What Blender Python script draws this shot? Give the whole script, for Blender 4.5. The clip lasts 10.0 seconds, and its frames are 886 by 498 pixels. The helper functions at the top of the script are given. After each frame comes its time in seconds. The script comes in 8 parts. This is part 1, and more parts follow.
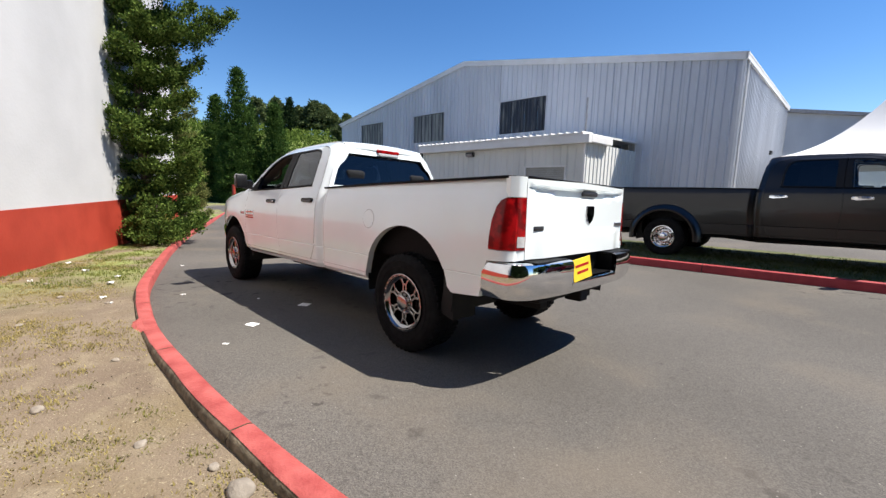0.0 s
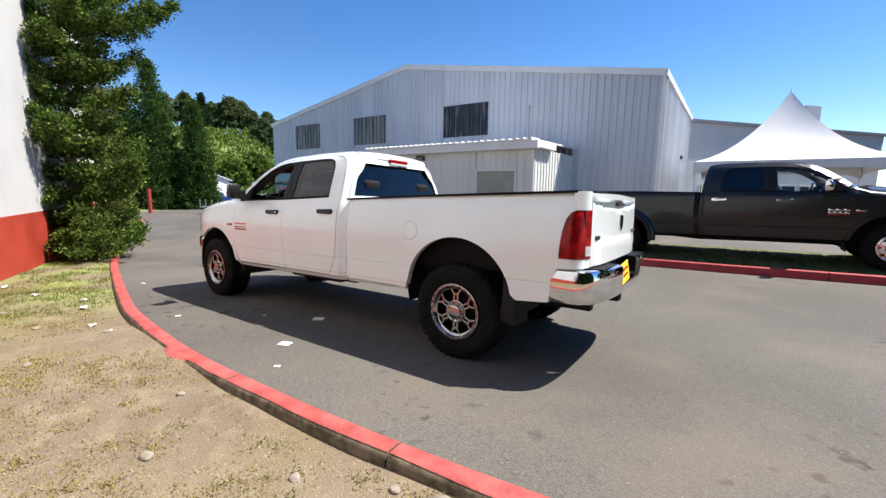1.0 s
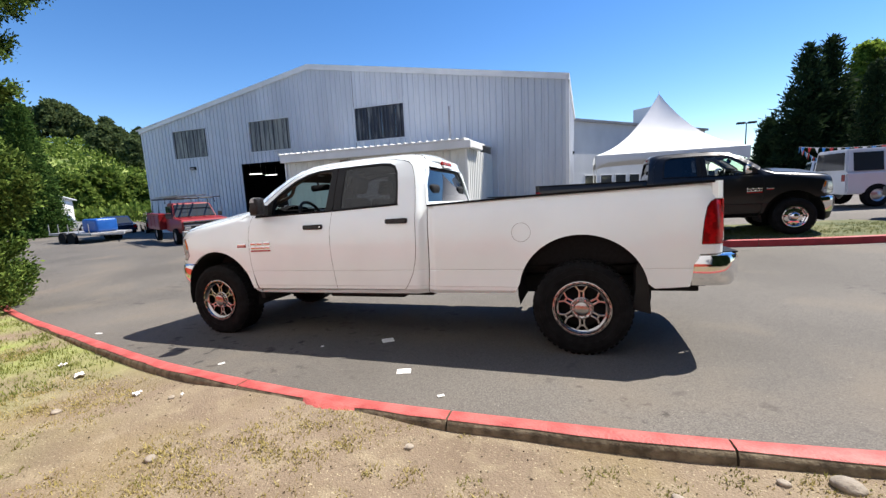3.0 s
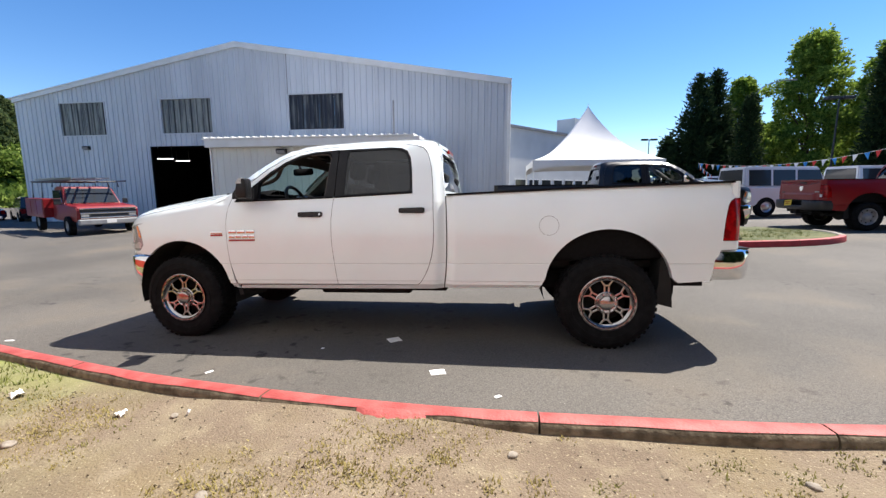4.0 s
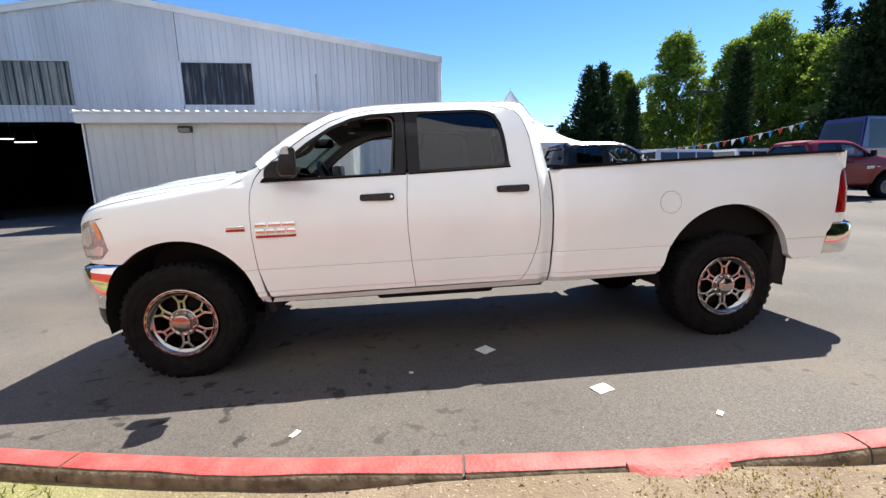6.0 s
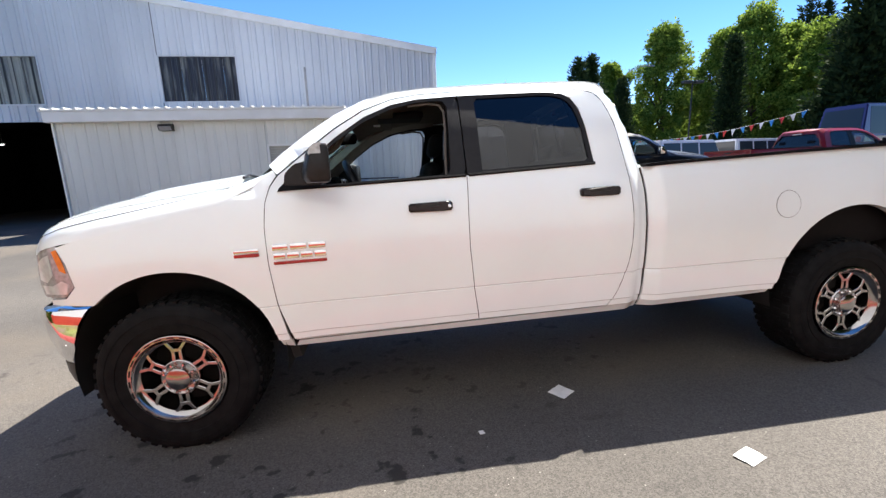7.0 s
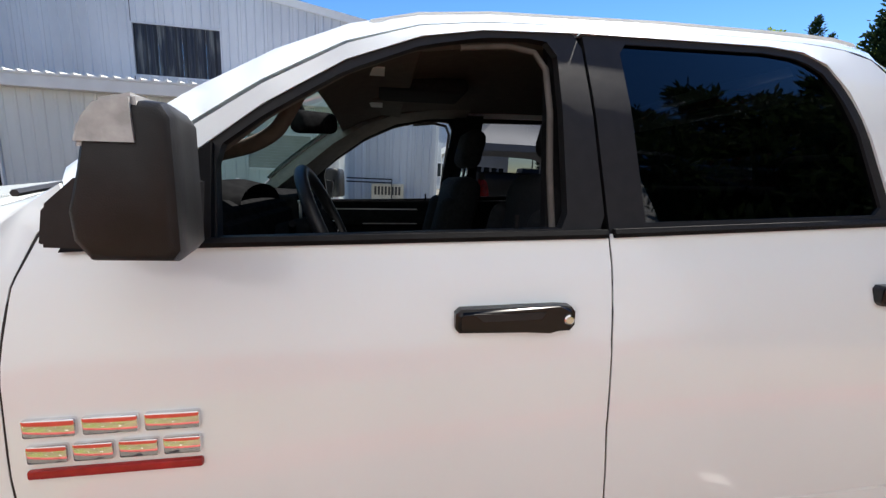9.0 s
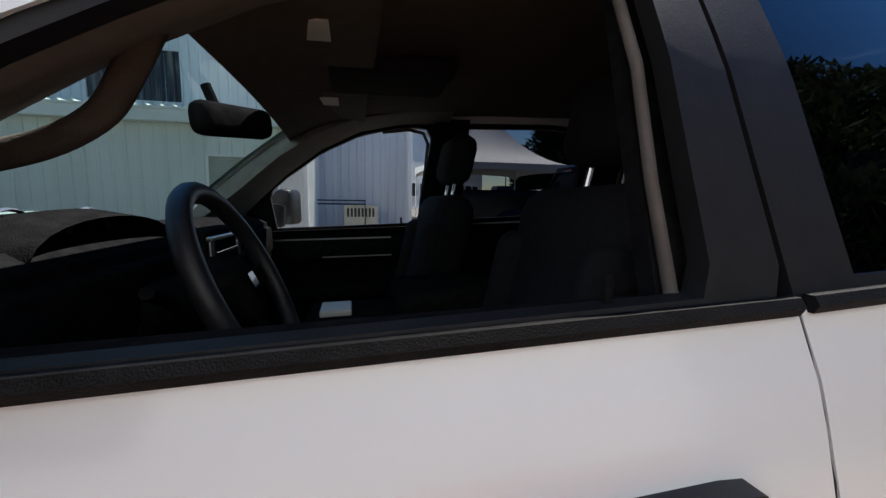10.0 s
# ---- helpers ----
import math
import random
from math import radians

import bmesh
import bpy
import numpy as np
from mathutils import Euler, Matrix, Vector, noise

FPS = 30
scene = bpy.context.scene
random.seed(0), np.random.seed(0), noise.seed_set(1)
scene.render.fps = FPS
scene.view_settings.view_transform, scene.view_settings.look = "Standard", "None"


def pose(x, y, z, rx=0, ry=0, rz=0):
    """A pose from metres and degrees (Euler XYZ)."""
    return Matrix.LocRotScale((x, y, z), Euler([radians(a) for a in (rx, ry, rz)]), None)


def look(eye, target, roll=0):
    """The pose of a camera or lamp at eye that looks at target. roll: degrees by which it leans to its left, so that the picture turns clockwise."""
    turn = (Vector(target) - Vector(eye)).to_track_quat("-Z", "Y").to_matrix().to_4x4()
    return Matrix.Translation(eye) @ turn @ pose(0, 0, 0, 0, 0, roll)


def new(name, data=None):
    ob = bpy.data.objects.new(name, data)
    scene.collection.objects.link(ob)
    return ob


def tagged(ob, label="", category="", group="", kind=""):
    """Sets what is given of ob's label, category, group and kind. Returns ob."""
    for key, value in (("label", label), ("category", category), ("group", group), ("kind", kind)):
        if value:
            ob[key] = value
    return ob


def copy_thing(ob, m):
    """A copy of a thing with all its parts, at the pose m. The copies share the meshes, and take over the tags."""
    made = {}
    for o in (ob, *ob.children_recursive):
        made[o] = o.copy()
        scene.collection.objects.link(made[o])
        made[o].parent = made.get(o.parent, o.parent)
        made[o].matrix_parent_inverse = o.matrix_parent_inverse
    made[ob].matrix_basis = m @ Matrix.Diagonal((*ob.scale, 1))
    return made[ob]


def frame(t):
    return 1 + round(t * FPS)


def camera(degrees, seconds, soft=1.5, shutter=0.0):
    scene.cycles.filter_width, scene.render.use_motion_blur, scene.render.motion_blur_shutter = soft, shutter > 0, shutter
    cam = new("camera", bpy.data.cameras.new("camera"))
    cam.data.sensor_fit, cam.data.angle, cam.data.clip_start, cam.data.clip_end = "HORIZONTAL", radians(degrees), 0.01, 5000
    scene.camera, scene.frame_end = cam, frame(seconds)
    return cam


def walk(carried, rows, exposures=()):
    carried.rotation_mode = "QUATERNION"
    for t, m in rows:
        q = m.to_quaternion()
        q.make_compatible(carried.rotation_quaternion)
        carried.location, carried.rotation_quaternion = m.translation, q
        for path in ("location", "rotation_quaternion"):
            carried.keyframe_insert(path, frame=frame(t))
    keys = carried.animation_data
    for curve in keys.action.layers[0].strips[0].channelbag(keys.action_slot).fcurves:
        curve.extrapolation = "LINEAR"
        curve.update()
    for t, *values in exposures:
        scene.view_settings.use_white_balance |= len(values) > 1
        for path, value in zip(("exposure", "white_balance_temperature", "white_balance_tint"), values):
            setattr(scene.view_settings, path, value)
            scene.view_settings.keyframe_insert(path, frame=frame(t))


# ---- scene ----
cam = camera(94.7, 10.0, soft=1.4)
PATH = [
    (0, (2.707, -2.208, 1.448), (1.307, -0.81, 1.155), 1.3),
    (0.5, (2.319, -2.589, 1.47), (0.96, -1.152, 1.178), 3.2),
    (1, (1.958, -2.986, 1.53), (0.822, -1.365, 1.248), 0.8),
    (1.5, (1.5, -3.296, 1.53), (0.482, -1.594, 1.275), -1.3),
    (2, (1.039, -3.576, 1.555), (0.215, -1.769, 1.321), -1.7),
    (2.5, (0.54, -3.754, 1.572), (-0.177, -1.909, 1.287), -2.9),
    (2.7, (0.333, -3.763, 1.572), (-0.367, -1.91, 1.291), -2.3),
    (3.8, (-0.805, -3.826, 1.497), (-1.193, -1.888, 1.191), -3.2),
    (4, (-0.977, -3.777, 1.482), (-1.259, -1.818, 1.19), -0.1),
    (4.5, (-1.467, -3.657, 1.43), (-1.542, -1.677, 1.164), 0.5),
    (5, (-1.904, -3.465, 1.395), (-1.876, -1.484, 1.121), 0.2),
    (5.5, (-2.342, -3.283, 1.372), (-2.183, -1.3, 1.168), -2.0),
    (5.7, (-2.486, -3.192, 1.375), (-2.297, -1.224, 1.073), -1.1),
    (6.8, (-3.073, -2.441, 1.444), (-2.832, -0.496, 1.044), -1.6),
    (7, (-3.104, -2.272, 1.441), (-2.847, -0.327, 1.057), -1.9),
    (7.5, (-3.122, -1.829, 1.454), (-2.803, 0.118, 1.125), 0.5),
    (8, (-3.15, -1.428, 1.473), (-2.695, 0.487, 1.115), 0.2),
    (8.5, (-3.135, -1.028, 1.535), (-2.759, 0.896, 1.138), 2.8),
    (9, (-3.143, -0.713, 1.519), (-2.82, 1.226, 1.15), 2.7),
    (9.2, (-3.153, -0.603, 1.498), (-2.813, 1.349, 1.224), 0.9),
    (9.5, (-3.149, -0.44, 1.5), (-2.751, 1.508, 1.275), 0.9),
    (9.8, (-3.112, -0.293, 1.505), (-2.734, 1.662, 1.318), 0.2),
    (10, (-3.087, -0.208, 1.511), (-2.652, 1.724, 1.237), 1.1),
]
walk(cam, [(t, look(eye, target, roll)) for t, eye, target, roll in PATH],
     exposures=[(0, 0.90), (0.5, 1.10), (2.5, 1.12), (5.5, 1.23), (7.0, 1.50), (8.5, 1.42), (9.2, 1.15), (10, 0.97)])

# ---- light ----
SUN = Vector((0.69, 0.66, 1.45)).normalized()
world = bpy.data.worlds.new("sky")
scene.world = world
world.use_nodes = True
wn = world.node_tree.nodes
sky = wn.new("ShaderNodeTexSky")
sky.sky_type, sky.sun_disc = "NISHITA", False
sky.sun_elevation, sky.sun_rotation = math.asin(SUN.z), math.atan2(SUN.x, SUN.y)
sky.altitude, sky.air_density, sky.dust_density, sky.ozone_density = 1200, 1.0, 0.0, 1.4
deep = wn.new("ShaderNodeHueSaturation")
deep.inputs["Saturation"].default_value = 1.30
deep.inputs["Hue"].default_value = 0.506
world.node_tree.links.new(sky.outputs[0], deep.inputs["Color"])
world.node_tree.links.new(deep.outputs[0], wn["Background"].inputs[0])
wn["Background"].inputs[1].default_value = 0.088
sun = new("sun", bpy.data.lights.new("sun", "SUN"))
sun.data.energy, sun.data.angle, sun.data.color = 5.0, radians(0.5), (1.0, 0.935, 0.845)
sun.matrix_world = look((0, 0, 30), Vector((0, 0, 30)) - SUN)

# ---- helpers of the scene ----


def part(name, bm, material, parent=None, label="", smooth=None):
    """Links a bmesh as one mesh object, under a thing or a part. smooth: the angle below which edges are shaded smooth."""
    bmesh.ops.recalc_face_normals(bm, faces=bm.faces[:]) if len(bm.faces) < 20000 else None
    me = bpy.data.meshes.new(name)
    if smooth:
        for f in bm.faces:
            f.smooth = True
        lim = radians(smooth)
        for e in bm.edges:
            if len(e.link_faces) != 2 or e.calc_face_angle(0) > lim:
                e.smooth = False
    bm.to_mesh(me)
    bm.free()
    me.materials.append(material)
    ob = new(name, me)
    ob.parent = parent
    if label:
        ob["label"] = label
    return ob


def thing(name, m, label, category, group="", kind=""):
    ob = new(name)
    ob.empty_display_size = 0.2
    ob.matrix_world = m
    return tagged(ob, label, category, group, kind)


def box(bm, x0, x1, y0, y1, z0, z1, bevel=0.0, m=None, seg=2):
    got = bmesh.ops.create_cube(bm, size=1)["verts"]
    for v in got:
        v.co = Vector((x0 + (v.co.x + .5) * (x1 - x0), y0 + (v.co.y + .5) * (y1 - y0), z0 + (v.co.z + .5) * (z1 - z0)))
    if bevel:
        edges = list({e for v in got for e in v.link_edges})
        got = list({v for f in bmesh.ops.bevel(bm, geom=edges, offset=bevel, segments=seg, affect="EDGES", profile=0.5)["faces"] for v in f.verts} | {v for v in got if v.is_valid})
    if m is not None:
        bmesh.ops.transform(bm, matrix=m, verts=[v for v in got if v.is_valid])
    return got


def rod(bm, a, b, r0, r1=None, seg=10, caps=True):
    a, b = Vector(a), Vector(b)
    d = b - a
    m = Matrix.Translation((a + b) / 2) @ d.to_track_quat("Z", "Y").to_matrix().to_4x4()
    bmesh.ops.create_cone(bm, cap_ends=caps, segments=seg, radius1=r0, radius2=r0 if r1 is None else r1, depth=d.length, matrix=m)


def tube(bm, pts, r, seg=8, closed=False):
    """A round bar along a line of points."""
    pts = [Vector(p) for p in pts]
    rings = []
    n = len(pts)
    up = Vector((0, 0, 1))
    for i, p in enumerate(pts):
        d = (pts[(i + 1) % n] if closed or i < n - 1 else p) - (pts[i - 1] if closed or i else p)
        d.normalize()
        s = d.cross(up) if abs(d.z) < 0.95 else d.cross(Vector((0, 1, 0)))
        s.normalize()
        t = s.cross(d)
        rr = r[i] if isinstance(r, (list, tuple)) else r
        rings.append([bm.verts.new(p + rr * (s * math.cos(k * math.tau / seg) + t * math.sin(k * math.tau / seg))) for k in range(seg)])
    for i in range(n if closed else n - 1):
        a, b = rings[i], rings[(i + 1) % n]
        for k in range(seg):
            bm.faces.new((a[k], a[(k + 1) % seg], b[(k + 1) % seg], b[k]))
    if not closed:
        bm.faces.new(rings[0]), bm.faces.new(rings[-1])


def lathe(bm, prof, seg=32, axis="y", centre=(0, 0, 0), close=False):
    """Turns a profile of (radius, along) round an axis."""
    c = Vector(centre)
    rings = []
    for r, h in prof:
        ring = []
        for k in range(seg):
            a = k * math.tau / seg
            u, w = r * math.cos(a), r * math.sin(a)
            ring.append(bm.verts.new(c + (Vector((u, h, w)) if axis == "y" else Vector((u, w, h)) if axis == "z" else Vector((h, u, w)))))
        rings.append(ring)
    pairs = list(zip(rings, rings[1:])) + ([(rings[-1], rings[0])] if close else [])
    for a, b in pairs:
        for k in range(seg):
            bm.faces.new((a[k], a[(k + 1) % seg], b[(k + 1) % seg], b[k]))
    return rings


def prism(bm, pts, axis, a, b):
    """A flat outline pushed from a to b along an axis ('x', 'y' or 'z'); pts run in the other two axes in order."""
    def put(p, h):
        return Vector((h, p[0], p[1])) if axis == "x" else Vector((p[0], h, p[1])) if axis == "y" else Vector((p[0], p[1], h))
    lo = [bm.verts.new(put(p, a)) for p in pts]
    hi = [bm.verts.new(put(p, b)) for p in pts]
    bm.faces.new(lo), bm.faces.new(hi[::-1])
    for i in range(len(pts)):
        j = (i + 1) % len(pts)
        bm.faces.new((lo[i], lo[j], hi[j], hi[i]))


def smoothstep(a, b, x):
    t = min(max((x - a) / (b - a), 0), 1)
    return t * t * (3 - 2 * t)


def along(table, x):
    """Eased reading of a table of (x, value)."""
    if x <= table[0][0]:
        return table[0][1]
    for (a, va), (b, vb) in zip(table, table[1:]):
        if x <= b:
            return va + (vb - va) * (x - a) / (b - a)
    return table[-1][1]


def spline(pts, n=6):
    """Smooth points through the given ones."""
    pts = [Vector(p) for p in pts]
    out = []
    for i in range(len(pts) - 1):
        p0, p1, p2, p3 = pts[max(i - 1, 0)], pts[i], pts[i + 1], pts[min(i + 2, len(pts) - 1)]
        for k in range(n):
            t = k / n
            out.append(0.5 * (2 * p1 + (p2 - p0) * t + (2 * p0 - 5 * p1 + 4 * p2 - p3) * t * t + (3 * p1 - p0 - 3 * p2 + p3) * t ** 3))
    return out + [pts[-1]]


# ---- materials ----
def mat(name, c1, c2=None, scale=6.0, rough=0.6, metal=0.0, bump=0.0, bscale=80.0, coat=0.0, spec=0.5, vary=0.0, rvar=0.0, stretch=(1, 1, 1), detail=6.0, lo=0.35, hi=0.65):
    """A surface with two colours mixed by cloudy noise, fine relief, and a random shade for each object (vary)."""
    m = bpy.data.materials.new(name)
    m.use_nodes = True
    t = m.node_tree
    b = t.nodes["Principled BSDF"]
    b.inputs["Roughness"].default_value, b.inputs["Metallic"].default_value = rough, metal
    b.inputs["Specular IOR Level"].default_value = spec
    b.inputs["Coat Weight"].default_value, b.inputs["Coat Roughness"].default_value = coat, 0.03
    b.inputs["Base Color"].default_value = (*c1, 1)
    co = t.nodes.new("ShaderNodeTexCoord")
    mp = t.nodes.new("ShaderNodeMapping")
    mp.inputs["Scale"].default_value = stretch
    t.links.new(co.outputs["Object"], mp.inputs[0])

    def cloud(s, d=detail):
        n = t.nodes.new("ShaderNodeTexNoise")
        n.inputs["Scale"].default_value, n.inputs["Detail"].default_value = s, d
        t.links.new(mp.outputs[0], n.inputs["Vector"])
        return n.outputs["Fac"]
    colour = None
    if c2:
        r = t.nodes.new("ShaderNodeValToRGB")
        r.color_ramp.elements[0].position, r.color_ramp.elements[1].position = lo, hi
        r.color_ramp.elements[0].color, r.color_ramp.elements[1].color = (*c1, 1), (*c2, 1)
        t.links.new(cloud(scale), r.inputs[0])
        colour = r.outputs[0]
    if vary:
        info = t.nodes.new("ShaderNodeObjectInfo")
        hsv = t.nodes.new("ShaderNodeHueSaturation")
        mr = t.nodes.new("ShaderNodeMapRange")
        mr.inputs[3].default_value, mr.inputs[4].default_value = 1 - vary, 1 + vary
        t.links.new(info.outputs["Random"], mr.inputs[0])
        t.links.new(mr.outputs[0], hsv.inputs["Value"])
        if colour:
            t.links.new(colour, hsv.inputs["Color"])
        else:
            hsv.inputs["Color"].default_value = (*c1, 1)
        colour = hsv.outputs[0]
    if colour:
        t.links.new(colour, b.inputs["Base Color"])
    if rvar:
        mr = t.nodes.new("ShaderNodeMapRange")
        mr.inputs[3].default_value, mr.inputs[4].default_value = max(rough - rvar, 0), rough + rvar
        t.links.new(cloud(scale * 1.7), mr.inputs[0])
        t.links.new(mr.outputs[0], b.inputs["Roughness"])
    if bump:
        bp = t.nodes.new("ShaderNodeBump")
        bp.inputs["Strength"].default_value, bp.inputs["Distance"].default_value = min(bump, 1.0), 0.01
        t.links.new(cloud(bscale, 3), bp.inputs["Height"])
        t.links.new(bp.outputs[0], b.inputs["Normal"])
    return m


def glow(name, colour, strength):
    m = bpy.data.materials.new(name)
    m.use_nodes = True
    b = m.node_tree.nodes["Principled BSDF"]
    b.inputs["Base Color"].default_value = (*colour, 1)
    b.inputs["Emission Color"].default_value, b.inputs["Emission Strength"].default_value = (*colour, 1), strength
    return m


def pane(name, tint, rough=0.0, gloss=0.05):
    """Thin glass: lets light straight through, tinted, with a mirror gloss that grows at a slant."""
    m = bpy.data.materials.new(name)
    m.use_nodes = True
    t = m.node_tree
    t.nodes.remove(t.nodes["Principled BSDF"])
    tr, gl, mx, lw, pw, ma = (t.nodes.new(k) for k in ("ShaderNodeBsdfTransparent", "ShaderNodeBsdfGlossy", "ShaderNodeMixShader", "ShaderNodeLayerWeight", "ShaderNodeMath", "ShaderNodeMath"))
    tr.inputs[0].default_value = (*tint, 1)
    gl.inputs["Roughness"].default_value = rough
    gl.inputs[0].default_value = (0.95, 0.97, 1, 1)
    pw.operation, ma.operation = "POWER", "MULTIPLY_ADD"
    pw.inputs[1].default_value, ma.inputs[1].default_value, ma.inputs[2].default_value = 4.5, 1 - gloss, gloss
    t.links.new(lw.outputs["Facing"], pw.inputs[0])
    t.links.new(pw.outputs[0], ma.inputs[0])
    t.links.new(ma.outputs[0], mx.inputs[0])
    t.links.new(tr.outputs[0], mx.inputs[1]), t.links.new(gl.outputs[0], mx.inputs[2])
    t.links.new(mx.outputs[0], t.nodes["Material Output"].inputs[0])
    return m


M_SIDING = mat("painted_siding", (0.54, 0.565, 0.60), (0.62, 0.645, 0.68), 0.8, 0.45, 0, 0.05, 30, vary=0.05, stretch=(1, 1, 0.25))
M_SIDING2 = mat("annex_siding", (0.62, 0.63, 0.60), (0.70, 0.71, 0.68), 0.9, 0.5, 0, 0.05, 30, vary=0.03, stretch=(1, 1, 0.3))
M_TRIM = mat("white_trim", (0.72, 0.72, 0.70), (0.80, 0.80, 0.79), 1.5, 0.5, 0, 0.05, 25)
# near-black that stands for the shade inside openings
M_INSHADE = mat("painted_inner_shade", (0.008, 0.008, 0.009), (0.014, 0.014, 0.014), 2, 0.9, spec=0.1)


def ribbed_sheet(name, c1, c2, rib, lo, hi):
    """Old corrugated fibreglass: streaks that run down, and a dark line in each valley."""
    m = mat(name, c1, c2, 3.0, 0.45, 0, 0.1, 40, stretch=(1.6, 1, 0.22), lo=lo, hi=hi)
    t = m.node_tree
    ramp = next(n for n in t.nodes if n.type == "VALTORGB")
    co = next(n for n in t.nodes if n.type == "TEX_COORD")
    wv = t.nodes.new("ShaderNodeTexWave")
    wv.bands_direction = "X"
    wv.inputs["Scale"].default_value, wv.inputs["Distortion"].default_value, wv.inputs["Detail Scale"].default_value = 0.95, 0.35, 0.6
    t.links.new(co.outputs["Object"], wv.inputs["Vector"])
    r = t.nodes.new("ShaderNodeMapRange")
    r.inputs[1].default_value, r.inputs[2].default_value = 0.80, 0.97
    t.links.new(wv.outputs["Fac"], r.inputs[0])
    mx = t.nodes.new("ShaderNodeMix")
    mx.data_type = "RGBA"
    mx.inputs[7].default_value = (*rib, 1)
    t.links.new(r.outputs[0], mx.inputs[0]), t.links.new(ramp.outputs[0], mx.inputs[6])
    t.links.new(mx.outputs[2], t.nodes["Principled BSDF"].inputs["Base Color"])
    return m


M_STREAK = ribbed_sheet("weathered_fibreglass_sheet", (0.10, 0.105, 0.11), (0.30, 0.305, 0.27), (0.018, 0.018, 0.02), 0.34, 0.62)
M_STREAKD = ribbed_sheet("darkened_fibreglass_sheet", (0.012, 0.015, 0.028), (0.13, 0.135, 0.13), (0.008, 0.008, 0.012), 0.50, 0.70)
M_WALLW = mat("white_painted_block_wall", (0.43, 0.43, 0.43), (0.49, 0.49, 0.49), 0.7, 0.75, 0, 0.25, 18)
M_WALLR = mat("red_painted_block_wall", (0.28, 0.026, 0.012), (0.36, 0.040, 0.02), 1.6, 0.6, 0, 0.25, 18)
M_KERB = mat("red_painted_kerb", (0.29, 0.045, 0.040), (0.42, 0.095, 0.083), 7, 0.65, 0, 0.5, 60, vary=0.06)
M_KERBD = mat("dark_red_painted_kerb", (0.28, 0.02, 0.025), (0.38, 0.035, 0.04), 5, 0.65, 0, 0.5, 60)
M_CONC = mat("bare_concrete", (0.075, 0.058, 0.036), (0.20, 0.162, 0.108), 14, 0.9, 0, 0.6, 50)
M_PALEC = mat("pale_concrete", (0.22, 0.20, 0.17), (0.32, 0.29, 0.25), 9, 0.9, 0, 0.5, 60)
M_TENT = mat("white_tent_fabric", (0.70, 0.70, 0.70), (0.76, 0.76, 0.76), 1.0, 0.6, 0, 0.1, 6)
M_STEEL = mat("grey_painted_steel", (0.25, 0.25, 0.26), (0.33, 0.33, 0.34), 5, 0.45, 0.3)
M_BLACK = mat("black_plastic", (0.018, 0.018, 0.02), (0.028, 0.028, 0.03), 10, 0.45, 0, 0.1, 300)
M_BARK = mat("rough_bark", (0.07, 0.045, 0.03), (0.14, 0.10, 0.07), 12, 0.9, 0, 0.8, 30)


def leafmat(name, c1, c2, through_light=0.42):
    m = mat(name, c1, c2, 3, 0.75, spec=0.04)
    t = m.node_tree
    b = t.nodes["Principled BSDF"]
    ramp = next(n for n in t.nodes if n.type == "VALTORGB")
    geo = t.nodes.new("ShaderNodeNewGeometry")
    t.links.new(geo.outputs["Random Per Island"], ramp.inputs[0])
    ramp.color_ramp.elements[0].position, ramp.color_ramp.elements[1].position = 0, 1
    tl = t.nodes.new("ShaderNodeBsdfTranslucent")
    ad = t.nodes.new("ShaderNodeMixShader")
    ad.inputs[0].default_value = through_light
    t.links.new(ramp.outputs[0], tl.inputs[0])
    t.links.new(b.outputs[0], ad.inputs[1]), t.links.new(tl.outputs[0], ad.inputs[2])
    t.links.new(ad.outputs[0], t.nodes["Material Output"].inputs[0])
    return m


L_JUNI = leafmat("juniper_needles", (0.020, 0.048, 0.010), (0.15, 0.21, 0.045), 0.18)
L_OLIVE = leafmat("olive_conifer_needles", (0.06, 0.08, 0.022), (0.24, 0.25, 0.085), 0.25)
# hill tree leaves lightened and greyed to paint in distance haze
L_WOOD = leafmat("hazed_woodland_leaves", (0.055, 0.080, 0.035), (0.15, 0.19, 0.080), 0.3)
L_CEDAR = leafmat("cedar_needles", (0.026, 0.060, 0.014), (0.075, 0.13, 0.03), 0.25)
L_FIR = leafmat("dark_fir_needles", (0.012, 0.026, 0.012), (0.038, 0.062, 0.023), 0.2)
L_MAPLE = leafmat("bright_leaves", (0.075, 0.135, 0.02), (0.32, 0.42, 0.075), 0.42)
L_HILL = leafmat("hillside_leaves", (0.055, 0.10, 0.018), (0.19, 0.25, 0.055), 0.35)


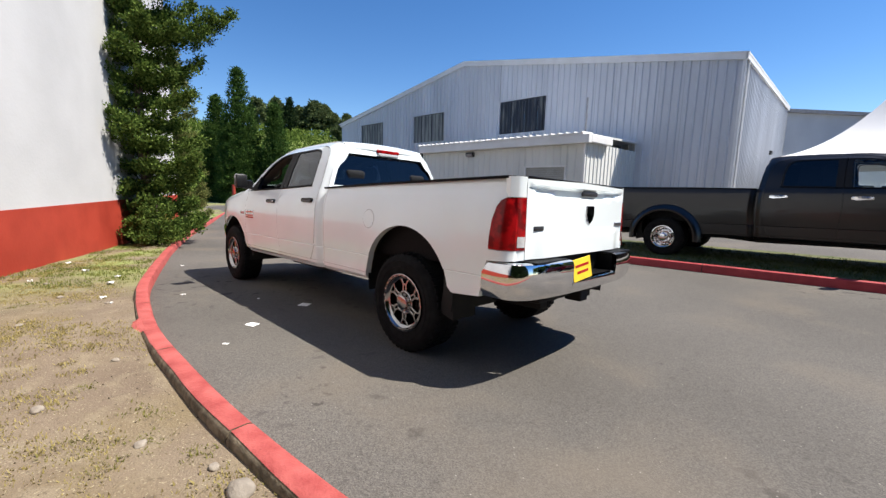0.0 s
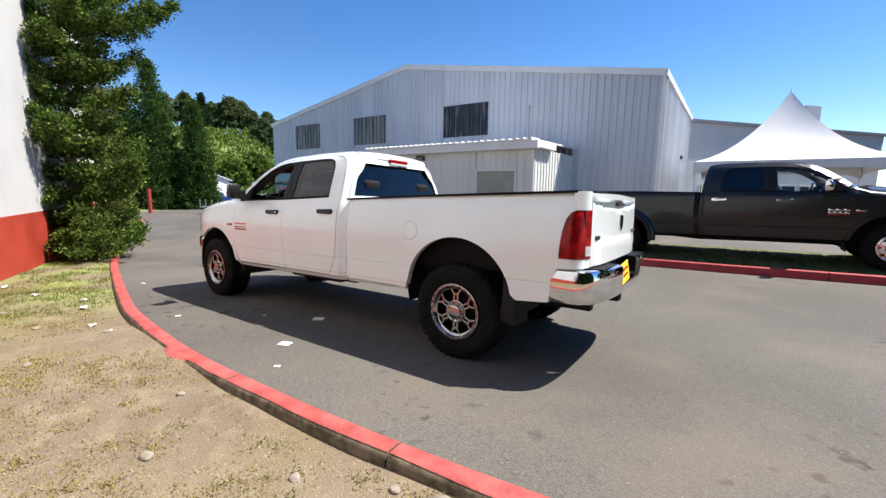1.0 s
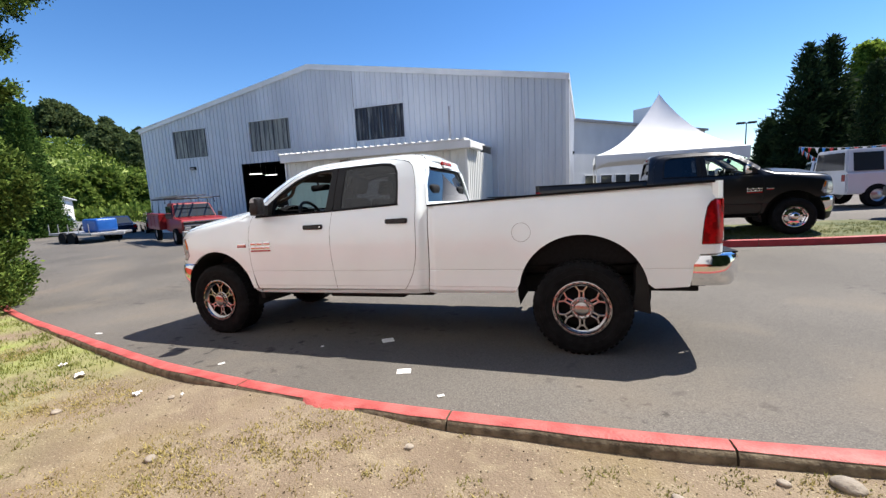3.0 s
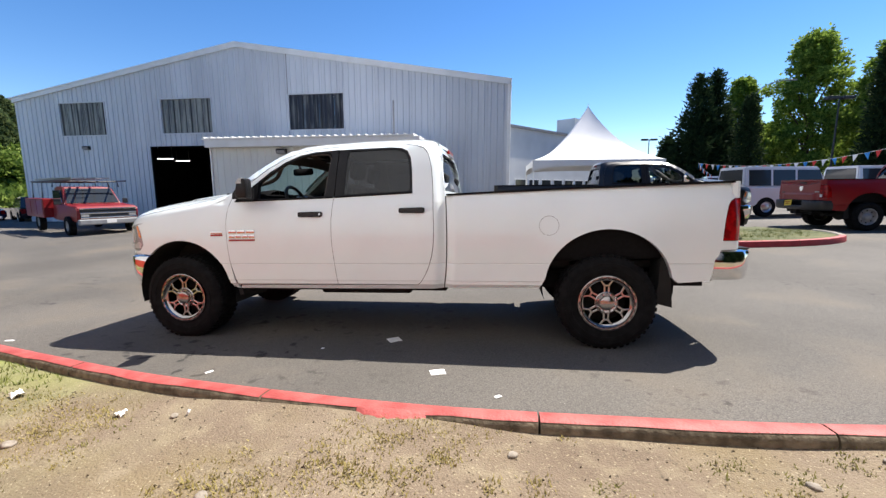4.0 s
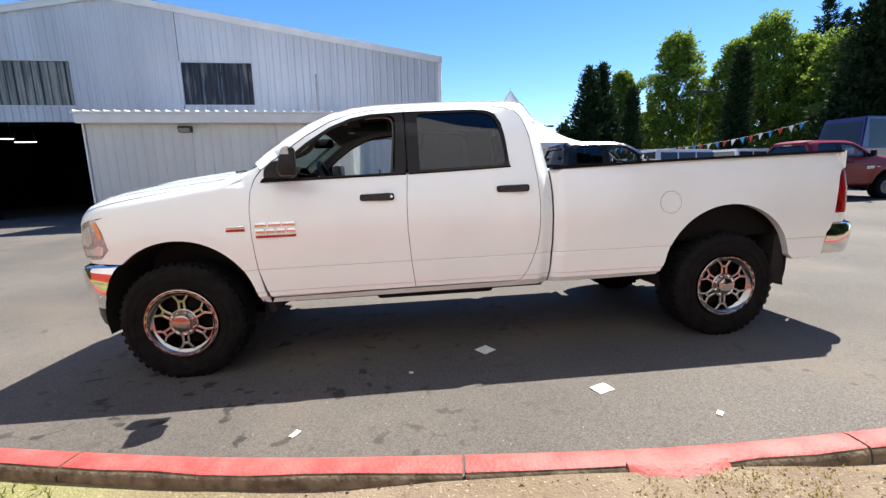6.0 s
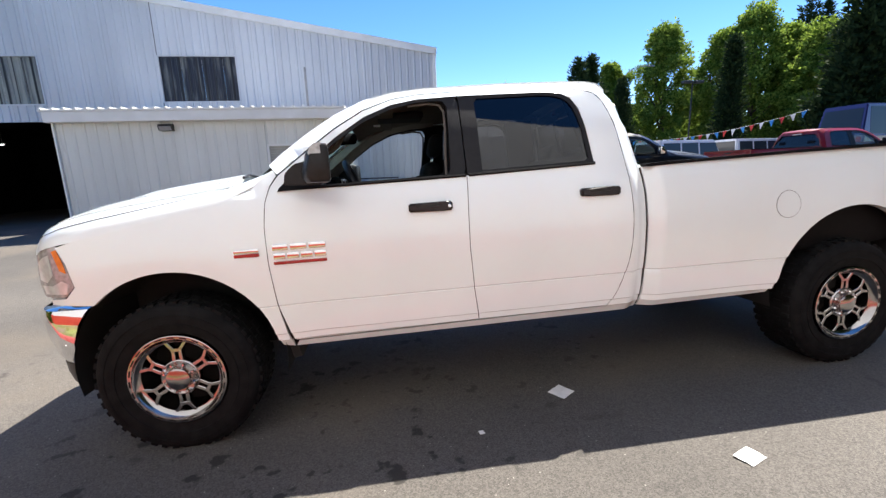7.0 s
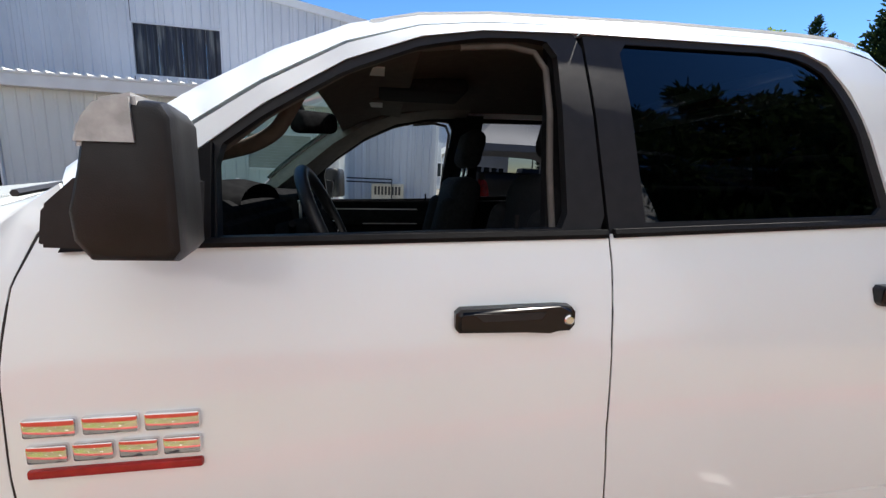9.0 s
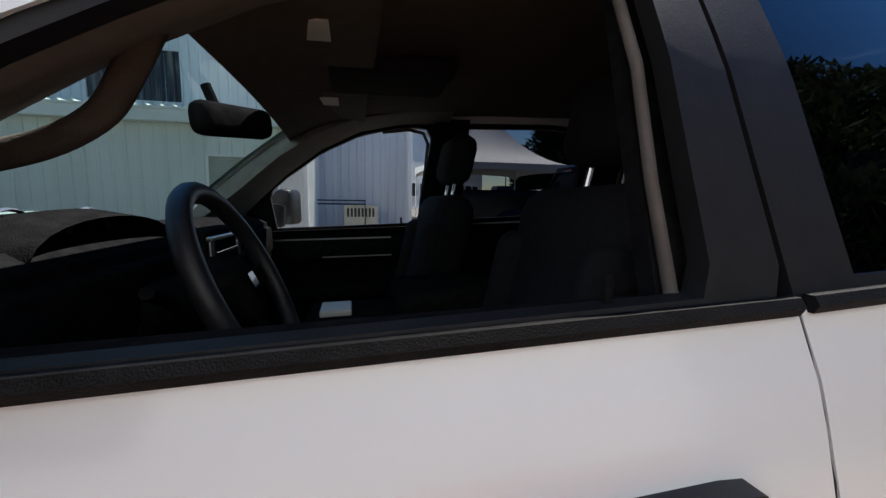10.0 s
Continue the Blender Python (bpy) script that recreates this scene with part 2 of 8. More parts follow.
def asphalt():
    m = mat("worn_asphalt", (0.075, 0.068, 0.060), (0.110, 0.100, 0.088), 0.35, 0.85, 0, 0.5, 260, detail=9)
    t = m.node_tree
    b = t.nodes["Principled BSDF"]
    ramp = next(n for n in t.nodes if n.type == "VALTORGB")
    co = next(n for n in t.nodes if n.type == "TEX_COORD")
    # pale and dark stone specks
    vo = t.nodes.new("ShaderNodeTexVoronoi")
    vo.inputs["Scale"].default_value = 150
    t.links.new(co.outputs["Object"], vo.inputs["Vector"])
    sep = t.nodes.new("ShaderNodeSeparateColor")
    t.links.new(vo.outputs["Color"], sep.inputs[0])
    mr = t.nodes.new("ShaderNodeMapRange")
    mr.inputs[3].default_value, mr.inputs[4].default_value = 0.62, 1.42
    t.links.new(sep.outputs[0], mr.inputs[0])
    hs = t.nodes.new("ShaderNodeHueSaturation")
    t.links.new(mr.outputs[0], hs.inputs["Value"])
    t.links.new(ramp.outputs[0], hs.inputs["Color"])
    # dark oil spots
    n2 = t.nodes.new("ShaderNodeTexNoise")
    n2.inputs["Scale"].default_value, n2.inputs["Detail"].default_value = 2.6, 4
    t.links.new(co.outputs["Object"], n2.inputs["Vector"])
    r2 = t.nodes.new("ShaderNodeValToRGB")
    r2.color_ramp.elements[0].position, r2.color_ramp.elements[1].position = 0.22, 0.30
    r2.color_ramp.elements[0].color, r2.color_ramp.elements[1].color = (0.45, 0.45, 0.45, 1), (1, 1, 1, 1)
    t.links.new(n2.outputs["Fac"], r2.inputs[0])
    mx = t.nodes.new("ShaderNodeMix")
    mx.data_type, mx.blend_type = "RGBA", "MULTIPLY"
    mx.inputs[0].default_value = 1
    t.links.new(hs.outputs[0], mx.inputs[6]), t.links.new(r2.outputs[0], mx.inputs[7])
    # small drips in patches, and scattered pale grit
    def noise_fac(scale, lo, hi, detail=3):
        n = t.nodes.new("ShaderNodeTexNoise")
        n.inputs["Scale"].default_value, n.inputs["Detail"].default_value = scale, detail
        t.links.new(co.outputs["Object"], n.inputs["Vector"])
        r = t.nodes.new("ShaderNodeMapRange")
        r.inputs[1].default_value, r.inputs[2].default_value = lo, hi
        t.links.new(n.outputs["Fac"], r.inputs[0])
        return r.outputs[0]
    k = t.nodes.new("ShaderNodeMath")
    k.operation = "MULTIPLY"
    t.links.new(noise_fac(7.5, 0.40, 0.33), k.inputs[0]), t.links.new(noise_fac(0.55, 0.54, 0.64), k.inputs[1])
    dr = t.nodes.new("ShaderNodeMix")
    dr.data_type = "RGBA"
    dr.inputs[7].default_value = (0.035, 0.031, 0.028, 1)
    t.links.new(k.outputs[0], dr.inputs[0]), t.links.new(mx.outputs[2], dr.inputs[6])
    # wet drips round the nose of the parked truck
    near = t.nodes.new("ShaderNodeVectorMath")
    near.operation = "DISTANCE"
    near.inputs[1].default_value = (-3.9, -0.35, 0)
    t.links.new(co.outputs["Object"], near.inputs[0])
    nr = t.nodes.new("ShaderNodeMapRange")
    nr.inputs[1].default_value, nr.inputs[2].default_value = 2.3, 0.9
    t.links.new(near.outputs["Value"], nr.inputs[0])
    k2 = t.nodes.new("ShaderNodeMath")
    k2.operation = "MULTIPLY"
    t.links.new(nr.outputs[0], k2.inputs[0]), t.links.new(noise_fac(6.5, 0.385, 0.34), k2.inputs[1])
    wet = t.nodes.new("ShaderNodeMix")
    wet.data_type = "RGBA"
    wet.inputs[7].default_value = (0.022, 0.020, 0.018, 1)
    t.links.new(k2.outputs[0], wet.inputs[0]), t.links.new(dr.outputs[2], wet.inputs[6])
    # tan dust in broad patches
    dust = t.nodes.new("ShaderNodeMix")
    dust.data_type = "RGBA"
    dust.inputs[7].default_value = (0.135, 0.110, 0.082, 1)
    dk = t.nodes.new("ShaderNodeMath")
    dk.operation = "MULTIPLY"
    dk.inputs[1].default_value = 0.55
    t.links.new(noise_fac(0.7, 0.52, 0.72, 7), dk.inputs[0])
    t.links.new(dk.outputs[0], dust.inputs[0]), t.links.new(wet.outputs[2], dust.inputs[6])
    v2 = t.nodes.new("ShaderNodeTexVoronoi")
    v2.inputs["Scale"].default_value = 22
    t.links.new(co.outputs["Object"], v2.inputs["Vector"])
    s2 = t.nodes.new("ShaderNodeSeparateColor")
    t.links.new(v2.outputs["Color"], s2.inputs[0])
    lt, gt, an = (t.nodes.new("ShaderNodeMath") for _ in range(3))
    lt.operation, gt.operation, an.operation = "LESS_THAN", "GREATER_THAN", "MULTIPLY"
    lt.inputs[1].default_value, gt.inputs[1].default_value = 0.085, 0.72
    t.links.new(v2.outputs["Distance"], lt.inputs[0]), t.links.new(s2.outputs[1], gt.inputs[0])
    t.links.new(lt.outputs[0], an.inputs[0]), t.links.new(gt.outputs[0], an.inputs[1])
    gr = t.nodes.new("ShaderNodeMix")
    gr.data_type = "RGBA"
    gr.inputs[7].default_value = (0.30, 0.28, 0.25, 1)
    t.links.new(an.outputs[0], gr.inputs[0]), t.links.new(dust.outputs[2], gr.inputs[6])
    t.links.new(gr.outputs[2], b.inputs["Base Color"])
    return m


def soil():
    m = mat("dry_soil_and_straw", (0.138, 0.100, 0.067), (0.188, 0.143, 0.098), 1.4, 0.95, 0, 0.9, 90, detail=10)
    t = m.node_tree
    b = t.nodes["Principled BSDF"]
    ramp = next(n for n in t.nodes if n.type == "VALTORGB")
    co = next(n for n in t.nodes if n.type == "TEX_COORD")

    def layer(prev, scale, lo, hi, colour, use=None):
        n = t.nodes.new("ShaderNodeTexNoise")
        n.inputs["Scale"].default_value, n.inputs["Detail"].default_value = scale, 8
        t.links.new(co.outputs["Object"], n.inputs["Vector"])
        r = t.nodes.new("ShaderNodeMapRange")
        r.inputs[1].default_value, r.inputs[2].default_value = lo, hi
        t.links.new(n.outputs["Fac"], r.inputs[0])
        fac = r.outputs[0]
        if use:
            k = t.nodes.new("ShaderNodeMath")
            k.operation = "MULTIPLY"
            t.links.new(fac, k.inputs[0]), t.links.new(use, k.inputs[1])
            fac = k.outputs[0]
        mx = t.nodes.new("ShaderNodeMix")
        mx.data_type = "RGBA"
        mx.inputs[7].default_value = (*colour, 1)
        t.links.new(fac, mx.inputs[0]), t.links.new(prev, mx.inputs[6])
        return mx.outputs[2]
    sx = t.nodes.new("ShaderNodeSeparateXYZ")
    t.links.new(co.outputs["Object"], sx.inputs[0])
    lush = t.nodes.new("ShaderNodeMapRange")
    lush.inputs[1].default_value, lush.inputs[2].default_value = -2.6, -6.2
    t.links.new(sx.outputs[0], lush.inputs[0])
    c = layer(ramp.outputs[0], 1.1, 0.47, 0.62, (0.172, 0.130, 0.074))
    c = layer(c, 5.0, 0.50, 0.66, (0.205, 0.162, 0.106))
    c = layer(c, 0.9, 0.40, 0.60, (0.20, 0.24, 0.06), lush.outputs[0])
    c = layer(c, 75, 0.60, 0.70, (0.33, 0.28, 0.18))
    c = layer(c, 24, 0.60, 0.76, (0.11, 0.082, 0.052))
    t.links.new(c, b.inputs["Base Color"])
    return m


M_ASPHALT, M_SOIL = asphalt(), soil()
# island grass darkened in colour to deepen the grey truck's shadow
M_GRASS = mat("shaded_mown_grass", (0.042, 0.060, 0.013), (0.115, 0.112, 0.036), 3, 0.9, 0, 0.9, 60, detail=10)
M_HILL = mat("scrubby_hillside", (0.10, 0.15, 0.03), (0.22, 0.26, 0.07), 0.25, 0.95, 0, 0.9, 2)

# ---- the ground ----
CROSS = [(-1.6, 0.13), (-0.75, 0.07), (-0.3, 0.03), (0.1, 0.003), (1.9, -0.058), (3.0, -0.055), (4.5, -0.015), (6.1, 0.05), (8.0, 0.10), (16.0, 0.13)]


def gz(x, y):
    """Height of the paved ground."""
    return 0.0225 * min(max(x, -32), 25) + along(CROSS, y)


def steps(lo, hi, near_lo, near_hi, fine, coarse):
    out, v = [], lo
    while v < hi:
        out.append(v)
        v += fine if near_lo <= v < near_hi else coarse
    return out + [hi]


bm = bmesh.new()
xs = steps(-1500, 1500, -45, 40, 1.0, 40)
ys = [-1500, -800, -400, -200, -100, -50, -20, -8, -4, -2.4, -1.6, -1.2, -0.75, -0.3, 0.1, 0.6, 1.2, 1.9, 2.4, 3, 3.7, 4.5, 5.3, 6.1, 7, 8, 10, 12, 14, 16, 20, 30, 45, 80, 150, 300, 600, 1000, 1500]
grid = [[bm.verts.new((x, y, gz(x, y))) for y in ys] for x in xs]
for i in range(len(xs) - 1):
    for j in range(len(ys) - 1):
        bm.faces.new((grid[i][j], grid[i + 1][j], grid[i + 1][j + 1], grid[i][j + 1]))
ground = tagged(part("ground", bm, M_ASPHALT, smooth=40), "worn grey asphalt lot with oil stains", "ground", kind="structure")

# the near kerb: its road edge, and a verge of dry soil behind it
KERB = spline([(26, 4.6, 0), (12, 1.0, 0), (7, -0.25, 0), (4, -1.02, 0), (1.9, -1.38, 0), (0.6, -1.515, 0), (-0.65, -1.545, 0), (-1.4, -1.53, 0), (-2.2, -1.455, 0), (-3.4, -1.285, 0),
               (-4.4, -1.06, 0), (-6.2, -0.60, 0), (-9.0, 0.17, 0), (-14.0, 1.80, 0), (-19.0, 3.7, 0), (-24.0, 5.7, 0), (-30.0, 8.3, 0), (-33.0, 10.8, 0), (-34.2, 13.5, 0)], 10)
KW, KH = 0.15, 0.125


def offset_line(line, d):
    out = []
    for i, p in enumerate(line):
        t = (line[min(i + 1, len(line) - 1)] - line[max(i - 1, 0)]).normalized()
        out.append(p + d * Vector((-t.y, t.x, 0)))
    return out


kback = offset_line(KERB, KW)
bm = bmesh.new()
rows = []
BACKS = [0.0, 0.06, 0.14, 0.25, 0.4, 0.6, 0.85, 1.15, 1.5, 2.0, 2.6, 3.4, 4.5, 6, 9, 14]
for i, p in enumerate(kback):
    t = (kback[min(i + 1, len(kback) - 1)] - kback[max(i - 1, 0)]).normalized()
    side = Vector((-t.y, t.x, 0))
    row = [bm.verts.new((p.x, p.y, gz(p.x, p.y) - 0.1))]
    for d in BACKS:
        q = p + side * d
        base = gz(p.x, p.y) + KH
        drop = 0.056 * smoothstep(-9.0, -4.5, p.x) * max(smoothstep(-2.0, -3.2, p.x), smoothstep(-1.5, -0.6, p.x)) * (1 - 0.6 * smoothstep(0.3, 1.6, d)) + 0.015
        lumps = 0.025 * noise.noise(Vector((q.x * 1.2, q.y * 1.2, 0))) + 0.012 * noise.noise(Vector((q.x * 4.5, q.y * 4.5, 3)))
        row.append(bm.verts.new((q.x, q.y, max(base - drop + lumps * smoothstep(-0.15, 0.25, d) + 0.012 * d, gz(q.x, q.y) + .02 if d > .2 else -9))))
    rows.append(row)
for a, b in zip(rows, rows[1:]):
    for k in range(len(a) - 1):
        bm.faces.new((a[k], b[k], b[k + 1], a[k + 1]))
verge = tagged(part("verge", bm, M_SOIL, smooth=60), "dry bare soil verge with yellowed patchy grass", "ground", kind="structure")


def kerb_run(name, line, width, height, material, cuts, label, sub=0.006, bare_from=1e9):
    """A kerb cast in lengths along a line; each length is a piece, with a narrow joint between."""
    root = tagged(new(name), label, "kerb", kind="structure")
    total = [0.0]
    for a, b in zip(line, line[1:]):
        total.append(total[-1] + (b - a).length)

    def at(s):
        for i in range(len(line) - 1):
            if s <= total[i + 1] or i == len(line) - 2:
                f = (s - total[i]) / (total[i + 1] - total[i])
                p = line[i].lerp(line[i + 1], f)
                t = (line[i + 1] - line[i]).normalized()
                return p, Vector((-t.y, t.x, 0))
    ends = [c for c in cuts if 0 < c < total[-1]]
    for s0, s1 in zip([0] + ends, ends + [total[-1]]):
        s0, s1 = s0 + sub, s1 - sub
        n = max(2, int((s1 - s0) / 0.22))
        bm = bmesh.new()
        rings = []
        for k in range(n + 1):
            p, side = at(s0 + (s1 - s0) * k / n)
            g = gz(p.x, p.y)
            w = 0.006 * noise.noise(Vector((p.x * 3, p.y * 3, 7)))
            r = []
            for d, z in ((0, -0.06), (0.012 + w, height - 0.03), (0.022, height - 0.008), (0.045, height + w * 0.5), (width - 0.03, height + w * 0.4), (width - 0.012, height - 0.012), (width, height - 0.04), (width, -0.06)):
                q = p + side * d
                r.append(bm.verts.new((q.x, q.y, g + z)))
            rings.append(r)
        for a, b in zip(rings, rings[1:]):
            for i in range(len(a) - 1):
                bm.faces.new((a[i], b[i], b[i + 1], a[i + 1]))
        bm.faces.new(rings[0]), bm.faces.new(rings[-1])
        coat = bmesh.new()
        skins = []
        for r in rings:
            c = sum((v.co for v in r), Vector()) / len(r)
            skins.append([coat.verts.new(v.co + (v.co - c).normalized() * .0025) for v in r[:6]])
        for k, r in enumerate(skins):
            p = r[5].co
            r[5].co = r[5].co.lerp(r[4].co, .5 + .9 * noise.noise(Vector((p.x * 9, p.y * 9, 5))))
            r[5].co.z += .002
        for a, b in zip(skins, skins[1:]):
            for i in range(5):
                coat.faces.new((a[i], b[i], b[i + 1], a[i + 1]))
        if s0 > bare_from:
            coat.free()
            part("kerb_length", bm, M_PALEC, root, "unpainted pale concrete", smooth=35)
            continue
        ln = part("kerb_length", bm, M_CONC, root, smooth=35)
        part("paint", coat, material, ln, "flaking red paint", smooth=35)
    return root


# ---- the gable building ----
def siding(parent, x0, x1, bottom, top, openings, place, material, pitch=0.305, cover=0.915, depth=0.045, name="sheet"):
    """Ribbed metal sheets side by side; openings (x0, x1, z0, z1) stay free. Ribs stand towards -y."""
    edges = sorted({x0, x1, *[x0 + cover * k for k in range(1, int((x1 - x0) / cover) + 1)], *[o[0] for o in openings], *[o[1] for o in openings]})
    edges = [e for e in edges if x0 <= e <= x1]
    for a, b in zip(edges, edges[1:]):
        if b - a < 0.02:
            continue
        mid = (a + b) / 2
        spans, lo = [], None
        cutsz = sorted((o[2], o[3]) for o in openings if o[0] < mid < o[1])
        segs, z = [], -99
        for c0, c1 in cutsz:
            segs.append((z, c0))
            z = c1
        segs.append((z, 99))
        prof = [(a + 0.002, 0.0)]
        k = math.floor((a - x0) / pitch)
        while x0 + k * pitch < b:
            c = x0 + (k + 0.5) * pitch
            for dx, dy in ((-0.05, 0), (-0.025, -depth), (0.025, -depth), (0.05, 0)):
                if a + 0.002 < c + dx < b - 0.002:
                    prof.append((c + dx, dy))
            k += 1
        prof.append((b - 0.002, 0.0))
        for z0, z1 in segs:
            bm = bmesh.new()
            lo = [bm.verts.new((x, y, max(z0, bottom(x)))) for x, y in prof]
            hi = [bm.verts.new((x, y, min(z1, top(x)))) for x, y in prof]
            if hi[0].co.z - lo[0].co.z < 0.02:
                bm.free()
                continue
            for i in range(len(prof) - 1):
                bm.faces.new((lo[i], lo[i + 1], hi[i + 1], hi[i]))
            bmesh.ops.transform(bm, matrix=place, verts=bm.verts[:])
            part(name, bm, material, parent)


GX0, GX1, GY0, GY1, EAVE, APEX = -28.3, -0.75, 16.5, 29.0, 6.49, 8.77
GXM = (GX0 + GX1) / 2


def gable(x):
    return EAVE + (APEX - EAVE) * (1 - abs(x - GXM) / ((GX1 - GX0) / 2))


WINS = [(-25.45, -22.5, 4.4, 6.23), (-19.15, -16.1, 4.4, 6.25), (-11.85, -8.85, 4.44, 6.26)]
BAY = (-19.98, -15.2, -1.0, 3.78)
wall_gable = tagged(new("wall_gable"), "pale grey-blue ribbed metal gable wall", "wall", kind="structure")
siding(wall_gable, GX0, GX1, lambda x: gz(x, 16.5) - 0.05, gable, WINS + [BAY], Matrix.Translation((0, GY0, 0)), M_SIDING)
wall_east = tagged(new("wall_east"), "pale ribbed metal side wall in sun", "wall", kind="structure")
siding(wall_east, 0, GY1 - GY0, lambda x: 0.0, lambda x: EAVE, [], pose(GX1, GY0, 0, 0, 0, 90), M_SIDING)
bm = bmesh.new()
box(bm, GX0 + .03, GX0 + .2, GY0 + .06, GY1, -1, EAVE - .02)
box(bm, GX0, GX1, GY1 - .15, GY1, -1, EAVE - .02)
box(bm, GX1 - .2, GX1 - .03, GY0 + .06, GY1, -.5, EAVE - .02)
tagged(part("wall_back", bm, M_SIDING), "plain metal walls closing the building", "wall", kind="structure")
# inner skin of the gable wall, with the openings left free; near-black stands for shade
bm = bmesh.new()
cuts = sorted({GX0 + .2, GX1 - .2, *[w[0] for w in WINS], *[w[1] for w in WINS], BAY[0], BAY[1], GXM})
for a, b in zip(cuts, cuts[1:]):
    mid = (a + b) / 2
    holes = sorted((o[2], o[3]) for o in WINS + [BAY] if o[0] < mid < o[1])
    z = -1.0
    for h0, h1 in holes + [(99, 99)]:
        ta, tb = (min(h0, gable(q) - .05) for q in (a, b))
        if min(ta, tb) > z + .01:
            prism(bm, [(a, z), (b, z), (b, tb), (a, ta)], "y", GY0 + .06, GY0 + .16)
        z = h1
tagged(part("wall_lining", bm, M_INSHADE), "inner lining of the metal wall, coloured near-black as shade", "wall", kind="structure")
bm = bmesh.new()
for s in (-1, 1):
    xe = GX0 - .25 if s < 0 else GX1 + .12
    ze = EAVE - (APEX - EAVE) * 0.012
    prism(bm, [(GXM, APEX + .03), (xe, ze + .03), (xe, ze + .10), (GXM, APEX + .10)], "y", GY0 - .12, GY1 + .1)
tagged(part("roof", bm, M_TRIM), "low pitched white metal roof", "roof", kind="structure")
bm = bmesh.new()
for s in (-1, 1):
    xe = GX0 - .05 if s < 0 else GX1 + .06
    prism(bm, [(GXM, APEX - .17), (xe, EAVE - .19), (xe, EAVE + .02), (GXM, APEX + .04)], "y", GY0 - .10, GY0 - .045)
box(bm, GX1 + .035, GX1 + .11, GY0 - .1, GY1, EAVE - .17, EAVE + .03)
box(bm, GX1 - .05, GX1 + .05, GY0 - .06, GY0 - .035, 0, EAVE - .15)
tagged(part("trim", bm, M_TRIM), "white metal rake and corner trim", "trim", kind="structure")
for n, (a, b, c, d) in enumerate(WINS):
    w = thing("window_%d" % (n + 1), Matrix(), "corrugated translucent window sheet streaked grey and black", "window", "gable windows", "structure")
    siding(w, a + .04, b - .04, lambda x, c=c: c + .04, lambda x, d=d: d - .04, [], Matrix.Translation((0, GY0 + .05, 0)), M_STREAKD if n == 2 else M_STREAK, pitch=0.2, cover=0.8, depth=0.03, name="pane")
    bm = bmesh.new()
    for q in ((a, a + .05, c, d), (b - .05, b, c, d), (a + .05, b - .05, c, c + .05), (a + .05, b - .05, d - .05, d)):
        box(bm, q[0], q[1], GY0 - .035, GY0 + .058, q[2], q[3])
    part("window_frame", bm, M_SIDING, w)
# floor, rear bench and strip lights inside the open bay, its shade painted near-black
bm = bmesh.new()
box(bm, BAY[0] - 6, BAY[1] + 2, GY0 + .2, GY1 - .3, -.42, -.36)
tagged(part("floor", bm, M_INSHADE), "workshop floor, near-black with painted shade", "floor", kind="structure")
# box added round the bay to keep bounced light out
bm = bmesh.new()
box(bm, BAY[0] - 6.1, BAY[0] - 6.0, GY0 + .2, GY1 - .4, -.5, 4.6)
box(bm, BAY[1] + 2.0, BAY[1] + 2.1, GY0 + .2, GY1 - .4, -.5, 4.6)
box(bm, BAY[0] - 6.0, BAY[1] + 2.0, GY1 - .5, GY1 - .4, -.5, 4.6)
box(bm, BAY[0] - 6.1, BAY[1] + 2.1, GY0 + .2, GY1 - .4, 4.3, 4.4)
tagged(part("bay_lining", bm, M_INSHADE), "added near-black walls and ceiling that hold the bay in shade", "wall", kind="structure")
M_TUBE = glow("lit_tube", (1, 0.98, 0.95), 3.5)
lamp0 = thing("strip_light", pose(-22.7, 20.5, 3.44), "lit fluorescent strip light hanging in the dark bay", "lamp", "strip lights")
bm = bmesh.new()
box(bm, -.6, .6, -.06, .06, .03, .08, .01)
for q in (-.5, .5):
    rod(bm, (q, 0, .07), (q, 0, .84), .008, seg=6)
part("housing", bm, M_TRIM, lamp0)
bm = bmesh.new()
rod(bm, (-.58, 0, 0), (.58, 0, 0), .013)
part("tube", bm, M_TUBE, lamp0)
copy_thing(lamp0, pose(-24.4, 24.0, 3.55))

# ---- the annex ----
AX0, AX1, AY0, AZ = -12.75, -4.3, 11.8, 3.2
AWIN = (-6.8, -4.98, 1.35, 2.40)
wall_annex = tagged(new("wall_annex"), "low ribbed pale grey metal annex wall", "wall", kind="structure")
siding(wall_annex, AX0, AX1, lambda x: gz(x, 11.8) - .05, lambda x: AZ, [AWIN], Matrix.Translation((0, AY0, 0)), M_SIDING2, depth=0.02)
siding(wall_annex, 0, GY0 - AY0, lambda x: -.2, lambda x: AZ, [], pose(AX1, AY0, 0, 0, 0, 90), M_SIDING2, depth=0.03)
siding(wall_annex, 0, GY0 - AY0, lambda x: -.6, lambda x: AZ, [], pose(AX0, GY0, 0, 0, 0, -90), M_SIDING2, depth=0.02)
bm = bmesh.new()
prism(bm, [(AY0 - .3, AZ + .24), (GY0 - .04, AZ + .34), (GY0 - .04, AZ + .42), (AY0 - .3, AZ + .30)], "x", AX0 - .2, AX1 + .03)
tagged(part("annex_roof", bm, M_TRIM), "flat white metal roof of the annex", "roof", kind="structure")
bm = bmesh.new()
box(bm, AX0 - .12, AX1 + .25, AY0 - .28, AY0 - .02, AZ - .06, AZ + .24, .02)
box(bm, AX1 + .04, AX1 + .25, AY0 - .02, AY0 + 1.7, AZ - .02, AZ + .24, .02)
box(bm, AX0 - .07, AX0 - .02, AY0 - .06, AY0 + .03, -.4, AZ - .06)
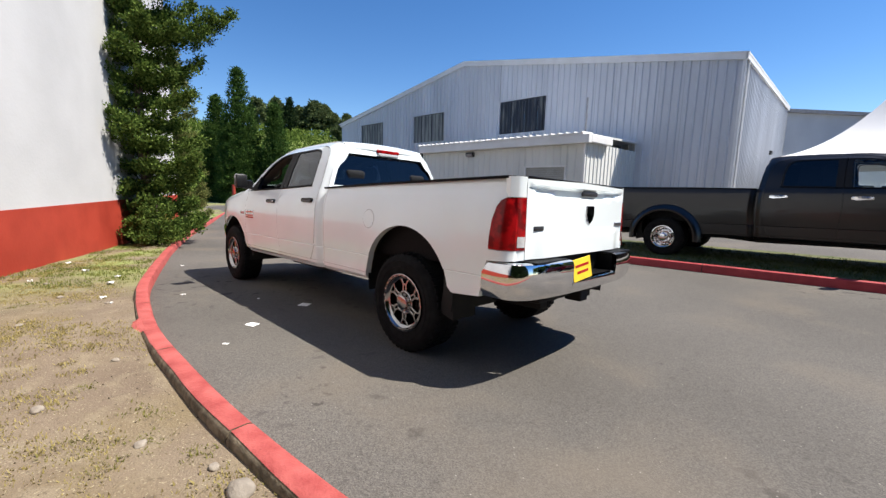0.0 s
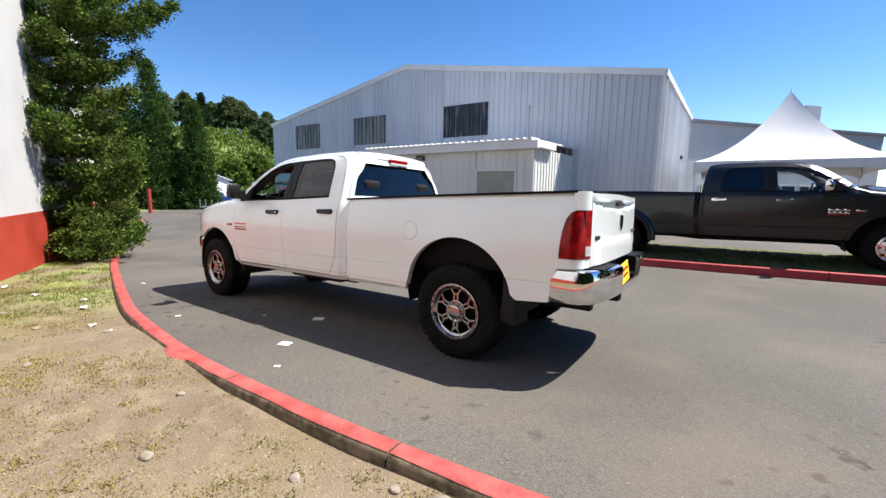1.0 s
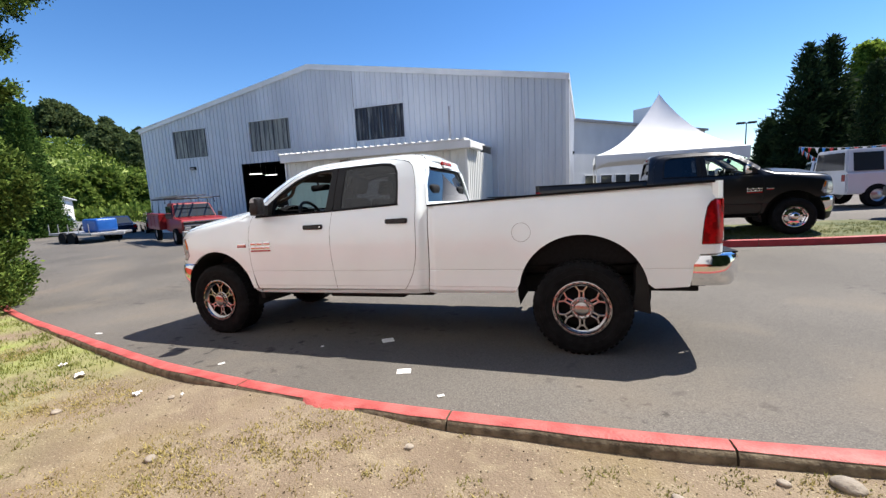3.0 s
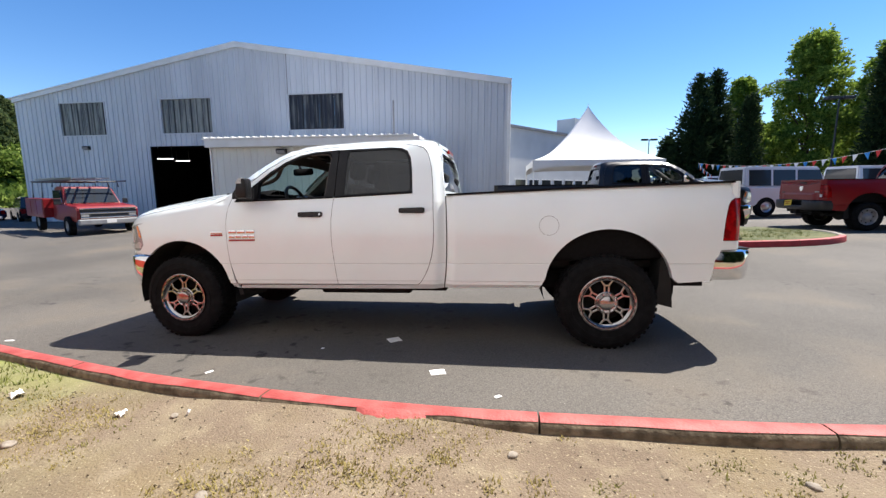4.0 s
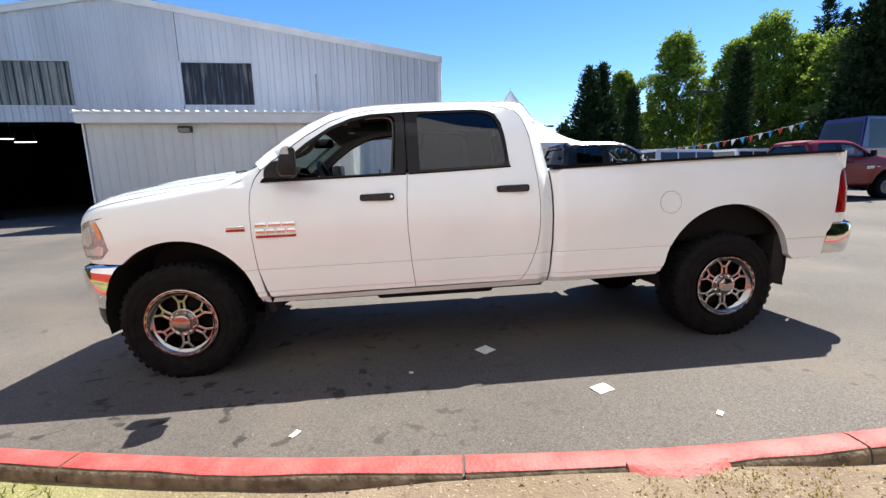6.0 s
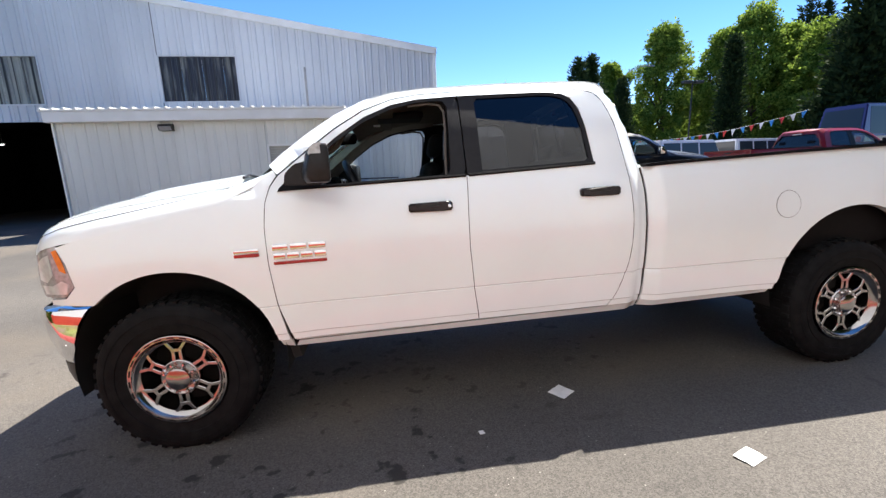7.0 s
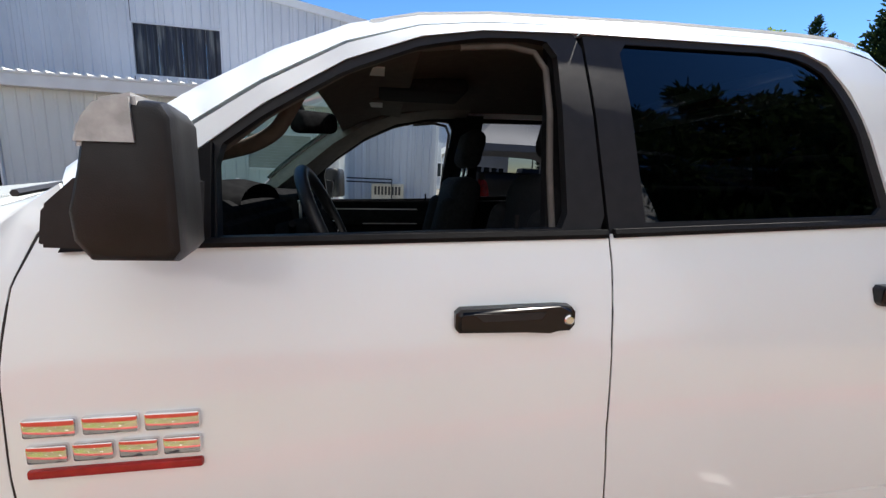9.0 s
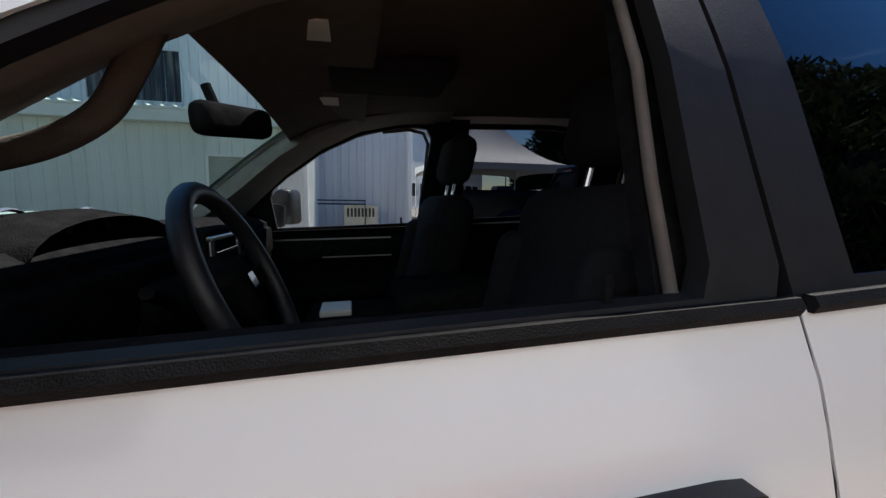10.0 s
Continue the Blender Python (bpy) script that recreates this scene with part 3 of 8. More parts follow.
box(bm, AX1 - .03, AX1 + .045, AY0 - .06, AY0 - .022, -.1, AZ - .06)
tagged(part("fascia", bm, M_TRIM), "white metal fascia and corner trim of the annex", "trim", kind="structure")
# rolled edges of the roof sheets
ridge = tagged(new("roof_edge"), "scalloped ends of metal roof sheets", "roof", kind="structure")
bm = bmesh.new()
x = AX0 - .1
while x < AX1 + .25:
    rod(bm, (x, AY0 - .34, AZ + .31), (x, AY0 + .5, AZ + .33), .035, seg=6)
    x += 0.305
part("ribs", bm, M_TRIM, ridge)
w = thing("window_4", Matrix(), "shuttered annex window with a pale frame", "window", kind="structure")
bm = bmesh.new()
a, b, c, d = AWIN
for q in ((a, a + .06, c, d), (b - .06, b, c, d), (a + .06, b - .06, c, c + .06), (a + .06, b - .06, d - .06, d)):
    box(bm, q[0], q[1], AY0 - .04, AY0 + .06, q[2], q[3])
part("window_frame", bm, M_TRIM, w)
bm = bmesh.new()
for k in range(12):
    z = c + .06 + k * (d - c - .12) / 12
    box(bm, a + .06, b - .06, AY0 + .01, AY0 + .035, z + .004, z + (d - c - .12) / 12)
part("shutter", bm, mat("grey_shutter", (0.30, 0.30, 0.27), (0.36, 0.36, 0.33), 3, 0.6), w, "grey slatted shutter")


def wall_light(m):
    t = thing("wall_light", m, "dark wedge-shaped wall pack lamp on the siding", "lamp", "wall lamps")
    bm = bmesh.new()
    prism(bm, [(0, -.09), (-.12, -.07), (-.17, .04), (-.13, .11), (0, .11)], "x", -.2, .2)
    part("housing", bm, M_BLACK, t)
    bm = bmesh.new()
    prism(bm, [(-.125, -.078), (-.178, .035), (-.172, .045), (-.115, -.078)], "x", -.17, .17)
    part("lens", bm, M_STEEL, t)
    return t


wall_light(pose(-9.67, AY0, 2.95))
wall_light(pose(-23.9, GY0, 3.75))
wall_light(pose(GX1, 24.5, 3.6, 0, 0, 90))

# ---- the white and red wall beside the verge ----
W0, W1 = Vector((3.8, -6.75, 0)), Vector((-15.3, 1.59, 0))
wd = (W1 - W0).normalized()
wall_m = Matrix.Translation(W0) @ Matrix.Rotation(math.atan2(wd.y, wd.x), 4, "Z")
WL = (W1 - W0).length
bm = bmesh.new()
box(bm, 0, WL, 0, .3, 1.0, 10.2)
bmesh.ops.transform(bm, matrix=wall_m, verts=bm.verts[:])
tagged(part("wall_white", bm, M_WALLW), "tall white painted block wall in sun", "wall", kind="structure")
bm = bmesh.new()
box(bm, 0, WL, -.012, .3, -.8, 1.0)
bmesh.ops.transform(bm, matrix=wall_m, verts=bm.verts[:])
tagged(part("wall_red_base", bm, M_WALLR), "red painted lower band of the wall", "wall", kind="structure")

# ---- the pickups ----
def paint(name, c, flake=0.0, rough=0.22, coat=0.8):
    m = mat(name, c, tuple(k * 0.94 for k in c), 1.2, rough, flake, 0.0, coat=coat)
    return m


M_WHITE = paint("white_car_paint", (0.845, 0.915, 0.925))
M_GREYP = paint("dark_grey_metallic_paint", (0.0055, 0.0046, 0.0050), 0.05, 0.30, 0.2)
M_REDP = paint("dark_red_car_paint", (0.23, 0.002, 0.006), 0.0, 0.32, 0.08)
M_CHROME = mat("chrome", (0.82, 0.82, 0.83), (0.72, 0.72, 0.74), 9, 0.06, 1.0)
M_RUBBER = mat("tyre_rubber", (0.0055, 0.006, 0.0065), (0.011, 0.0115, 0.012), 14, 0.8, 0, 0.3, 120, spec=0.12)
M_UNDER = mat("undercoat", (0.004, 0.004, 0.004), (0.009, 0.009, 0.008), 6, 0.85)
# near-black for rubber, and for shade painted into panel gaps
M_GASKET_GAP = mat("black_gasket_and_gap_shade", (0.008, 0.008, 0.008), (0.014, 0.014, 0.014), 9, 0.6)
M_MATT = mat("textured_black_trim", (0.005, 0.005, 0.0055), (0.008, 0.008, 0.009), 30, 0.5, 0, 0.25, 500, spec=0.08)
M_HANDLE = mat("glossy_black_handle", (0.006, 0.006, 0.007), (0.009, 0.009, 0.010), 12, 0.22, 0, spec=0.4)
M_WHEELC = mat("dulled_chrome_wheel", (0.46, 0.45, 0.44), (0.36, 0.35, 0.345), 9, 0.16, 1.0)
M_PILLAR = mat("satin_black_pillar_trim", (0.012, 0.012, 0.013), (0.016, 0.016, 0.017), 30, 0.5, 0, 0.1, 500, spec=0.22)
M_TAIL = mat("red_tail_lamp_lens", (0.36, 0.004, 0.006), (0.16, 0.002, 0.003), 14, 0.25, 0, coat=0.12, spec=0.25, lo=0.42, hi=0.58)
M_CLEAR = mat("clear_lamp_lens", (0.74, 0.75, 0.76), (0.58, 0.59, 0.60), 25, 0.1, 0.2, coat=1.0)
M_LENS = mat("smoked_clear_lens", (0.42, 0.43, 0.44), (0.26, 0.265, 0.27), 40, 0.12, 0.1, coat=1.0)
M_AMBER = mat("amber_lens", (0.75, 0.22, 0.02), (0.6, 0.15, 0.01), 20, 0.2, coat=1.0)
M_YELLOW = mat("yellow_plate_card", (0.80, 0.55, 0.02), (0.74, 0.48, 0.02), 12, 0.6)
M_BADGER = mat("red_badge_enamel", (0.40, 0.02, 0.02), (0.3, 0.015, 0.015), 30, 0.25)
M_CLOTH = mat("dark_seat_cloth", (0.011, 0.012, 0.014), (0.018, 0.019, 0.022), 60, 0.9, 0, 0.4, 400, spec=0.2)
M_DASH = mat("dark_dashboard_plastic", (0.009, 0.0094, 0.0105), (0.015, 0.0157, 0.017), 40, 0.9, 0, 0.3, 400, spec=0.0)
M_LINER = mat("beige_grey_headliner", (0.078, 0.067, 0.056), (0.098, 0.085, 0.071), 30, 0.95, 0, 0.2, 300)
# pillar trim paler than the headliner, sunlight put into its colour
M_POST = mat("sunlit_pillar_trim", (0.15, 0.142, 0.122), (0.18, 0.17, 0.148), 30, 0.8, 0, 0.2, 300)
M_SHELL = mat("grained_mirror_plastic", (0.007, 0.007, 0.008), (0.011, 0.011, 0.012), 30, 0.42, 0, 0.15, 600, spec=0.3)
M_SEALG = mat("pale_rubber_seal", (0.085, 0.078, 0.070), (0.12, 0.11, 0.10), 20, 0.8, spec=0.2)
M_SILVER = mat("satin_silver_trim", (0.45, 0.46, 0.48), (0.38, 0.39, 0.41), 20, 0.3, 0.9)
M_MIRROR = mat("mirror_glass", (0.9, 0.9, 0.9), None, 1, 0.01, 1.0)
G_CLEAR = pane("window_glass", (0.90, 0.95, 0.93))
G_SHIELD = pane("green_tinted_windscreen", (0.58, 0.80, 0.74))
G_DARK = pane("privacy_glass", (0.11, 0.115, 0.125))
G_MID = pane("tinted_rear_glass", (0.06, 0.065, 0.075))

CY = 0.985   # the truck's centre line, measured from its left wheel face
SIDE = [(0.50, 0.075), (0.56, 0.045), (0.596, 0.022), (0.604, 0.014), (0.638, 0.012), (0.644, 0.003), (0.72, -0.002), (0.802, -0.006), (0.8085, -0.002), (0.8155, -0.012), (0.95, -0.024), (1.10, -0.030), (1.22, -0.027), (1.32, -0.012), (1.40, 0.010), (1.46, 0.035)]
ROOF = [(-3.95, 1.40), (-3.80, 1.53), (-3.66, 1.655), (-3.50, 1.775), (-3.34, 1.88), (-3.17, 1.962), (-3.0, 2.005), (-2.8, 2.025), (-2.3, 2.04), (-1.85, 2.04), (-1.72, 2.034), (-1.64, 2.021), (-1.593, 2.0), (-1.567, 1.955), (-1.55, 1.90), (-1.45, 1.5)]
REAR = [(.555, -1.516), (.70, -1.494), (.90, -1.480), (1.1, -1.475), (1.3, -1.478), (1.45, -1.487), (1.5, -1.494), (1.66, -1.515), (1.80, -1.532), (1.90, -1.550)]   # the cab's rear edge, x by height


def side_y(x, z):
    """How far in the left skin lies, seen from outside."""
    y = along(SIDE, min(z, 1.46)) + 0.0314 * (z - 0.44)
    if z > 1.46:
        y += 0.33 * (z - 1.46) + 0.12 * max(z - 1.75, 0)
        if -3.9 < x < -1.4:
            y += 0.075 * (1 - smoothstep(0.0, 0.085, along(ROOF, x) - z))
    nose = max(-4.45 - x, 0)
    y += 0.30 * nose ** 2 + 1.3 * max(nose - 0.34, 0) ** 2
    y += 0.9 * max(x - 0.92, 0) ** 2 + 41 * max(x - 1.0, 0) ** 3
    edge = along(REAR, z)
    if x <= edge + .006:
        y += 0.05 * smoothstep(edge - .105, edge, x)
    elif x < -1.3:
        y += 0.045 * (1 - smoothstep(edge + .01, edge + .10, x))
    for ax in (-4.28, 0.0):
        r = math.hypot(x - ax, (z - 0.5) * 0.95)
        y -= 0.014 * smoothstep(0.80, 0.60, r) if z > 0.6 else 0
    return y


def panel(outline, fun, step=0.07, flange=0.03, axis="y", inward=1):
    """A body panel: an outline cut into small facets and laid on the surface fun, with a turned-in rim."""
    bm = bmesh.new()

    def put(a, b, h):
        return Vector((a, h, b)) if axis == "y" else Vector((a, b, h)) if axis == "z" else Vector((h, a, b))
    bm.faces.new([bm.verts.new(put(a, b, 0)) for a, b in outline])
    for k in (0, 1):
        lo, hi = min(p[k] for p in outline), max(p[k] for p in outline)
        n = max(1, round((hi - lo) / step))
        no = put(1, 0, 0) if k == 0 else put(0, 1, 0)
        for i in range(1, n):
            c = lo + (hi - lo) * i / n + 0.00037
            bmesh.ops.bisect_plane(bm, geom=bm.verts[:] + bm.edges[:] + bm.faces[:], plane_co=no * c, plane_no=no, dist=1e-5)
        for c in (-1.585, -1.565, -1.545, -1.525, -1.505, -1.49, -1.45, -1.435, -1.42, -1.40, -1.38, 1.0, 1.03, 1.055, 1.075, 1.09, 1.102) if k == 0 and axis == 'y' and step == 0.07 else ():
            if lo < c < hi:
                bmesh.ops.bisect_plane(bm, geom=bm.verts[:] + bm.edges[:] + bm.faces[:], plane_co=no * (c + .0002), plane_no=no, dist=1e-5)
        for c in (.596, .604, .638, .644, .802, .8085, .8155, 1.40) if k == 1 and axis == 'y' and step == 0.07 else ():
            if lo < c < hi:
                bmesh.ops.bisect_plane(bm, geom=bm.verts[:] + bm.edges[:] + bm.faces[:], plane_co=no * c, plane_no=no, dist=1e-5)
    bmesh.ops.triangulate(bm, faces=[f for f in bm.faces if len(f.verts) > 4])
    for v in bm.verts:
        a, b = (v.co.x, v.co.z) if axis == "y" else (v.co.x, v.co.y) if axis == "z" else (v.co.y, v.co.z)
        v.co = put(a, b, fun(a, b))
    if flange:
        rim = [e for e in bm.edges if e.is_boundary]
        new_ = [g for g in bmesh.ops.extrude_edge_only(bm, edges=rim)["geom"] if isinstance(g, bmesh.types.BMVert)]
        for v in new_:
            v.co += put(0, 0, flange * inward)
    return bm


def arch(cx, cz, rx, rz, a0, a1, n=22):
    return [(cx + rx * math.cos(radians(a0 + (a1 - a0) * k / n)), cz + rz * math.sin(radians(a0 + (a1 - a0) * k / n))) for k in range(n + 1)]


def flip(bm):
    bmesh.ops.transform(bm, matrix=Matrix.Translation((0, 2 * CY, 0)) @ Matrix.Diagonal((1, -1, 1, 1)), verts=bm.verts[:])
    return bm


def sweep_y(bm, prof, path):
    """Sweeps a profile of (out, z) along a path of (x, y) in plan; out is measured along the path's outer side."""
    rings = []
    n = len(path)
    for i, (x, y) in enumerate(path):
        a, b = path[max(i - 1, 0)], path[min(i + 1, n - 1)]
        t = Vector((b[0] - a[0], b[1] - a[1])).normalized()
        o = Vector((t.y, -t.x))
        rings.append([bm.verts.new((x + o.x * u, y + o.y * u, z)) for u, z in prof])
    for a, b in zip(rings, rings[1:]):
        for k in range(len(prof) - 1):
            bm.faces.new((a[k], a[k + 1], b[k + 1], b[k]))
    return rings


def wheel(parent, x, y, z, R, rim, out, material, style, dual=False):
    """One wheel with its tyre, tread blocks, rim, spokes, cap and nuts. out: -1 faces -y."""
    w = new("wheel")
    w.parent = parent
    w.matrix_local = pose(x, y, z, 0, 0, 0 if out < 0 else 180)
    s = R / 0.445
    bm = bmesh.new()
    prof = [(rim, .03), (rim + .012, .002), (.30 * s, -.008), (.345 * s, -.016), (.385 * s, -.012), (.415 * s, .002), (.431 * s, .024), (.437 * s, .07), (.438 * s, .22), (.434 * s, .27), (.416 * s, .296), (.37 * s, .312), (.31 * s, .308), (rim + .01, .295), (rim, .27)]
    lathe(bm, prof, 48)
    for rr, h in ((.322 * s, .0035), (.372 * s, .004)):
        lathe(bm, [(rr - .004, -.010), (rr - .002, -.0165), (rr + .002, -.0168), (rr + .004, -.011)], 48)
    part("tyre", bm, M_RUBBER, w, smooth=40)
    bm = bmesh.new()
    rows = 46
    for k in range(rows):
        a = math.tau * k / rows
        for j, (y0, y1, da, r0, r1) in enumerate(((.017, .060, 0, .418, .4405), (.075, .125, .4, .424, .444), (.15, .2, 0, .424, .444), (.225, .285, .4, .418, .4405))):
            m = Matrix.Rotation(a + da * math.tau / rows, 4, "Y")
            box(bm, r0 * s, r1 * s, y0, y1, -.018, .018 if k % 2 else .012, m=m)
    part("tread", bm, M_RUBBER, w)
    bm = bmesh.new()
    if style == "spoke":
        lathe(bm, [(rim + .006, -.002), (rim + .004, -.012), (rim - .002, -.015), (rim - .016, -.013), (rim - .021, -.002), (rim - .034, .018), (rim - .047, .024), (rim - .050, .040), (rim - .044, .06), (rim - .035, .2), (rim, .28)], 64)
    else:
        lathe(bm, [(rim + .006, -.004), (rim + .004, -.012), (rim - .008, -.014), (rim - .02, -.004), (rim - .024, .02), (rim - .03, .06), (rim - .035, .2), (rim, .28)], 48)
    part("rim", bm, material, w, smooth=40)
    bm = bmesh.new()
    lathe(bm, [(rim - .03, .20), (.02, .20)], 32)
    part("brake", bm, M_UNDER, w)
    bm = bmesh.new()
    if style == "spoke":
        # one spoke: a slotted stem that forks towards the rim
        legs = ([(.085, .010), (.085, .030), (.152, .027), (.152, .009)], [(.085, -.030), (.085, -.010), (.152, -.009), (.152, -.027)],
                [(.150, -.028), (.150, .028), (.170, .033), (.170, -.033)],
                [(.166, .010), (.166, .033), (.207, .064), (.207, .040)], [(.166, -.033), (.166, -.010), (.207, -.040), (.207, -.064)])
        for outl in legs:
            n_ = len(outl)
            lo_ = [bm.verts.new(Vector((r_, .020, o_))) for r_, o_ in outl]
            hi_ = [bm.verts.new(Vector((r_, .058, o_))) for r_, o_ in outl]
            bm.faces.new(lo_), bm.faces.new(hi_[::-1])
            for i in range(n_):
                bm.faces.new((lo_[i], lo_[(i + 1) % n_], hi_[(i + 1) % n_], hi_[i]))
        bmesh.ops.bevel(bm, geom=[e for e in bm.edges if all(v.co.y < .03 for v in e.verts)], offset=.0025, segments=1, affect="EDGES")
        first = part("spoke", bm, material, w)
        first.matrix_local = Matrix.Rotation(math.tau * .25, 4, "Y")
        for k in range(1, 6):
            sp = new("spoke", first.data)
            sp.parent = w
            sp.matrix_local = Matrix.Rotation(math.tau * (k / 6 + .25), 4, "Y")
        bm = bmesh.new()
        for k in range(24):
            m = Matrix.Rotation(math.tau * k / 24, 4, "Y")
            box(bm, rim - .0115, rim - .0045, -.0165, -.012, -.018, .018, m=m)
        tagged(part("slot_ring", bm, M_UNDER, w), kind="stuff")
        bm = bmesh.new()
        lathe(bm, [(.106, .06), (.106, .024), (.102, .018), (.098, .016), (.092, .022), (.070, .024), (.066, .0), (.062, -.010), (.048, -.016), (.0, -.018)], 40)
        part("hub_cap", bm, material, w, smooth=40)
        nuts = 8
    else:
        lathe(bm, [(rim - .03, .05), (rim - .05, .065), (.17 if not dual else .15, .055 if not dual else .12), (.11, .045), (.085, -.01), (.06, -.03), (.0, -.032)], 32)
        part("wheel_disc", bm, material, w, smooth=40)
        bm = bmesh.new()
        for k in range(8):
            a = math.tau * k / 8
            lathe(bm, [(.020, 0), (.0, .0)], 10, centre=(.165 * math.cos(a), .048, .165 * math.sin(a)))
        tagged(part("vent_hole_ring", bm, M_UNDER, w), kind="stuff")
        nuts = 8
    for k in range(nuts):
        bm = bmesh.new()
        a = math.tau * (k + .5) / nuts
        lathe(bm, [(.011, .03), (.011, .012), (.006, .006), (0, .006)], 6, centre=(.082 * math.cos(a), -.004, .082 * math.sin(a)))
        part("lug_nut", bm, M_CHROME, w)
    return w


# outlines of the left flank, as (x, z)
F_ARCH = arch(-4.275, 0.52, 0.535, 0.535, 178, 4, 26)
R_ARCH = arch(0.0, 0.60, 0.555, 0.525, 178, 2, 26)
FENDER = [(-3.672, 0.545), (-3.722, 0.80), (-3.746, 1.05), (-3.748, 1.25), (-3.738, 1.38), (-3.712, 1.47), (-3.672, 1.53), (-3.695, 1.560), (-3.80, 1.475), (-3.95, 1.40), (-4.2, 1.345), (-4.5, 1.287), (-4.72, 1.245), (-4.805, 1.222), (-4.762, 1.135), (-4.728, 1.01),
          (-4.785, 0.950), (-4.89, 0.944), (-4.885, 0.918), (-4.65, 0.905)] + [p for p in F_ARCH[1:-1] if p[0] > -4.4 or p[1] > 0.91] + [(-3.735, 0.56)]
DOOR_F = [(-2.579, 0.605), (-3.655, 0.590), (-3.717, 0.80), (-3.742, 1.05), (-3.744, 1.25), (-3.734, 1.38), (-3.706, 1.468), (-3.664, 1.526), (-3.605, 1.572), (-3.50, 1.655), (-3.34, 1.775), (-3.17, 1.880), (-3.0, 1.945), (-2.85, 1.972), (-2.60, 1.985),
          (-2.60, 1.952), (-2.85, 1.940), (-3.0, 1.912), (-3.17, 1.842), (-3.34, 1.729), (-3.48, 1.612), (-3.60, 1.462), (-3.45, 1.447), (-2.60, 1.468), (-2.614, 1.25), (-2.616, 1.05), (-2.600, 0.80)]
DOOR_R = [(-1.755, 0.606), (-2.574, 0.605), (-2.5955, 0.80), (-2.6115, 1.05), (-2.6095, 1.25), (-2.5955, 1.468), (-1.80, 1.495), (-1.815, 1.72), (-1.835, 1.84), (-1.875, 1.915), (-1.94, 1.948), (-2.05, 1.958), (-2.5955, 1.952), (-2.5955, 1.987), (-2.05, 1.996),
          (-1.900, 1.985), (-1.790, 1.965), (-1.715, 1.937), (-1.672, 1.885), (-1.643, 1.800), (-1.622, 1.700), (-1.603, 1.500), (-1.594, 1.300), (-1.590, 1.150), (-1.597, 1.000), (-1.617, 0.880), (-1.648, 0.780), (-1.690, 0.690), (-1.725, 0.635)]
CABSIDE = [(-3.665, 0.545)] + [(x, z) for z, x in REAR] + [(-1.567, 1.952), (-1.593, 1.997), (-1.64, 2.018), (-1.72, 2.031), (-1.95, 2.038), (-2.3, 2.04), (-2.8, 2.025), (-3.0, 2.005), (-3.17, 1.962), (-3.34, 1.88), (-3.50, 1.775), (-3.66, 1.655), (-3.73, 1.592), (-3.698, 1.566),
           (-3.667, 1.535), (-3.61, 1.580), (-3.505, 1.663), (-3.345, 1.783), (-3.175, 1.888), (-3.0, 1.953), (-2.85, 1.980), (-2.60, 1.993), (-2.05, 2.001), (-1.895, 1.991), (-1.785, 1.971), (-1.710, 1.943), (-1.667, 1.885), (-1.638, 1.800), (-1.617, 1.700), (-1.598, 1.500), (-1.589, 1.300), (-1.585, 1.150), (-1.592, 1.000), (-1.612, 0.880), (-1.643, 0.780), (-1.685, 0.690), (-1.720, 0.635), (-1.750, 0.600), (-3.645, 0.580)]
BEDSIDE = [(-1.502, 0.562), (-0.72, 0.572)] + [(-0.60, 0.575)] + R_ARCH[1:-1] + [(0.60, 0.635), (0.86, 0.655), (0.93, 0.93), (1.112, 0.935), (1.112, 1.006), (0.942, 1.010), (0.947, 1.10), (0.962, 1.22), (0.985, 1.315), (1.012, 1.357), (1.048, 1.376), (1.112, 1.378), (1.110, 1.505), (1.06, 1.522), (-0.45, 1.497), (-1.476, 1.468), (-1.466, 1.3), (-1.462, 1.1), (-1.467, .9), (-1.481, .7)]
FWIN = [(-3.60, 1.455), (-2.60, 1.468), (-2.60, 1.952), (-2.85, 1.940), (-3.0, 1.912), (-3.17, 1.842), (-3.34, 1.729), (-3.48, 1.612)]
FGLASS = [(-3.41, 1.463), (-2.690, 1.480), (-2.667, 1.905), (-2.70, 1.93), (-2.85, 1.922), (-3.0, 1.890), (-3.17, 1.817), (-3.34, 1.704), (-3.425, 1.635)]
RGLASS = [(-2.50, 1.492), (-1.83, 1.512), (-1.842, 1.72), (-1.862, 1.83), (-1.90, 1.90), (-1.96, 1.928), (-2.06, 1.938), (-2.497, 1.932)]


def ring_panel(outer, inner, fun, flange=0.02):
    """A flat band between two outlines of equal length."""
    bm = bmesh.new()
    o = [bm.verts.new((a, fun(a, b), b)) for a, b in outer]
    i = [bm.verts.new((a, fun(a, b), b)) for a, b in inner]
    n = len(outer)
    for k in range(n):
        bm.faces.new((o[k], o[(k + 1) % n], i[(k + 1) % n], i[k]))
    rim = [e for e in bm.edges if e.is_boundary]
    got = [g for g in bmesh.ops.extrude_edge_only(bm, edges=rim)["geom"] if isinstance(g, bmesh.types.BMVert)]
    for v in got:
        v.co.y += flange
    return bm


def resample(outline, n):
    pts = [Vector((*p, 0)) for p in outline]
    ln = [0]
    for k in range(len(pts)):
        ln.append(ln[-1] + (pts[(k + 1) % len(pts)] - pts[k]).length)
    out = []
    for i in range(n):
        s = ln[-1] * i / n
        for k in range(len(pts)):
            if s <= ln[k + 1]:
                out.append(tuple(pts[k].lerp(pts[(k + 1) % len(pts)], (s - ln[k]) / (ln[k + 1] - ln[k])))[:2])
                break
    return out


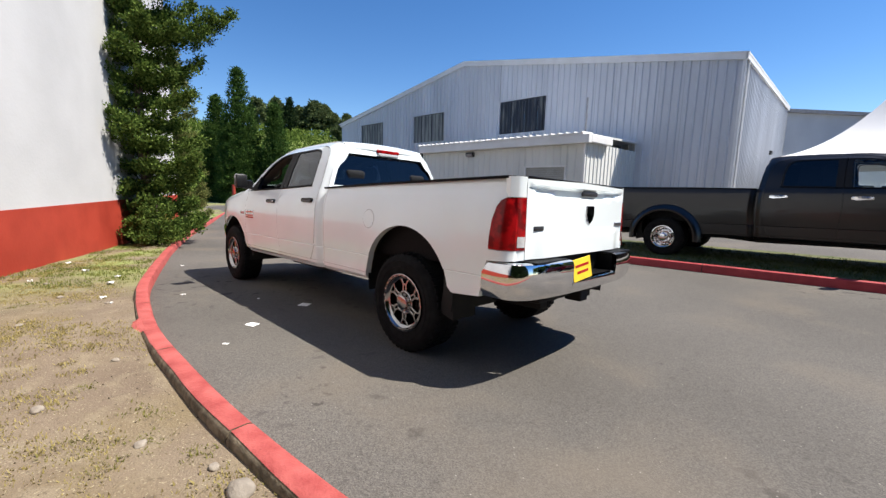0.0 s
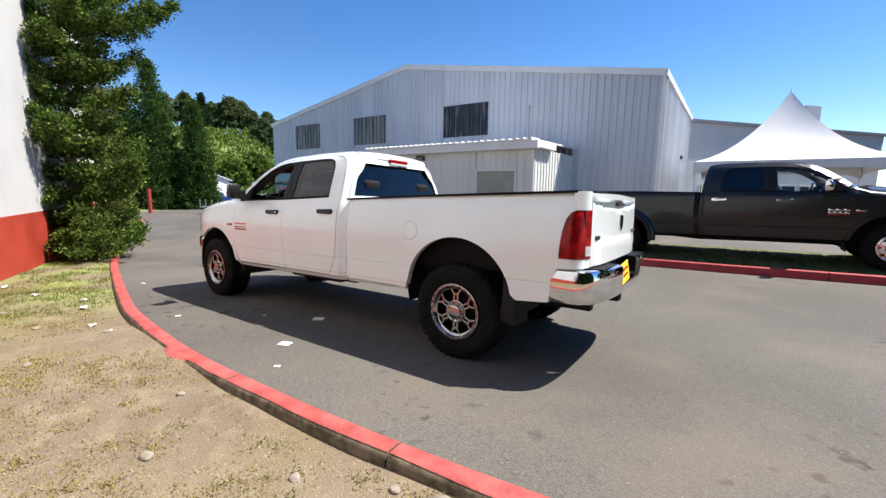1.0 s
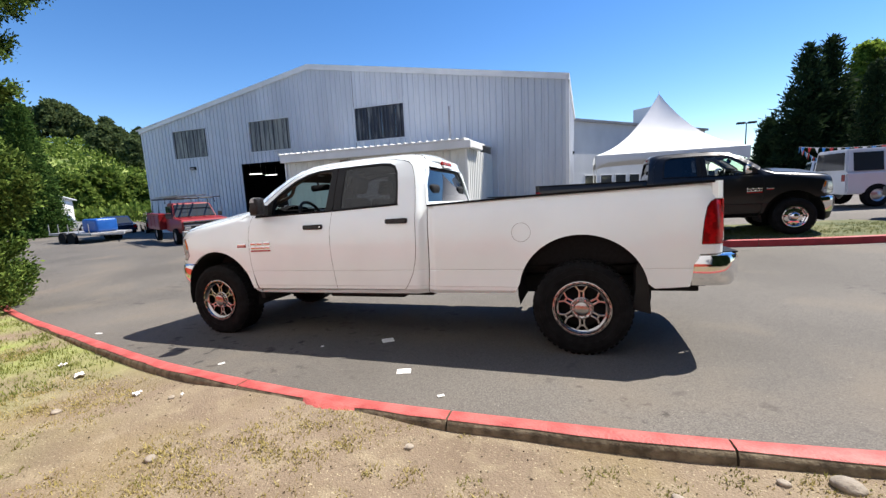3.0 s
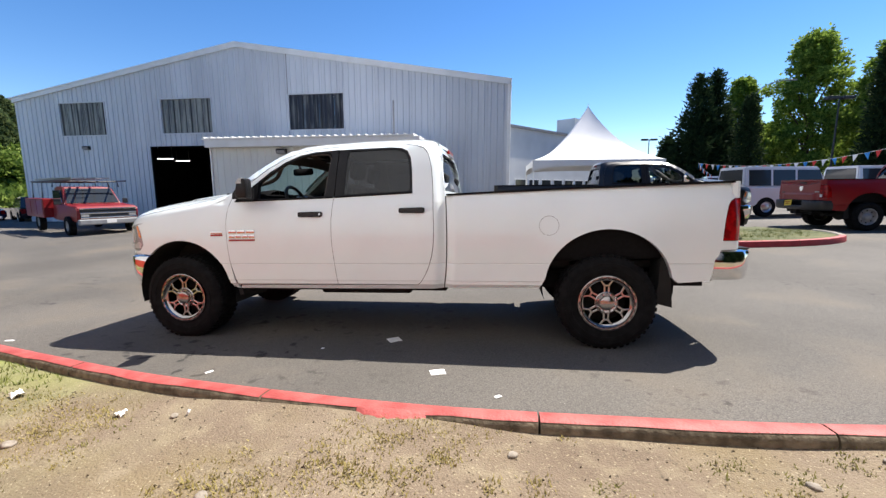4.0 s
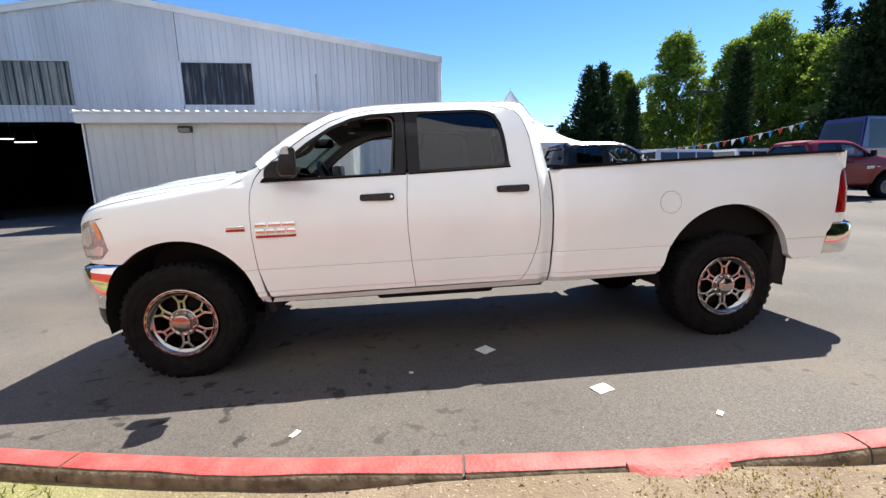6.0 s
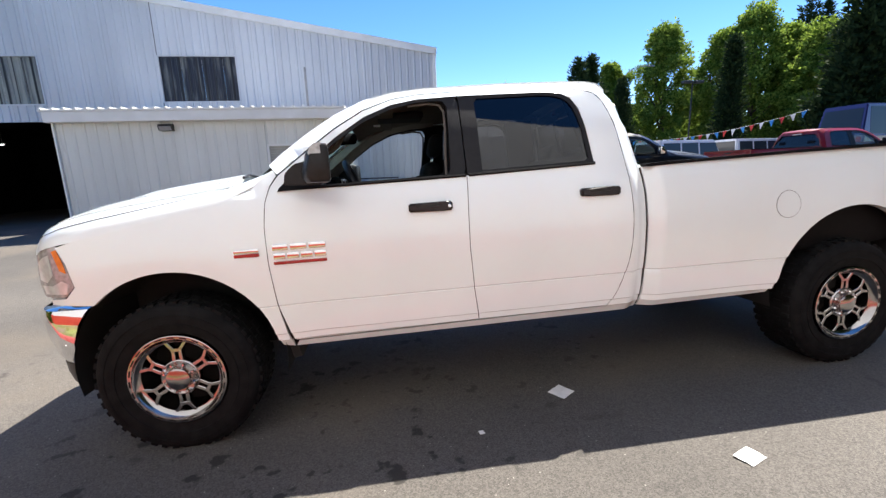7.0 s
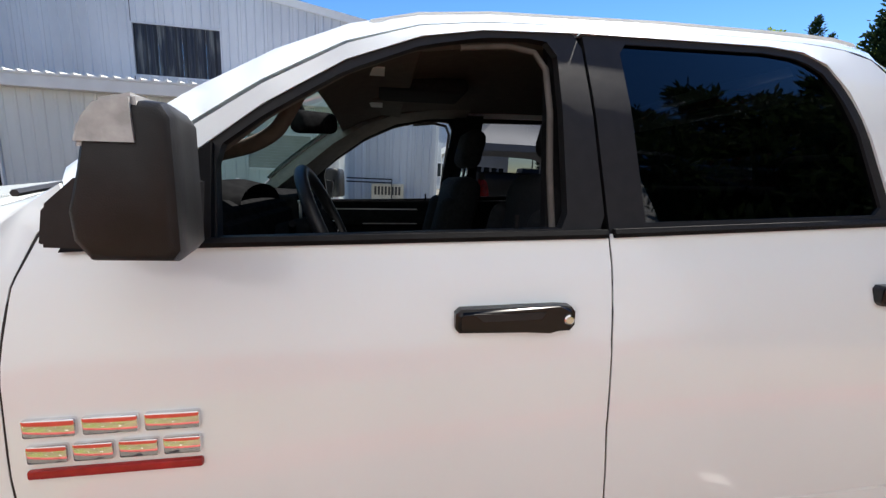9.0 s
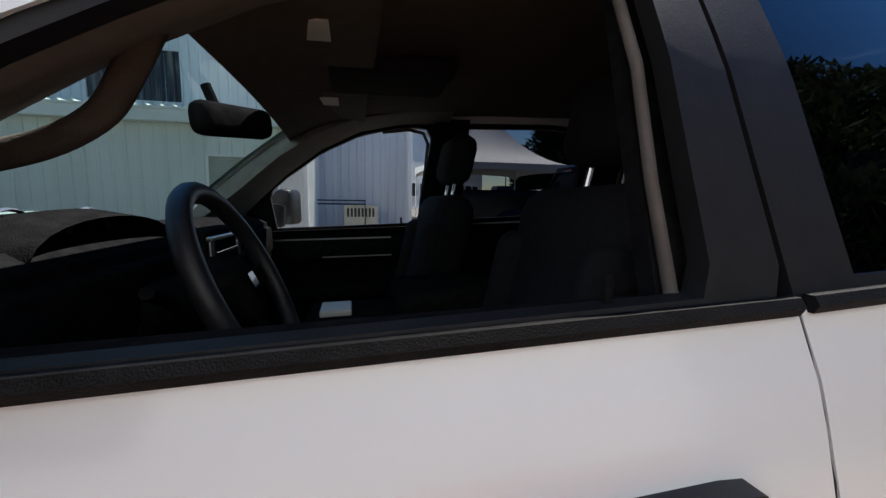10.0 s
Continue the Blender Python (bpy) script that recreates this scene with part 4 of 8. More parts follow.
def hood_z(x, y):
    c = abs(y - CY) / 0.80
    base = along([(-5.035, 1.225), (-5.0, 1.29), (-4.93, 1.345), (-4.80, 1.393), (-4.6, 1.43), (-4.3, 1.47), (-3.95, 1.51), (-3.78, 1.525)], x)
    bulge = 0.035 * (1 - smoothstep(0.42, 0.56, c)) * smoothstep(-4.95, -4.5, x)
    return base + 0.03 + bulge - 0.10 * max(c - 0.62, 0) ** 1.5 * 2.2


def pickup(name, m, body, label, R=0.445, lift=0.0, hero=True, wheels=None, dual=False, chrome_mirror=False, trim=None):
    """A crew-cab long-bed pickup; its nose points to -x, its rear axle stands over the origin."""
    T = thing(name, m, label, "pickup truck")
    trim = trim or M_CHROME
    cab = new("cab")
    cab.parent = T
    cab.location = (0, 0, lift)
    bed = new("bed")
    bed.parent = T
    bed.location = (0, 0, lift)
    sides = (False, True)

    def add(nm, bm, mt, parent=cab, label="", smooth=30, mirrored=False):
        return part(nm, flip(bm) if mirrored else bm, mt, parent, label, smooth)

    for r in sides:
        add("fender", panel(FENDER, side_y), body, cab, mirrored=r)
        add("cab_side", panel(CABSIDE, lambda x, z: side_y(x, z) + 0.002, flange=0.05), body, cab, mirrored=r)
        df = add("front_door", panel(DOOR_F, side_y, flange=0.035), body, cab, mirrored=r)
        dr = add("rear_door", panel(DOOR_R, side_y, flange=0.035), body, cab, mirrored=r)
        add("bed_side", panel(BEDSIDE, side_y, flange=0.06), body, bed, mirrored=r)
        # near-black fillers behind the shut lines, standing in for the shade there
        gap = lambda x, z: side_y(x, z) + 0.028
        add("door_seal", panel([(-3.76, 0.62), (-3.76, 1.42), (-1.56, 1.42), (-1.60, 0.60)], gap, 0.12, 0.0), M_GASKET_GAP, df, mirrored=r)
        add("bed_gap", panel([(-1.52, 0.57), (-1.49, 0.57), (-1.45, .9), (-1.45, 1.3), (-1.46, 1.455), (-1.50, 1.455), (-1.485, 1.1), (-1.49, .8)], lambda x, z: side_y(-1.45, z) + 0.035, 0.12, 0.0), M_GASKET_GAP, bed, mirrored=r)
        # dark tube laid in the cab-to-bed gap as painted shade
        bm = bmesh.new()
        tube(bm, [(along(REAR, z) + .0065, side_y(along(REAR, z) - .001, z) + .006, z) for z in (.575, .64, .72, .82, .92, 1.0, 1.1, 1.2, 1.3, 1.38, 1.45)], .0062, 6)
        add("bed_seal", bm, M_GASKET_GAP, bed, mirrored=r)
        # thin dark tubes that paint shade into the shut lines of the doors
        for par, line in ((df, ((-3.672, .60), (-3.700, .72), (-3.7195, .80), (-3.735, .93), (-3.744, 1.05), (-3.7475, 1.15), (-3.746, 1.25), (-3.736, 1.38), (-3.709, 1.469), (-3.668, 1.529))),
                          (dr, ((-2.5765, .608), (-2.598, .80), (-2.6138, 1.05), (-2.6118, 1.25), (-2.5978, 1.462))),
                          (dr, tuple((x + .0025, z) for x, z in DOOR_R[15:]))):
            bm = bmesh.new()
            fine = spline([(x, 0, z) for x, z in line], 4)
            tube(bm, [(p.x, side_y(p.x, p.z) + .0035, p.z) for p in fine], .0029, 5)
            add("shut_line_rubber", bm, M_GASKET_GAP, par, mirrored=r)
        # black window surrounds and glass
        n = 46
        start = lambda o: resample(o, n)
        add("window_surround", ring_panel(start(FWIN), start(FGLASS), lambda x, z: side_y(x, z) + 0.006, 0.03), M_PILLAR, df, mirrored=r)
        rw = [(-2.592, 1.468), (-1.80, 1.495), (-1.815, 1.72), (-1.835, 1.84), (-1.875, 1.915), (-1.94, 1.948), (-2.05, 1.958), (-2.592, 1.952)]
        add("window_surround", ring_panel(start(rw), start(RGLASS), lambda x, z: side_y(x, z) + 0.006, 0.03), M_PILLAR, dr, mirrored=r)
        if r or not hero:
            add("window_glass", panel(FGLASS, lambda x, z: side_y(x, z) + 0.014, 0.12, 0.0), G_CLEAR, df, mirrored=r).visible_shadow = False
        add("window_glass", panel(RGLASS, lambda x, z: side_y(x, z) + 0.014, 0.12, 0.0), G_DARK if hero else G_MID, dr, mirrored=r)
        bm = bmesh.new()
        pts = [(x, side_y(x, z) - .004, z) for x, z in [(-3.58 + k * (3.58 - 2.605) / 12, 1.452 + k * .017 / 12) for k in range(13)]]
        tube(bm, pts, .011, 6)
        add("belt_moulding", bm, M_MATT, df, mirrored=r)
        bm = bmesh.new()
        pts = [(x, side_y(x, z) - .004, z) for x, z in [(-2.588 + k * (2.588 - 1.80) / 12, 1.470 + k * .026 / 12) for k in range(13)]]
        tube(bm, pts, .011, 6)
        add("belt_moulding", bm, M_MATT, dr, mirrored=r)
        # handles
        for hx, hz, par, lock in ((-2.83, 1.302, df, True), (-1.80, 1.324, dr, False)):
            h = bmesh.new()
            ys = side_y(hx, hz)
            prof = [(-.125, -.014), (-.117, -.023), (.07, -.027), (.117, -.026), (.127, -.014), (.127, .014), (.117, .026), (.09, .028), (-.114, .025), (-.125, .016)]
            prism(h, [(hx + a, hz + b) for a, b in prof], "y", ys - .026, ys + .01)
            bmesh.ops.bevel(h, geom=[e for e in h.edges if all(v.co.y < ys - .015 for v in e.verts)], offset=.010, segments=3, affect="EDGES")
            hd = add("handle", h, M_HANDLE if not chrome_mirror else M_CHROME, par, "glossy black pull handle" if not chrome_mirror else "chrome pull handle", mirrored=r)
            g = bmesh.new()
            prism(g, [(hx - .09, hz + .018), (hx + .06, hz + .018), (hx + .05, hz + .004), (hx - .07, hz + .002)], "y", ys - .0275, ys - .024)
            add("finger_recess", g, M_GASKET_GAP, hd, mirrored=r)
            if lock:
                g = bmesh.new()
                lathe(g, [(.011, ys - .0255), (.011, ys - .030), (.008, ys - .032), (0, ys - .032)], 16, centre=(hx + .108, 0, hz + .001))
                add("lock", g, M_CHROME, hd, "chrome key lock", mirrored=r)
        # towing mirror
        mir = mirror(add, df, r, chrome_mirror, hero)
        # wheel wells
        for cx, cz, rr, nm in ((-4.275, .52, .56, "wheel_well"), (0.0, .60, .575, "wheel_well")):
            bm = bmesh.new()
            a, b = [], []
            for k in range(25):
                an = radians(-14 + 208 * k / 24)
                a.append(bm.verts.new((cx + rr * math.cos(an), .035, cz + rr * .97 * math.sin(an))))
                b.append(bm.verts.new((cx + rr * math.cos(an), .62, cz + rr * .97 * math.sin(an))))
            for k in range(24):
                bm.faces.new((a[k], a[k + 1], b[k + 1], b[k]))
            bm.faces.new(b)
            add(nm, bm, M_UNDER, cab if cx < -1 else bed, mirrored=r)
        # mud flap
        bm = bmesh.new()
        prism(bm, [(.515, .95), (.55, .78), (.575, .40), (.42, .44), (.455, .62), (.46, .80)], "y", .05, .32)
        add("mud_flap", bm, M_UNDER, bed, mirrored=r)
        bm = bmesh.new()
        prism(bm, [(-3.72, .62), (-3.69, .47), (-3.64, .475), (-3.66, .56)], "y", .06, .30)
        add("mud_flap", bm, M_UNDER, cab, mirrored=r)
        # tail lamp
        lampo = [(.947, 1.015), (1.113, 1.011), (1.113, 1.373), (1.05, 1.371), (1.016, 1.353), (.990, 1.312), (.967, 1.22), (.952, 1.10)]
        bm = panel(lampo, lambda x, z: side_y(x, z) - .007, .025, .05)
        tl = add("tail_lamp", bm, M_TAIL, bed, "red tail lamp with a clear reversing window", mirrored=r)
        bm = bmesh.new()
        prism(bm, [(1.085, .12), (1.109, .086), (1.121, .104), (1.131, .13), (1.136, .160), (1.10, .163)], "z", 1.011, 1.373)
        add("rear_lens", bm, M_TAIL, tl, mirrored=r, smooth=50)
        bm = bmesh.new()
        prism(bm, [(1.10, .12), (1.116, .095), (1.126, .112), (1.136, .140), (1.139, .155), (1.11, .157)], "z", 1.03, 1.105)
        add("reversing_lens", bm, M_CLEAR, tl, mirrored=r, smooth=50)
        bm = bmesh.new()
        prism(bm, [(1.085, .12), (1.105, .092), (1.117, .11), (1.126, .135), (1.131, .163), (1.09, .163)], "z", .938, 1.006)
        add("lower_corner", bm, body, bed, mirrored=r, smooth=50)
        bm = bmesh.new()
        prism(bm, [(1.03, .06), (1.07, .055), (1.105, .092), (1.117, .11), (1.126, .135), (1.131, .168), (1.03, .168)], "z", 1.378, 1.520)
        add("upper_corner", bm, body, bed, mirrored=r, smooth=50)
        # headlamp
        bm = panel([(-4.805, 1.235), (-4.90, 1.215), (-4.955, 1.18), (-4.975, 1.03), (-4.95, .958), (-4.865, .953), (-4.79, .958), (-4.736, 1.01), (-4.768, 1.135)], lambda x, z: side_y(x, z) + .004, .05, .05)
        hl = add("headlamp", bm, M_LENS, cab, "clear headlamp with an amber strip", mirrored=r)
        bm = panel([(-4.803, 1.212), (-4.832, 1.203), (-4.800, 1.10), (-4.766, 1.085), (-4.776, 1.135)], lambda x, z: side_y(x, z) - .001, .05, .004)
        add("amber_strip", bm, M_AMBER, hl, mirrored=r)
        bm = panel([(-4.858, 1.185), (-4.905, 1.170), (-4.945, 1.145), (-4.955, 1.05), (-4.90, 1.035), (-4.85, 1.075)], lambda x, z: side_y(x, z) + .001, .04, .006)
        add("reflector", bm, M_CLEAR, hl, "bright headlamp reflector", mirrored=r)
        bm = panel([(-4.94, 1.02), (-4.86, 1.02), (-4.80, 1.045), (-4.765, 1.03), (-4.78, .975), (-4.93, .972)], lambda x, z: side_y(x, z) + .001, .04, .006)
        add("lower_reflector", bm, M_CLEAR, hl, mirrored=r)
        # fuel filler door
        if not r:
            bm = bmesh.new()
            cx, cz = -.52, 1.162
            a = [(cx + .086 * math.cos(k * math.tau / 32), cz + .086 * math.sin(k * math.tau / 32)) for k in range(32)]
            add("fuel_door", panel(a, lambda x, z: side_y(x, z) - .002, .05, .006), body, bed, mirrored=r)
            b = bmesh.new()
            tube(b, [(x, side_y(x, z) - .0005, z) for x, z in [(cx + (p - cx) * 1.02, cz + (q - cz) * 1.02) for p, q in a]], .0013, 4, True)
            add("fuel_door_seam", b, M_GASKET_GAP, bed)
        # badges: chrome bars and a red strip, unlettered
        bd = new("door_badge")
        bd.parent = df
        for zz, hh, mt in ((1.140, .034, M_CHROME), (1.092, .034, M_CHROME), (1.054, .017, M_BADGER)):
            cells = ((-3.715, -3.632), (-3.622, -3.532), (-3.522, -3.43)) if mt is M_CHROME and zz > 1.1 else ((-3.712, -3.648), (-3.640, -3.575), (-3.567, -3.502), (-3.494, -3.43)) if mt is M_CHROME else ((-3.715, -3.43),)
            for x0, x1 in cells:
                bm = bmesh.new()
                ys = side_y(-3.57, zz)
                box(bm, x0, x1, ys - .009, ys + .004, zz - hh / 2, zz + hh / 2, .004)
                add("badge_bar", bm, mt, bd, mirrored=r)
        bd = new("fender_badge")
        bd.parent = cab
        for zz, hh, mt in ((1.131, .020, M_CHROME), (1.108, .018, M_BADGER)):
            bm = bmesh.new()
            box(bm, -3.915, -3.785, side_y(-3.85, zz) - .008, side_y(-3.85, zz) + .004, zz - hh / 2, zz + hh / 2, .003)
            add("badge_bar", bm, mt, bd, mirrored=r)
        # running rail, rocker underside
        bm = bmesh.new()
        box(bm, -3.6, -1.5, .20, .30, .50, .57, .02)
        add("rocker", bm, M_UNDER, cab, mirrored=r)
        # bed rail cap
        bm = bmesh.new()
        for k in range(1):
            pts = [(-1.47, 1.455), (-.45, 1.484), (1.05, 1.508), (1.05, 1.527), (-.45, 1.503), (-1.47, 1.474)]
            prism(bm, pts, "y", .055, .13)
        add("rail_cap", bm, M_MATT, bed, mirrored=r)
        bm = bmesh.new()
        prism(bm, [(-1.43, .80), (1.08, .86), (1.06, 1.528), (-1.43, 1.468)], "y", .10, .135)
        add("bed_wall", bm, M_MATT, bed, mirrored=r)
    # roof skin

    def roof_z(x, y):
        c = abs(y - CY)
        e = CY - 0.30
        t = along(ROOF, x - .03 * (1 - (c / e) ** 2) * smoothstep(-2.2, -1.6, x))
        return t - 0.004 + 0.03 * (1 - (c / e) ** 2)
    left = [(x, side_y(x, along(ROOF, x)) - .004) for x in (-3.12, -3.0, -2.8, -2.55, -2.3, -2.05, -1.85, -1.76, -1.69, -1.64, -1.61, -1.59, -1.572)]
    right = [(x, 2 * CY - y) for x, y in left[::-1]]
    mid_f = [(-3.12 - .10 * math.sin(math.pi * k / 6), left[0][1] + (right[-1][1] - left[0][1]) * (6 - k) / 6) for k in range(1, 6)]
    mid_r = [(-1.572 + .03 * math.sin(math.pi * k / 6), left[-1][1] + (right[0][1] - left[-1][1]) * k / 6) for k in range(1, 6)]
    add("roof", panel(left + mid_r + right + mid_f, roof_z, .09, .03, "z", -1), body, cab, smooth=40)
    # windscreen
    bm = bmesh.new()
    rows = []
    for i in range(9):
        f = i / 8
        xs_, zs_ = along([(0, -3.86), (.25, -3.66), (.5, -3.46), (.75, -3.26), (1, -3.10)], f), 0
        zs_ = along(ROOF, xs_)
        y0 = side_y(xs_, zs_) + .02
        row = []
        for k in range(13):
            u = k / 12
            y = y0 + (2 * (CY - y0)) * u
            row.append(bm.verts.new((xs_ - .13 * (1 - f * .3) * math.sin(math.pi * u) ** .8, y, zs_ - .012 + .03 * f * math.sin(math.pi * u))))
        rows.append(row)
    for a, b in zip(rows, rows[1:]):
        for k in range(12):
            bm.faces.new((a[k], a[k + 1], b[k + 1], b[k]))
    add("windscreen", bm, G_SHIELD, cab, "green tinted windscreen", smooth=60).visible_shadow = False
    # cab rear panel with its window; its edges meet the flanks and the roof
    edge_y = lambda z: side_y(along(REAR, z), z) + .003
    bx = lambda y, z: along(REAR, min(z, 1.9)) - .35 * max(z - 1.9, 0) + .015 * max(1 - (abs(y - CY) / (CY - edge_y(min(z, 1.9)))) ** 2, 0)
    z0, z1 = 1.505, 1.892
    wl = [(.172, z0), (.236, 1.70), (.297, z1 - .03), (.335, z1), (2 * CY - .335, z1), (2 * CY - .297, z1 - .03), (2 * CY - .236, 1.70), (2 * CY - .172, z0)]
    flank = [(edge_y(z), z) for z in (1.945, 1.90, 1.80, 1.7, 1.6, 1.5, 1.3, 1.1, .8, .56)]
    for r in sides:
        bm = panel(flank + [(CY, .56), (CY, z0), (.172, z0), (.236, 1.70), (.297, z1 - .03), (.335, z1), (CY, z1), (CY, 1.992), (.6, 1.984), (.40, 1.968)], bx, .1, .03, "x", -1)
        add("rear_panel", bm, body, cab, mirrored=r)
    add("rear_window", panel(wl, lambda y, z: bx(y, z) - .006 - .10 * (z - z0), .15, 0, "x"), G_MID, cab, "dark sliding rear window")
    for yy in (CY - .22, CY + .22):
        bm = bmesh.new()
        prism(bm, [(bx(yy, z_) - .024 - .10 * (z_ - z0) + o_, z_) for o_, z_ in ((0, z0), (0, 1.7), (0, z1), (.012, z1), (.012, 1.7), (.012, z0))], "y", yy - .006, yy + .006)
        add("window_divider", bm, M_GASKET_GAP, cab, smooth=None)
    bl = thing("brake_light", Matrix(), "", "")
    bl.parent = cab
    bm2 = bmesh.new()
    box(bm2, -1.62, -1.524, CY - .17, CY + .17, 1.935, 1.975, .008)
    add("red_lens", bm2, M_TAIL, bl, smooth=None)
    bm2 = bmesh.new()
    box(bm2, -1.58, -1.515, CY - .16, CY + .16, 1.898, 1.932, .008)
    add("cargo_lens", bm2, M_CLEAR, bl, smooth=None)
    # hood, cowl, grille
    hl_ = [(-3.95, .195), (-4.05, .188), (-4.3, .175), (-4.6, .182), (-4.8, .205), (-4.92, .255), (-4.985, .36)]
    ho = hl_ + [(-5.02, .60), (-5.035, CY), (-5.02, 2 * CY - .60)] + [(x, 2 * CY - y) for x, y in hl_[::-1]] + [(-3.99, 2 * CY - .5), (-4.01, CY), (-3.99, .5)]
    add("hood", panel(ho, hood_z, .09, .04, "z", -1), body, cab, smooth=40)
    for r in sides:
        bm = bmesh.new()
        rows = []
        for x in (-3.695, -3.74, -3.80, -3.87, -3.95, -4.05, -4.2, -4.35, -4.5, -4.62, -4.72, -4.80, -4.86, -4.91, -4.95):
            zt = along([(p[0], p[1]) for p in sorted([(-3.695, 1.560), (-3.80, 1.475), (-3.95, 1.40), (-4.2, 1.345), (-4.5, 1.287), (-4.72, 1.245), (-4.805, 1.232), (-4.90, 1.214), (-4.955, 1.180)])], x)
            yt = side_y(x, zt)
            yh = along(sorted([(-p[0], p[1]) for p in hl_]), -x) - .006 - .0 * x
            zh = hood_z(min(x, -3.95), yh + .006) - .004 + .33 * max(x + 3.95, 0)
            rows.append([bm.verts.new((x, yt + (yh - yt) * (.75 * (1 - math.cos(f * math.pi / 2)) + .25 * f), zt + (zh - zt - .008) * math.sin(f * math.pi / 2))) for f in [k / 8 for k in range(9)]])
        for a, b in zip(rows, rows[1:]):
            for k in range(8):
                bm.faces.new((a[k], a[k + 1], b[k + 1], b[k]))
        cols = [[v.co.copy() for v in row] for row in rows]
        add("fender_top", bm, body, cab, mirrored=r, smooth=50)
        # the shut line between hood and fender
        bm = bmesh.new()
        line = []
        for i, col in enumerate(cols[4:]):
            q = (7.0, 5.2, 4.4, 4.1, 3.9, 3.8, 3.7, 3.5, 3.2)[min(i, 8)]
            k = int(q)
            line.append(col[k].lerp(col[k + 1], q - k) + Vector((0, -.0006, .0006)))
        tube(bm, line, .0022, 5)
        add("hood_seam", bm, M_GASKET_GAP, cab, mirrored=r)
    bm = bmesh.new()
    prism(bm, [(-4.02, 1.43), (-3.74, 1.47), (-3.74, 1.528), (-4.02, 1.470)], "y", .2, 2 * CY - .2)
    add("cowl", bm, M_MATT, cab, smooth=None)
    wp = new("wiper")
    wp.parent = cab
    for y0, y1 in ((.30, .95), (1.0, 1.6)):
        bm = bmesh.new()
        tube(bm, [(-3.91, y0, 1.535), (-3.98, (y0 + y1) / 2, 1.562), (-4.00, y1, 1.556)], .009, 6)
        add("wiper_arm", bm, M_BLACK, wp, smooth=None)
    gr = new("grille")
    gr.parent = cab
    bm = bmesh.new()
    box(bm, -5.03, -4.90, .40, 2 * CY - .40, .93, 1.245, .03)
    add("surround", bm, M_CHROME, gr)
    bm = bmesh.new()
    for k in range(5):
        box(bm, -5.042, -5.02, .45, 2 * CY - .45, .965 + k * .06, .985 + k * .06)
    box(bm, -5.046, -5.02, CY - .03, CY + .03, .94, 1.235)
    add("bars", bm, M_BLACK, gr, smooth=None)
    # front bumper
    path = [(-4.72, .045), (-4.87, .052), (-4.93, .082), (-4.985, .135), (-5.03, .215), (-5.065, .35), (-5.09, .6), (-5.10, CY)]
    path = path + [(x, 2 * CY - y) for x, y in path[-2::-1]]

    def to_arch(rings):
        for q in rings[0] + rings[-1]:
            q.co.x = -4.275 - math.sqrt(max(.565 ** 2 - (q.co.z - .52) ** 2, .01))
    bm = bmesh.new()
    to_arch(sweep_y(bm, [(-.12, .895), (-.01, .893), (.012, .882), (.020, .86), (.022, .80), (.010, .70), (-.012, .61), (-.035, .565)], path[::-1]))
    fb = add("front_bumper", bm, M_CHROME, cab, "chrome front bumper", smooth=40)
    bm = bmesh.new()
    to_arch(sweep_y(bm, [(-.03, .57), (-.035, .50), (-.05, .44), (-.10, .405)], path[::-1]))
    add("air_dam", bm, M_BLACK, fb, smooth=40)
    # near-black box added to darken the slit above the bumper
    bm = bmesh.new()
    box(bm, -4.86, -4.70, .13, 2 * CY - .13, .86, .96)
    add("bumper_filler", bm, M_GASKET_GAP, fb, smooth=None)
    # bed: front wall, floor, tailgate
    bm = bmesh.new()
    box(bm, -1.462, -1.405, .10, 2 * CY - .10, .70, 1.47, .01)
    add("headboard", bm, body, bed)
    bm = bmesh.new()
    prism(bm, [(-1.43, .80), (1.08, .86), (1.08, .89), (-1.43, .83)], "y", .1, 2 * CY - .1)
    add("bed_floor", bm, M_MATT, bed, smooth=None)
    tg = [(.170, .942), (2 * CY - .170, .942), (2 * CY - .168, 1.20), (2 * CY - .166, 1.49), (2 * CY - .18, 1.508), (CY, 1.520), (.18, 1.508), (.166, 1.49), (.168, 1.20)]

    def tail_x(y, z):
        c = abs(y - CY) / .82
        x = 1.134 + .014 * (1 - c ** 2)
        low = 1.372 + .062 * c * c
        x -= .036 * smoothstep(low, low + .014, z) * (1 - smoothstep(1.445, 1.468, z)) * (1 - smoothstep(.90, 1.0, c))
        x += .020 * (1 - smoothstep(1.108, 1.122, z)) * (1 - smoothstep(.72, .92, c))
        return x
    gate = add("tailgate", panel(tg, tail_x, .024, .05, "x", -1), body, bed, smooth=40)
    bm = bmesh.new()
    box(bm, 1.085, 1.140, .18, 2 * CY - .18, 1.512, 1.528, .006)
    add("gate_cap", bm, M_MATT, gate)
    bm = bmesh.new()
    box(bm, 1.105, 1.138, CY + .01, CY + .27, 1.413, 1.455, .012)
    add("gate_handle", bm, M_BLACK, gate, "black tailgate handle")
    bm = bmesh.new()
    prism(bm, [(CY + .04, 1.335), (CY + .18, 1.335), (CY + .185, 1.27), (CY + .165, 1.215), (CY + .11, 1.18), (CY + .055, 1.215), (CY + .035, 1.27)], "x", 1.135, 1.156)
    bmesh.ops.bevel(bm, geom=bm.edges[:], offset=.005, segments=2, affect="EDGES")
    add("gate_badge", bm, M_CHROME, gate, "plain chrome shield badge")
    for y0, y1, z0_, z1_ in ((.26, .385, 1.143, 1.176), (1.63, 1.79, 1.158, 1.190)):
        bm = bmesh.new()
        box(bm, 1.125, 1.146, y0, y1, z0_, z1_, .004)
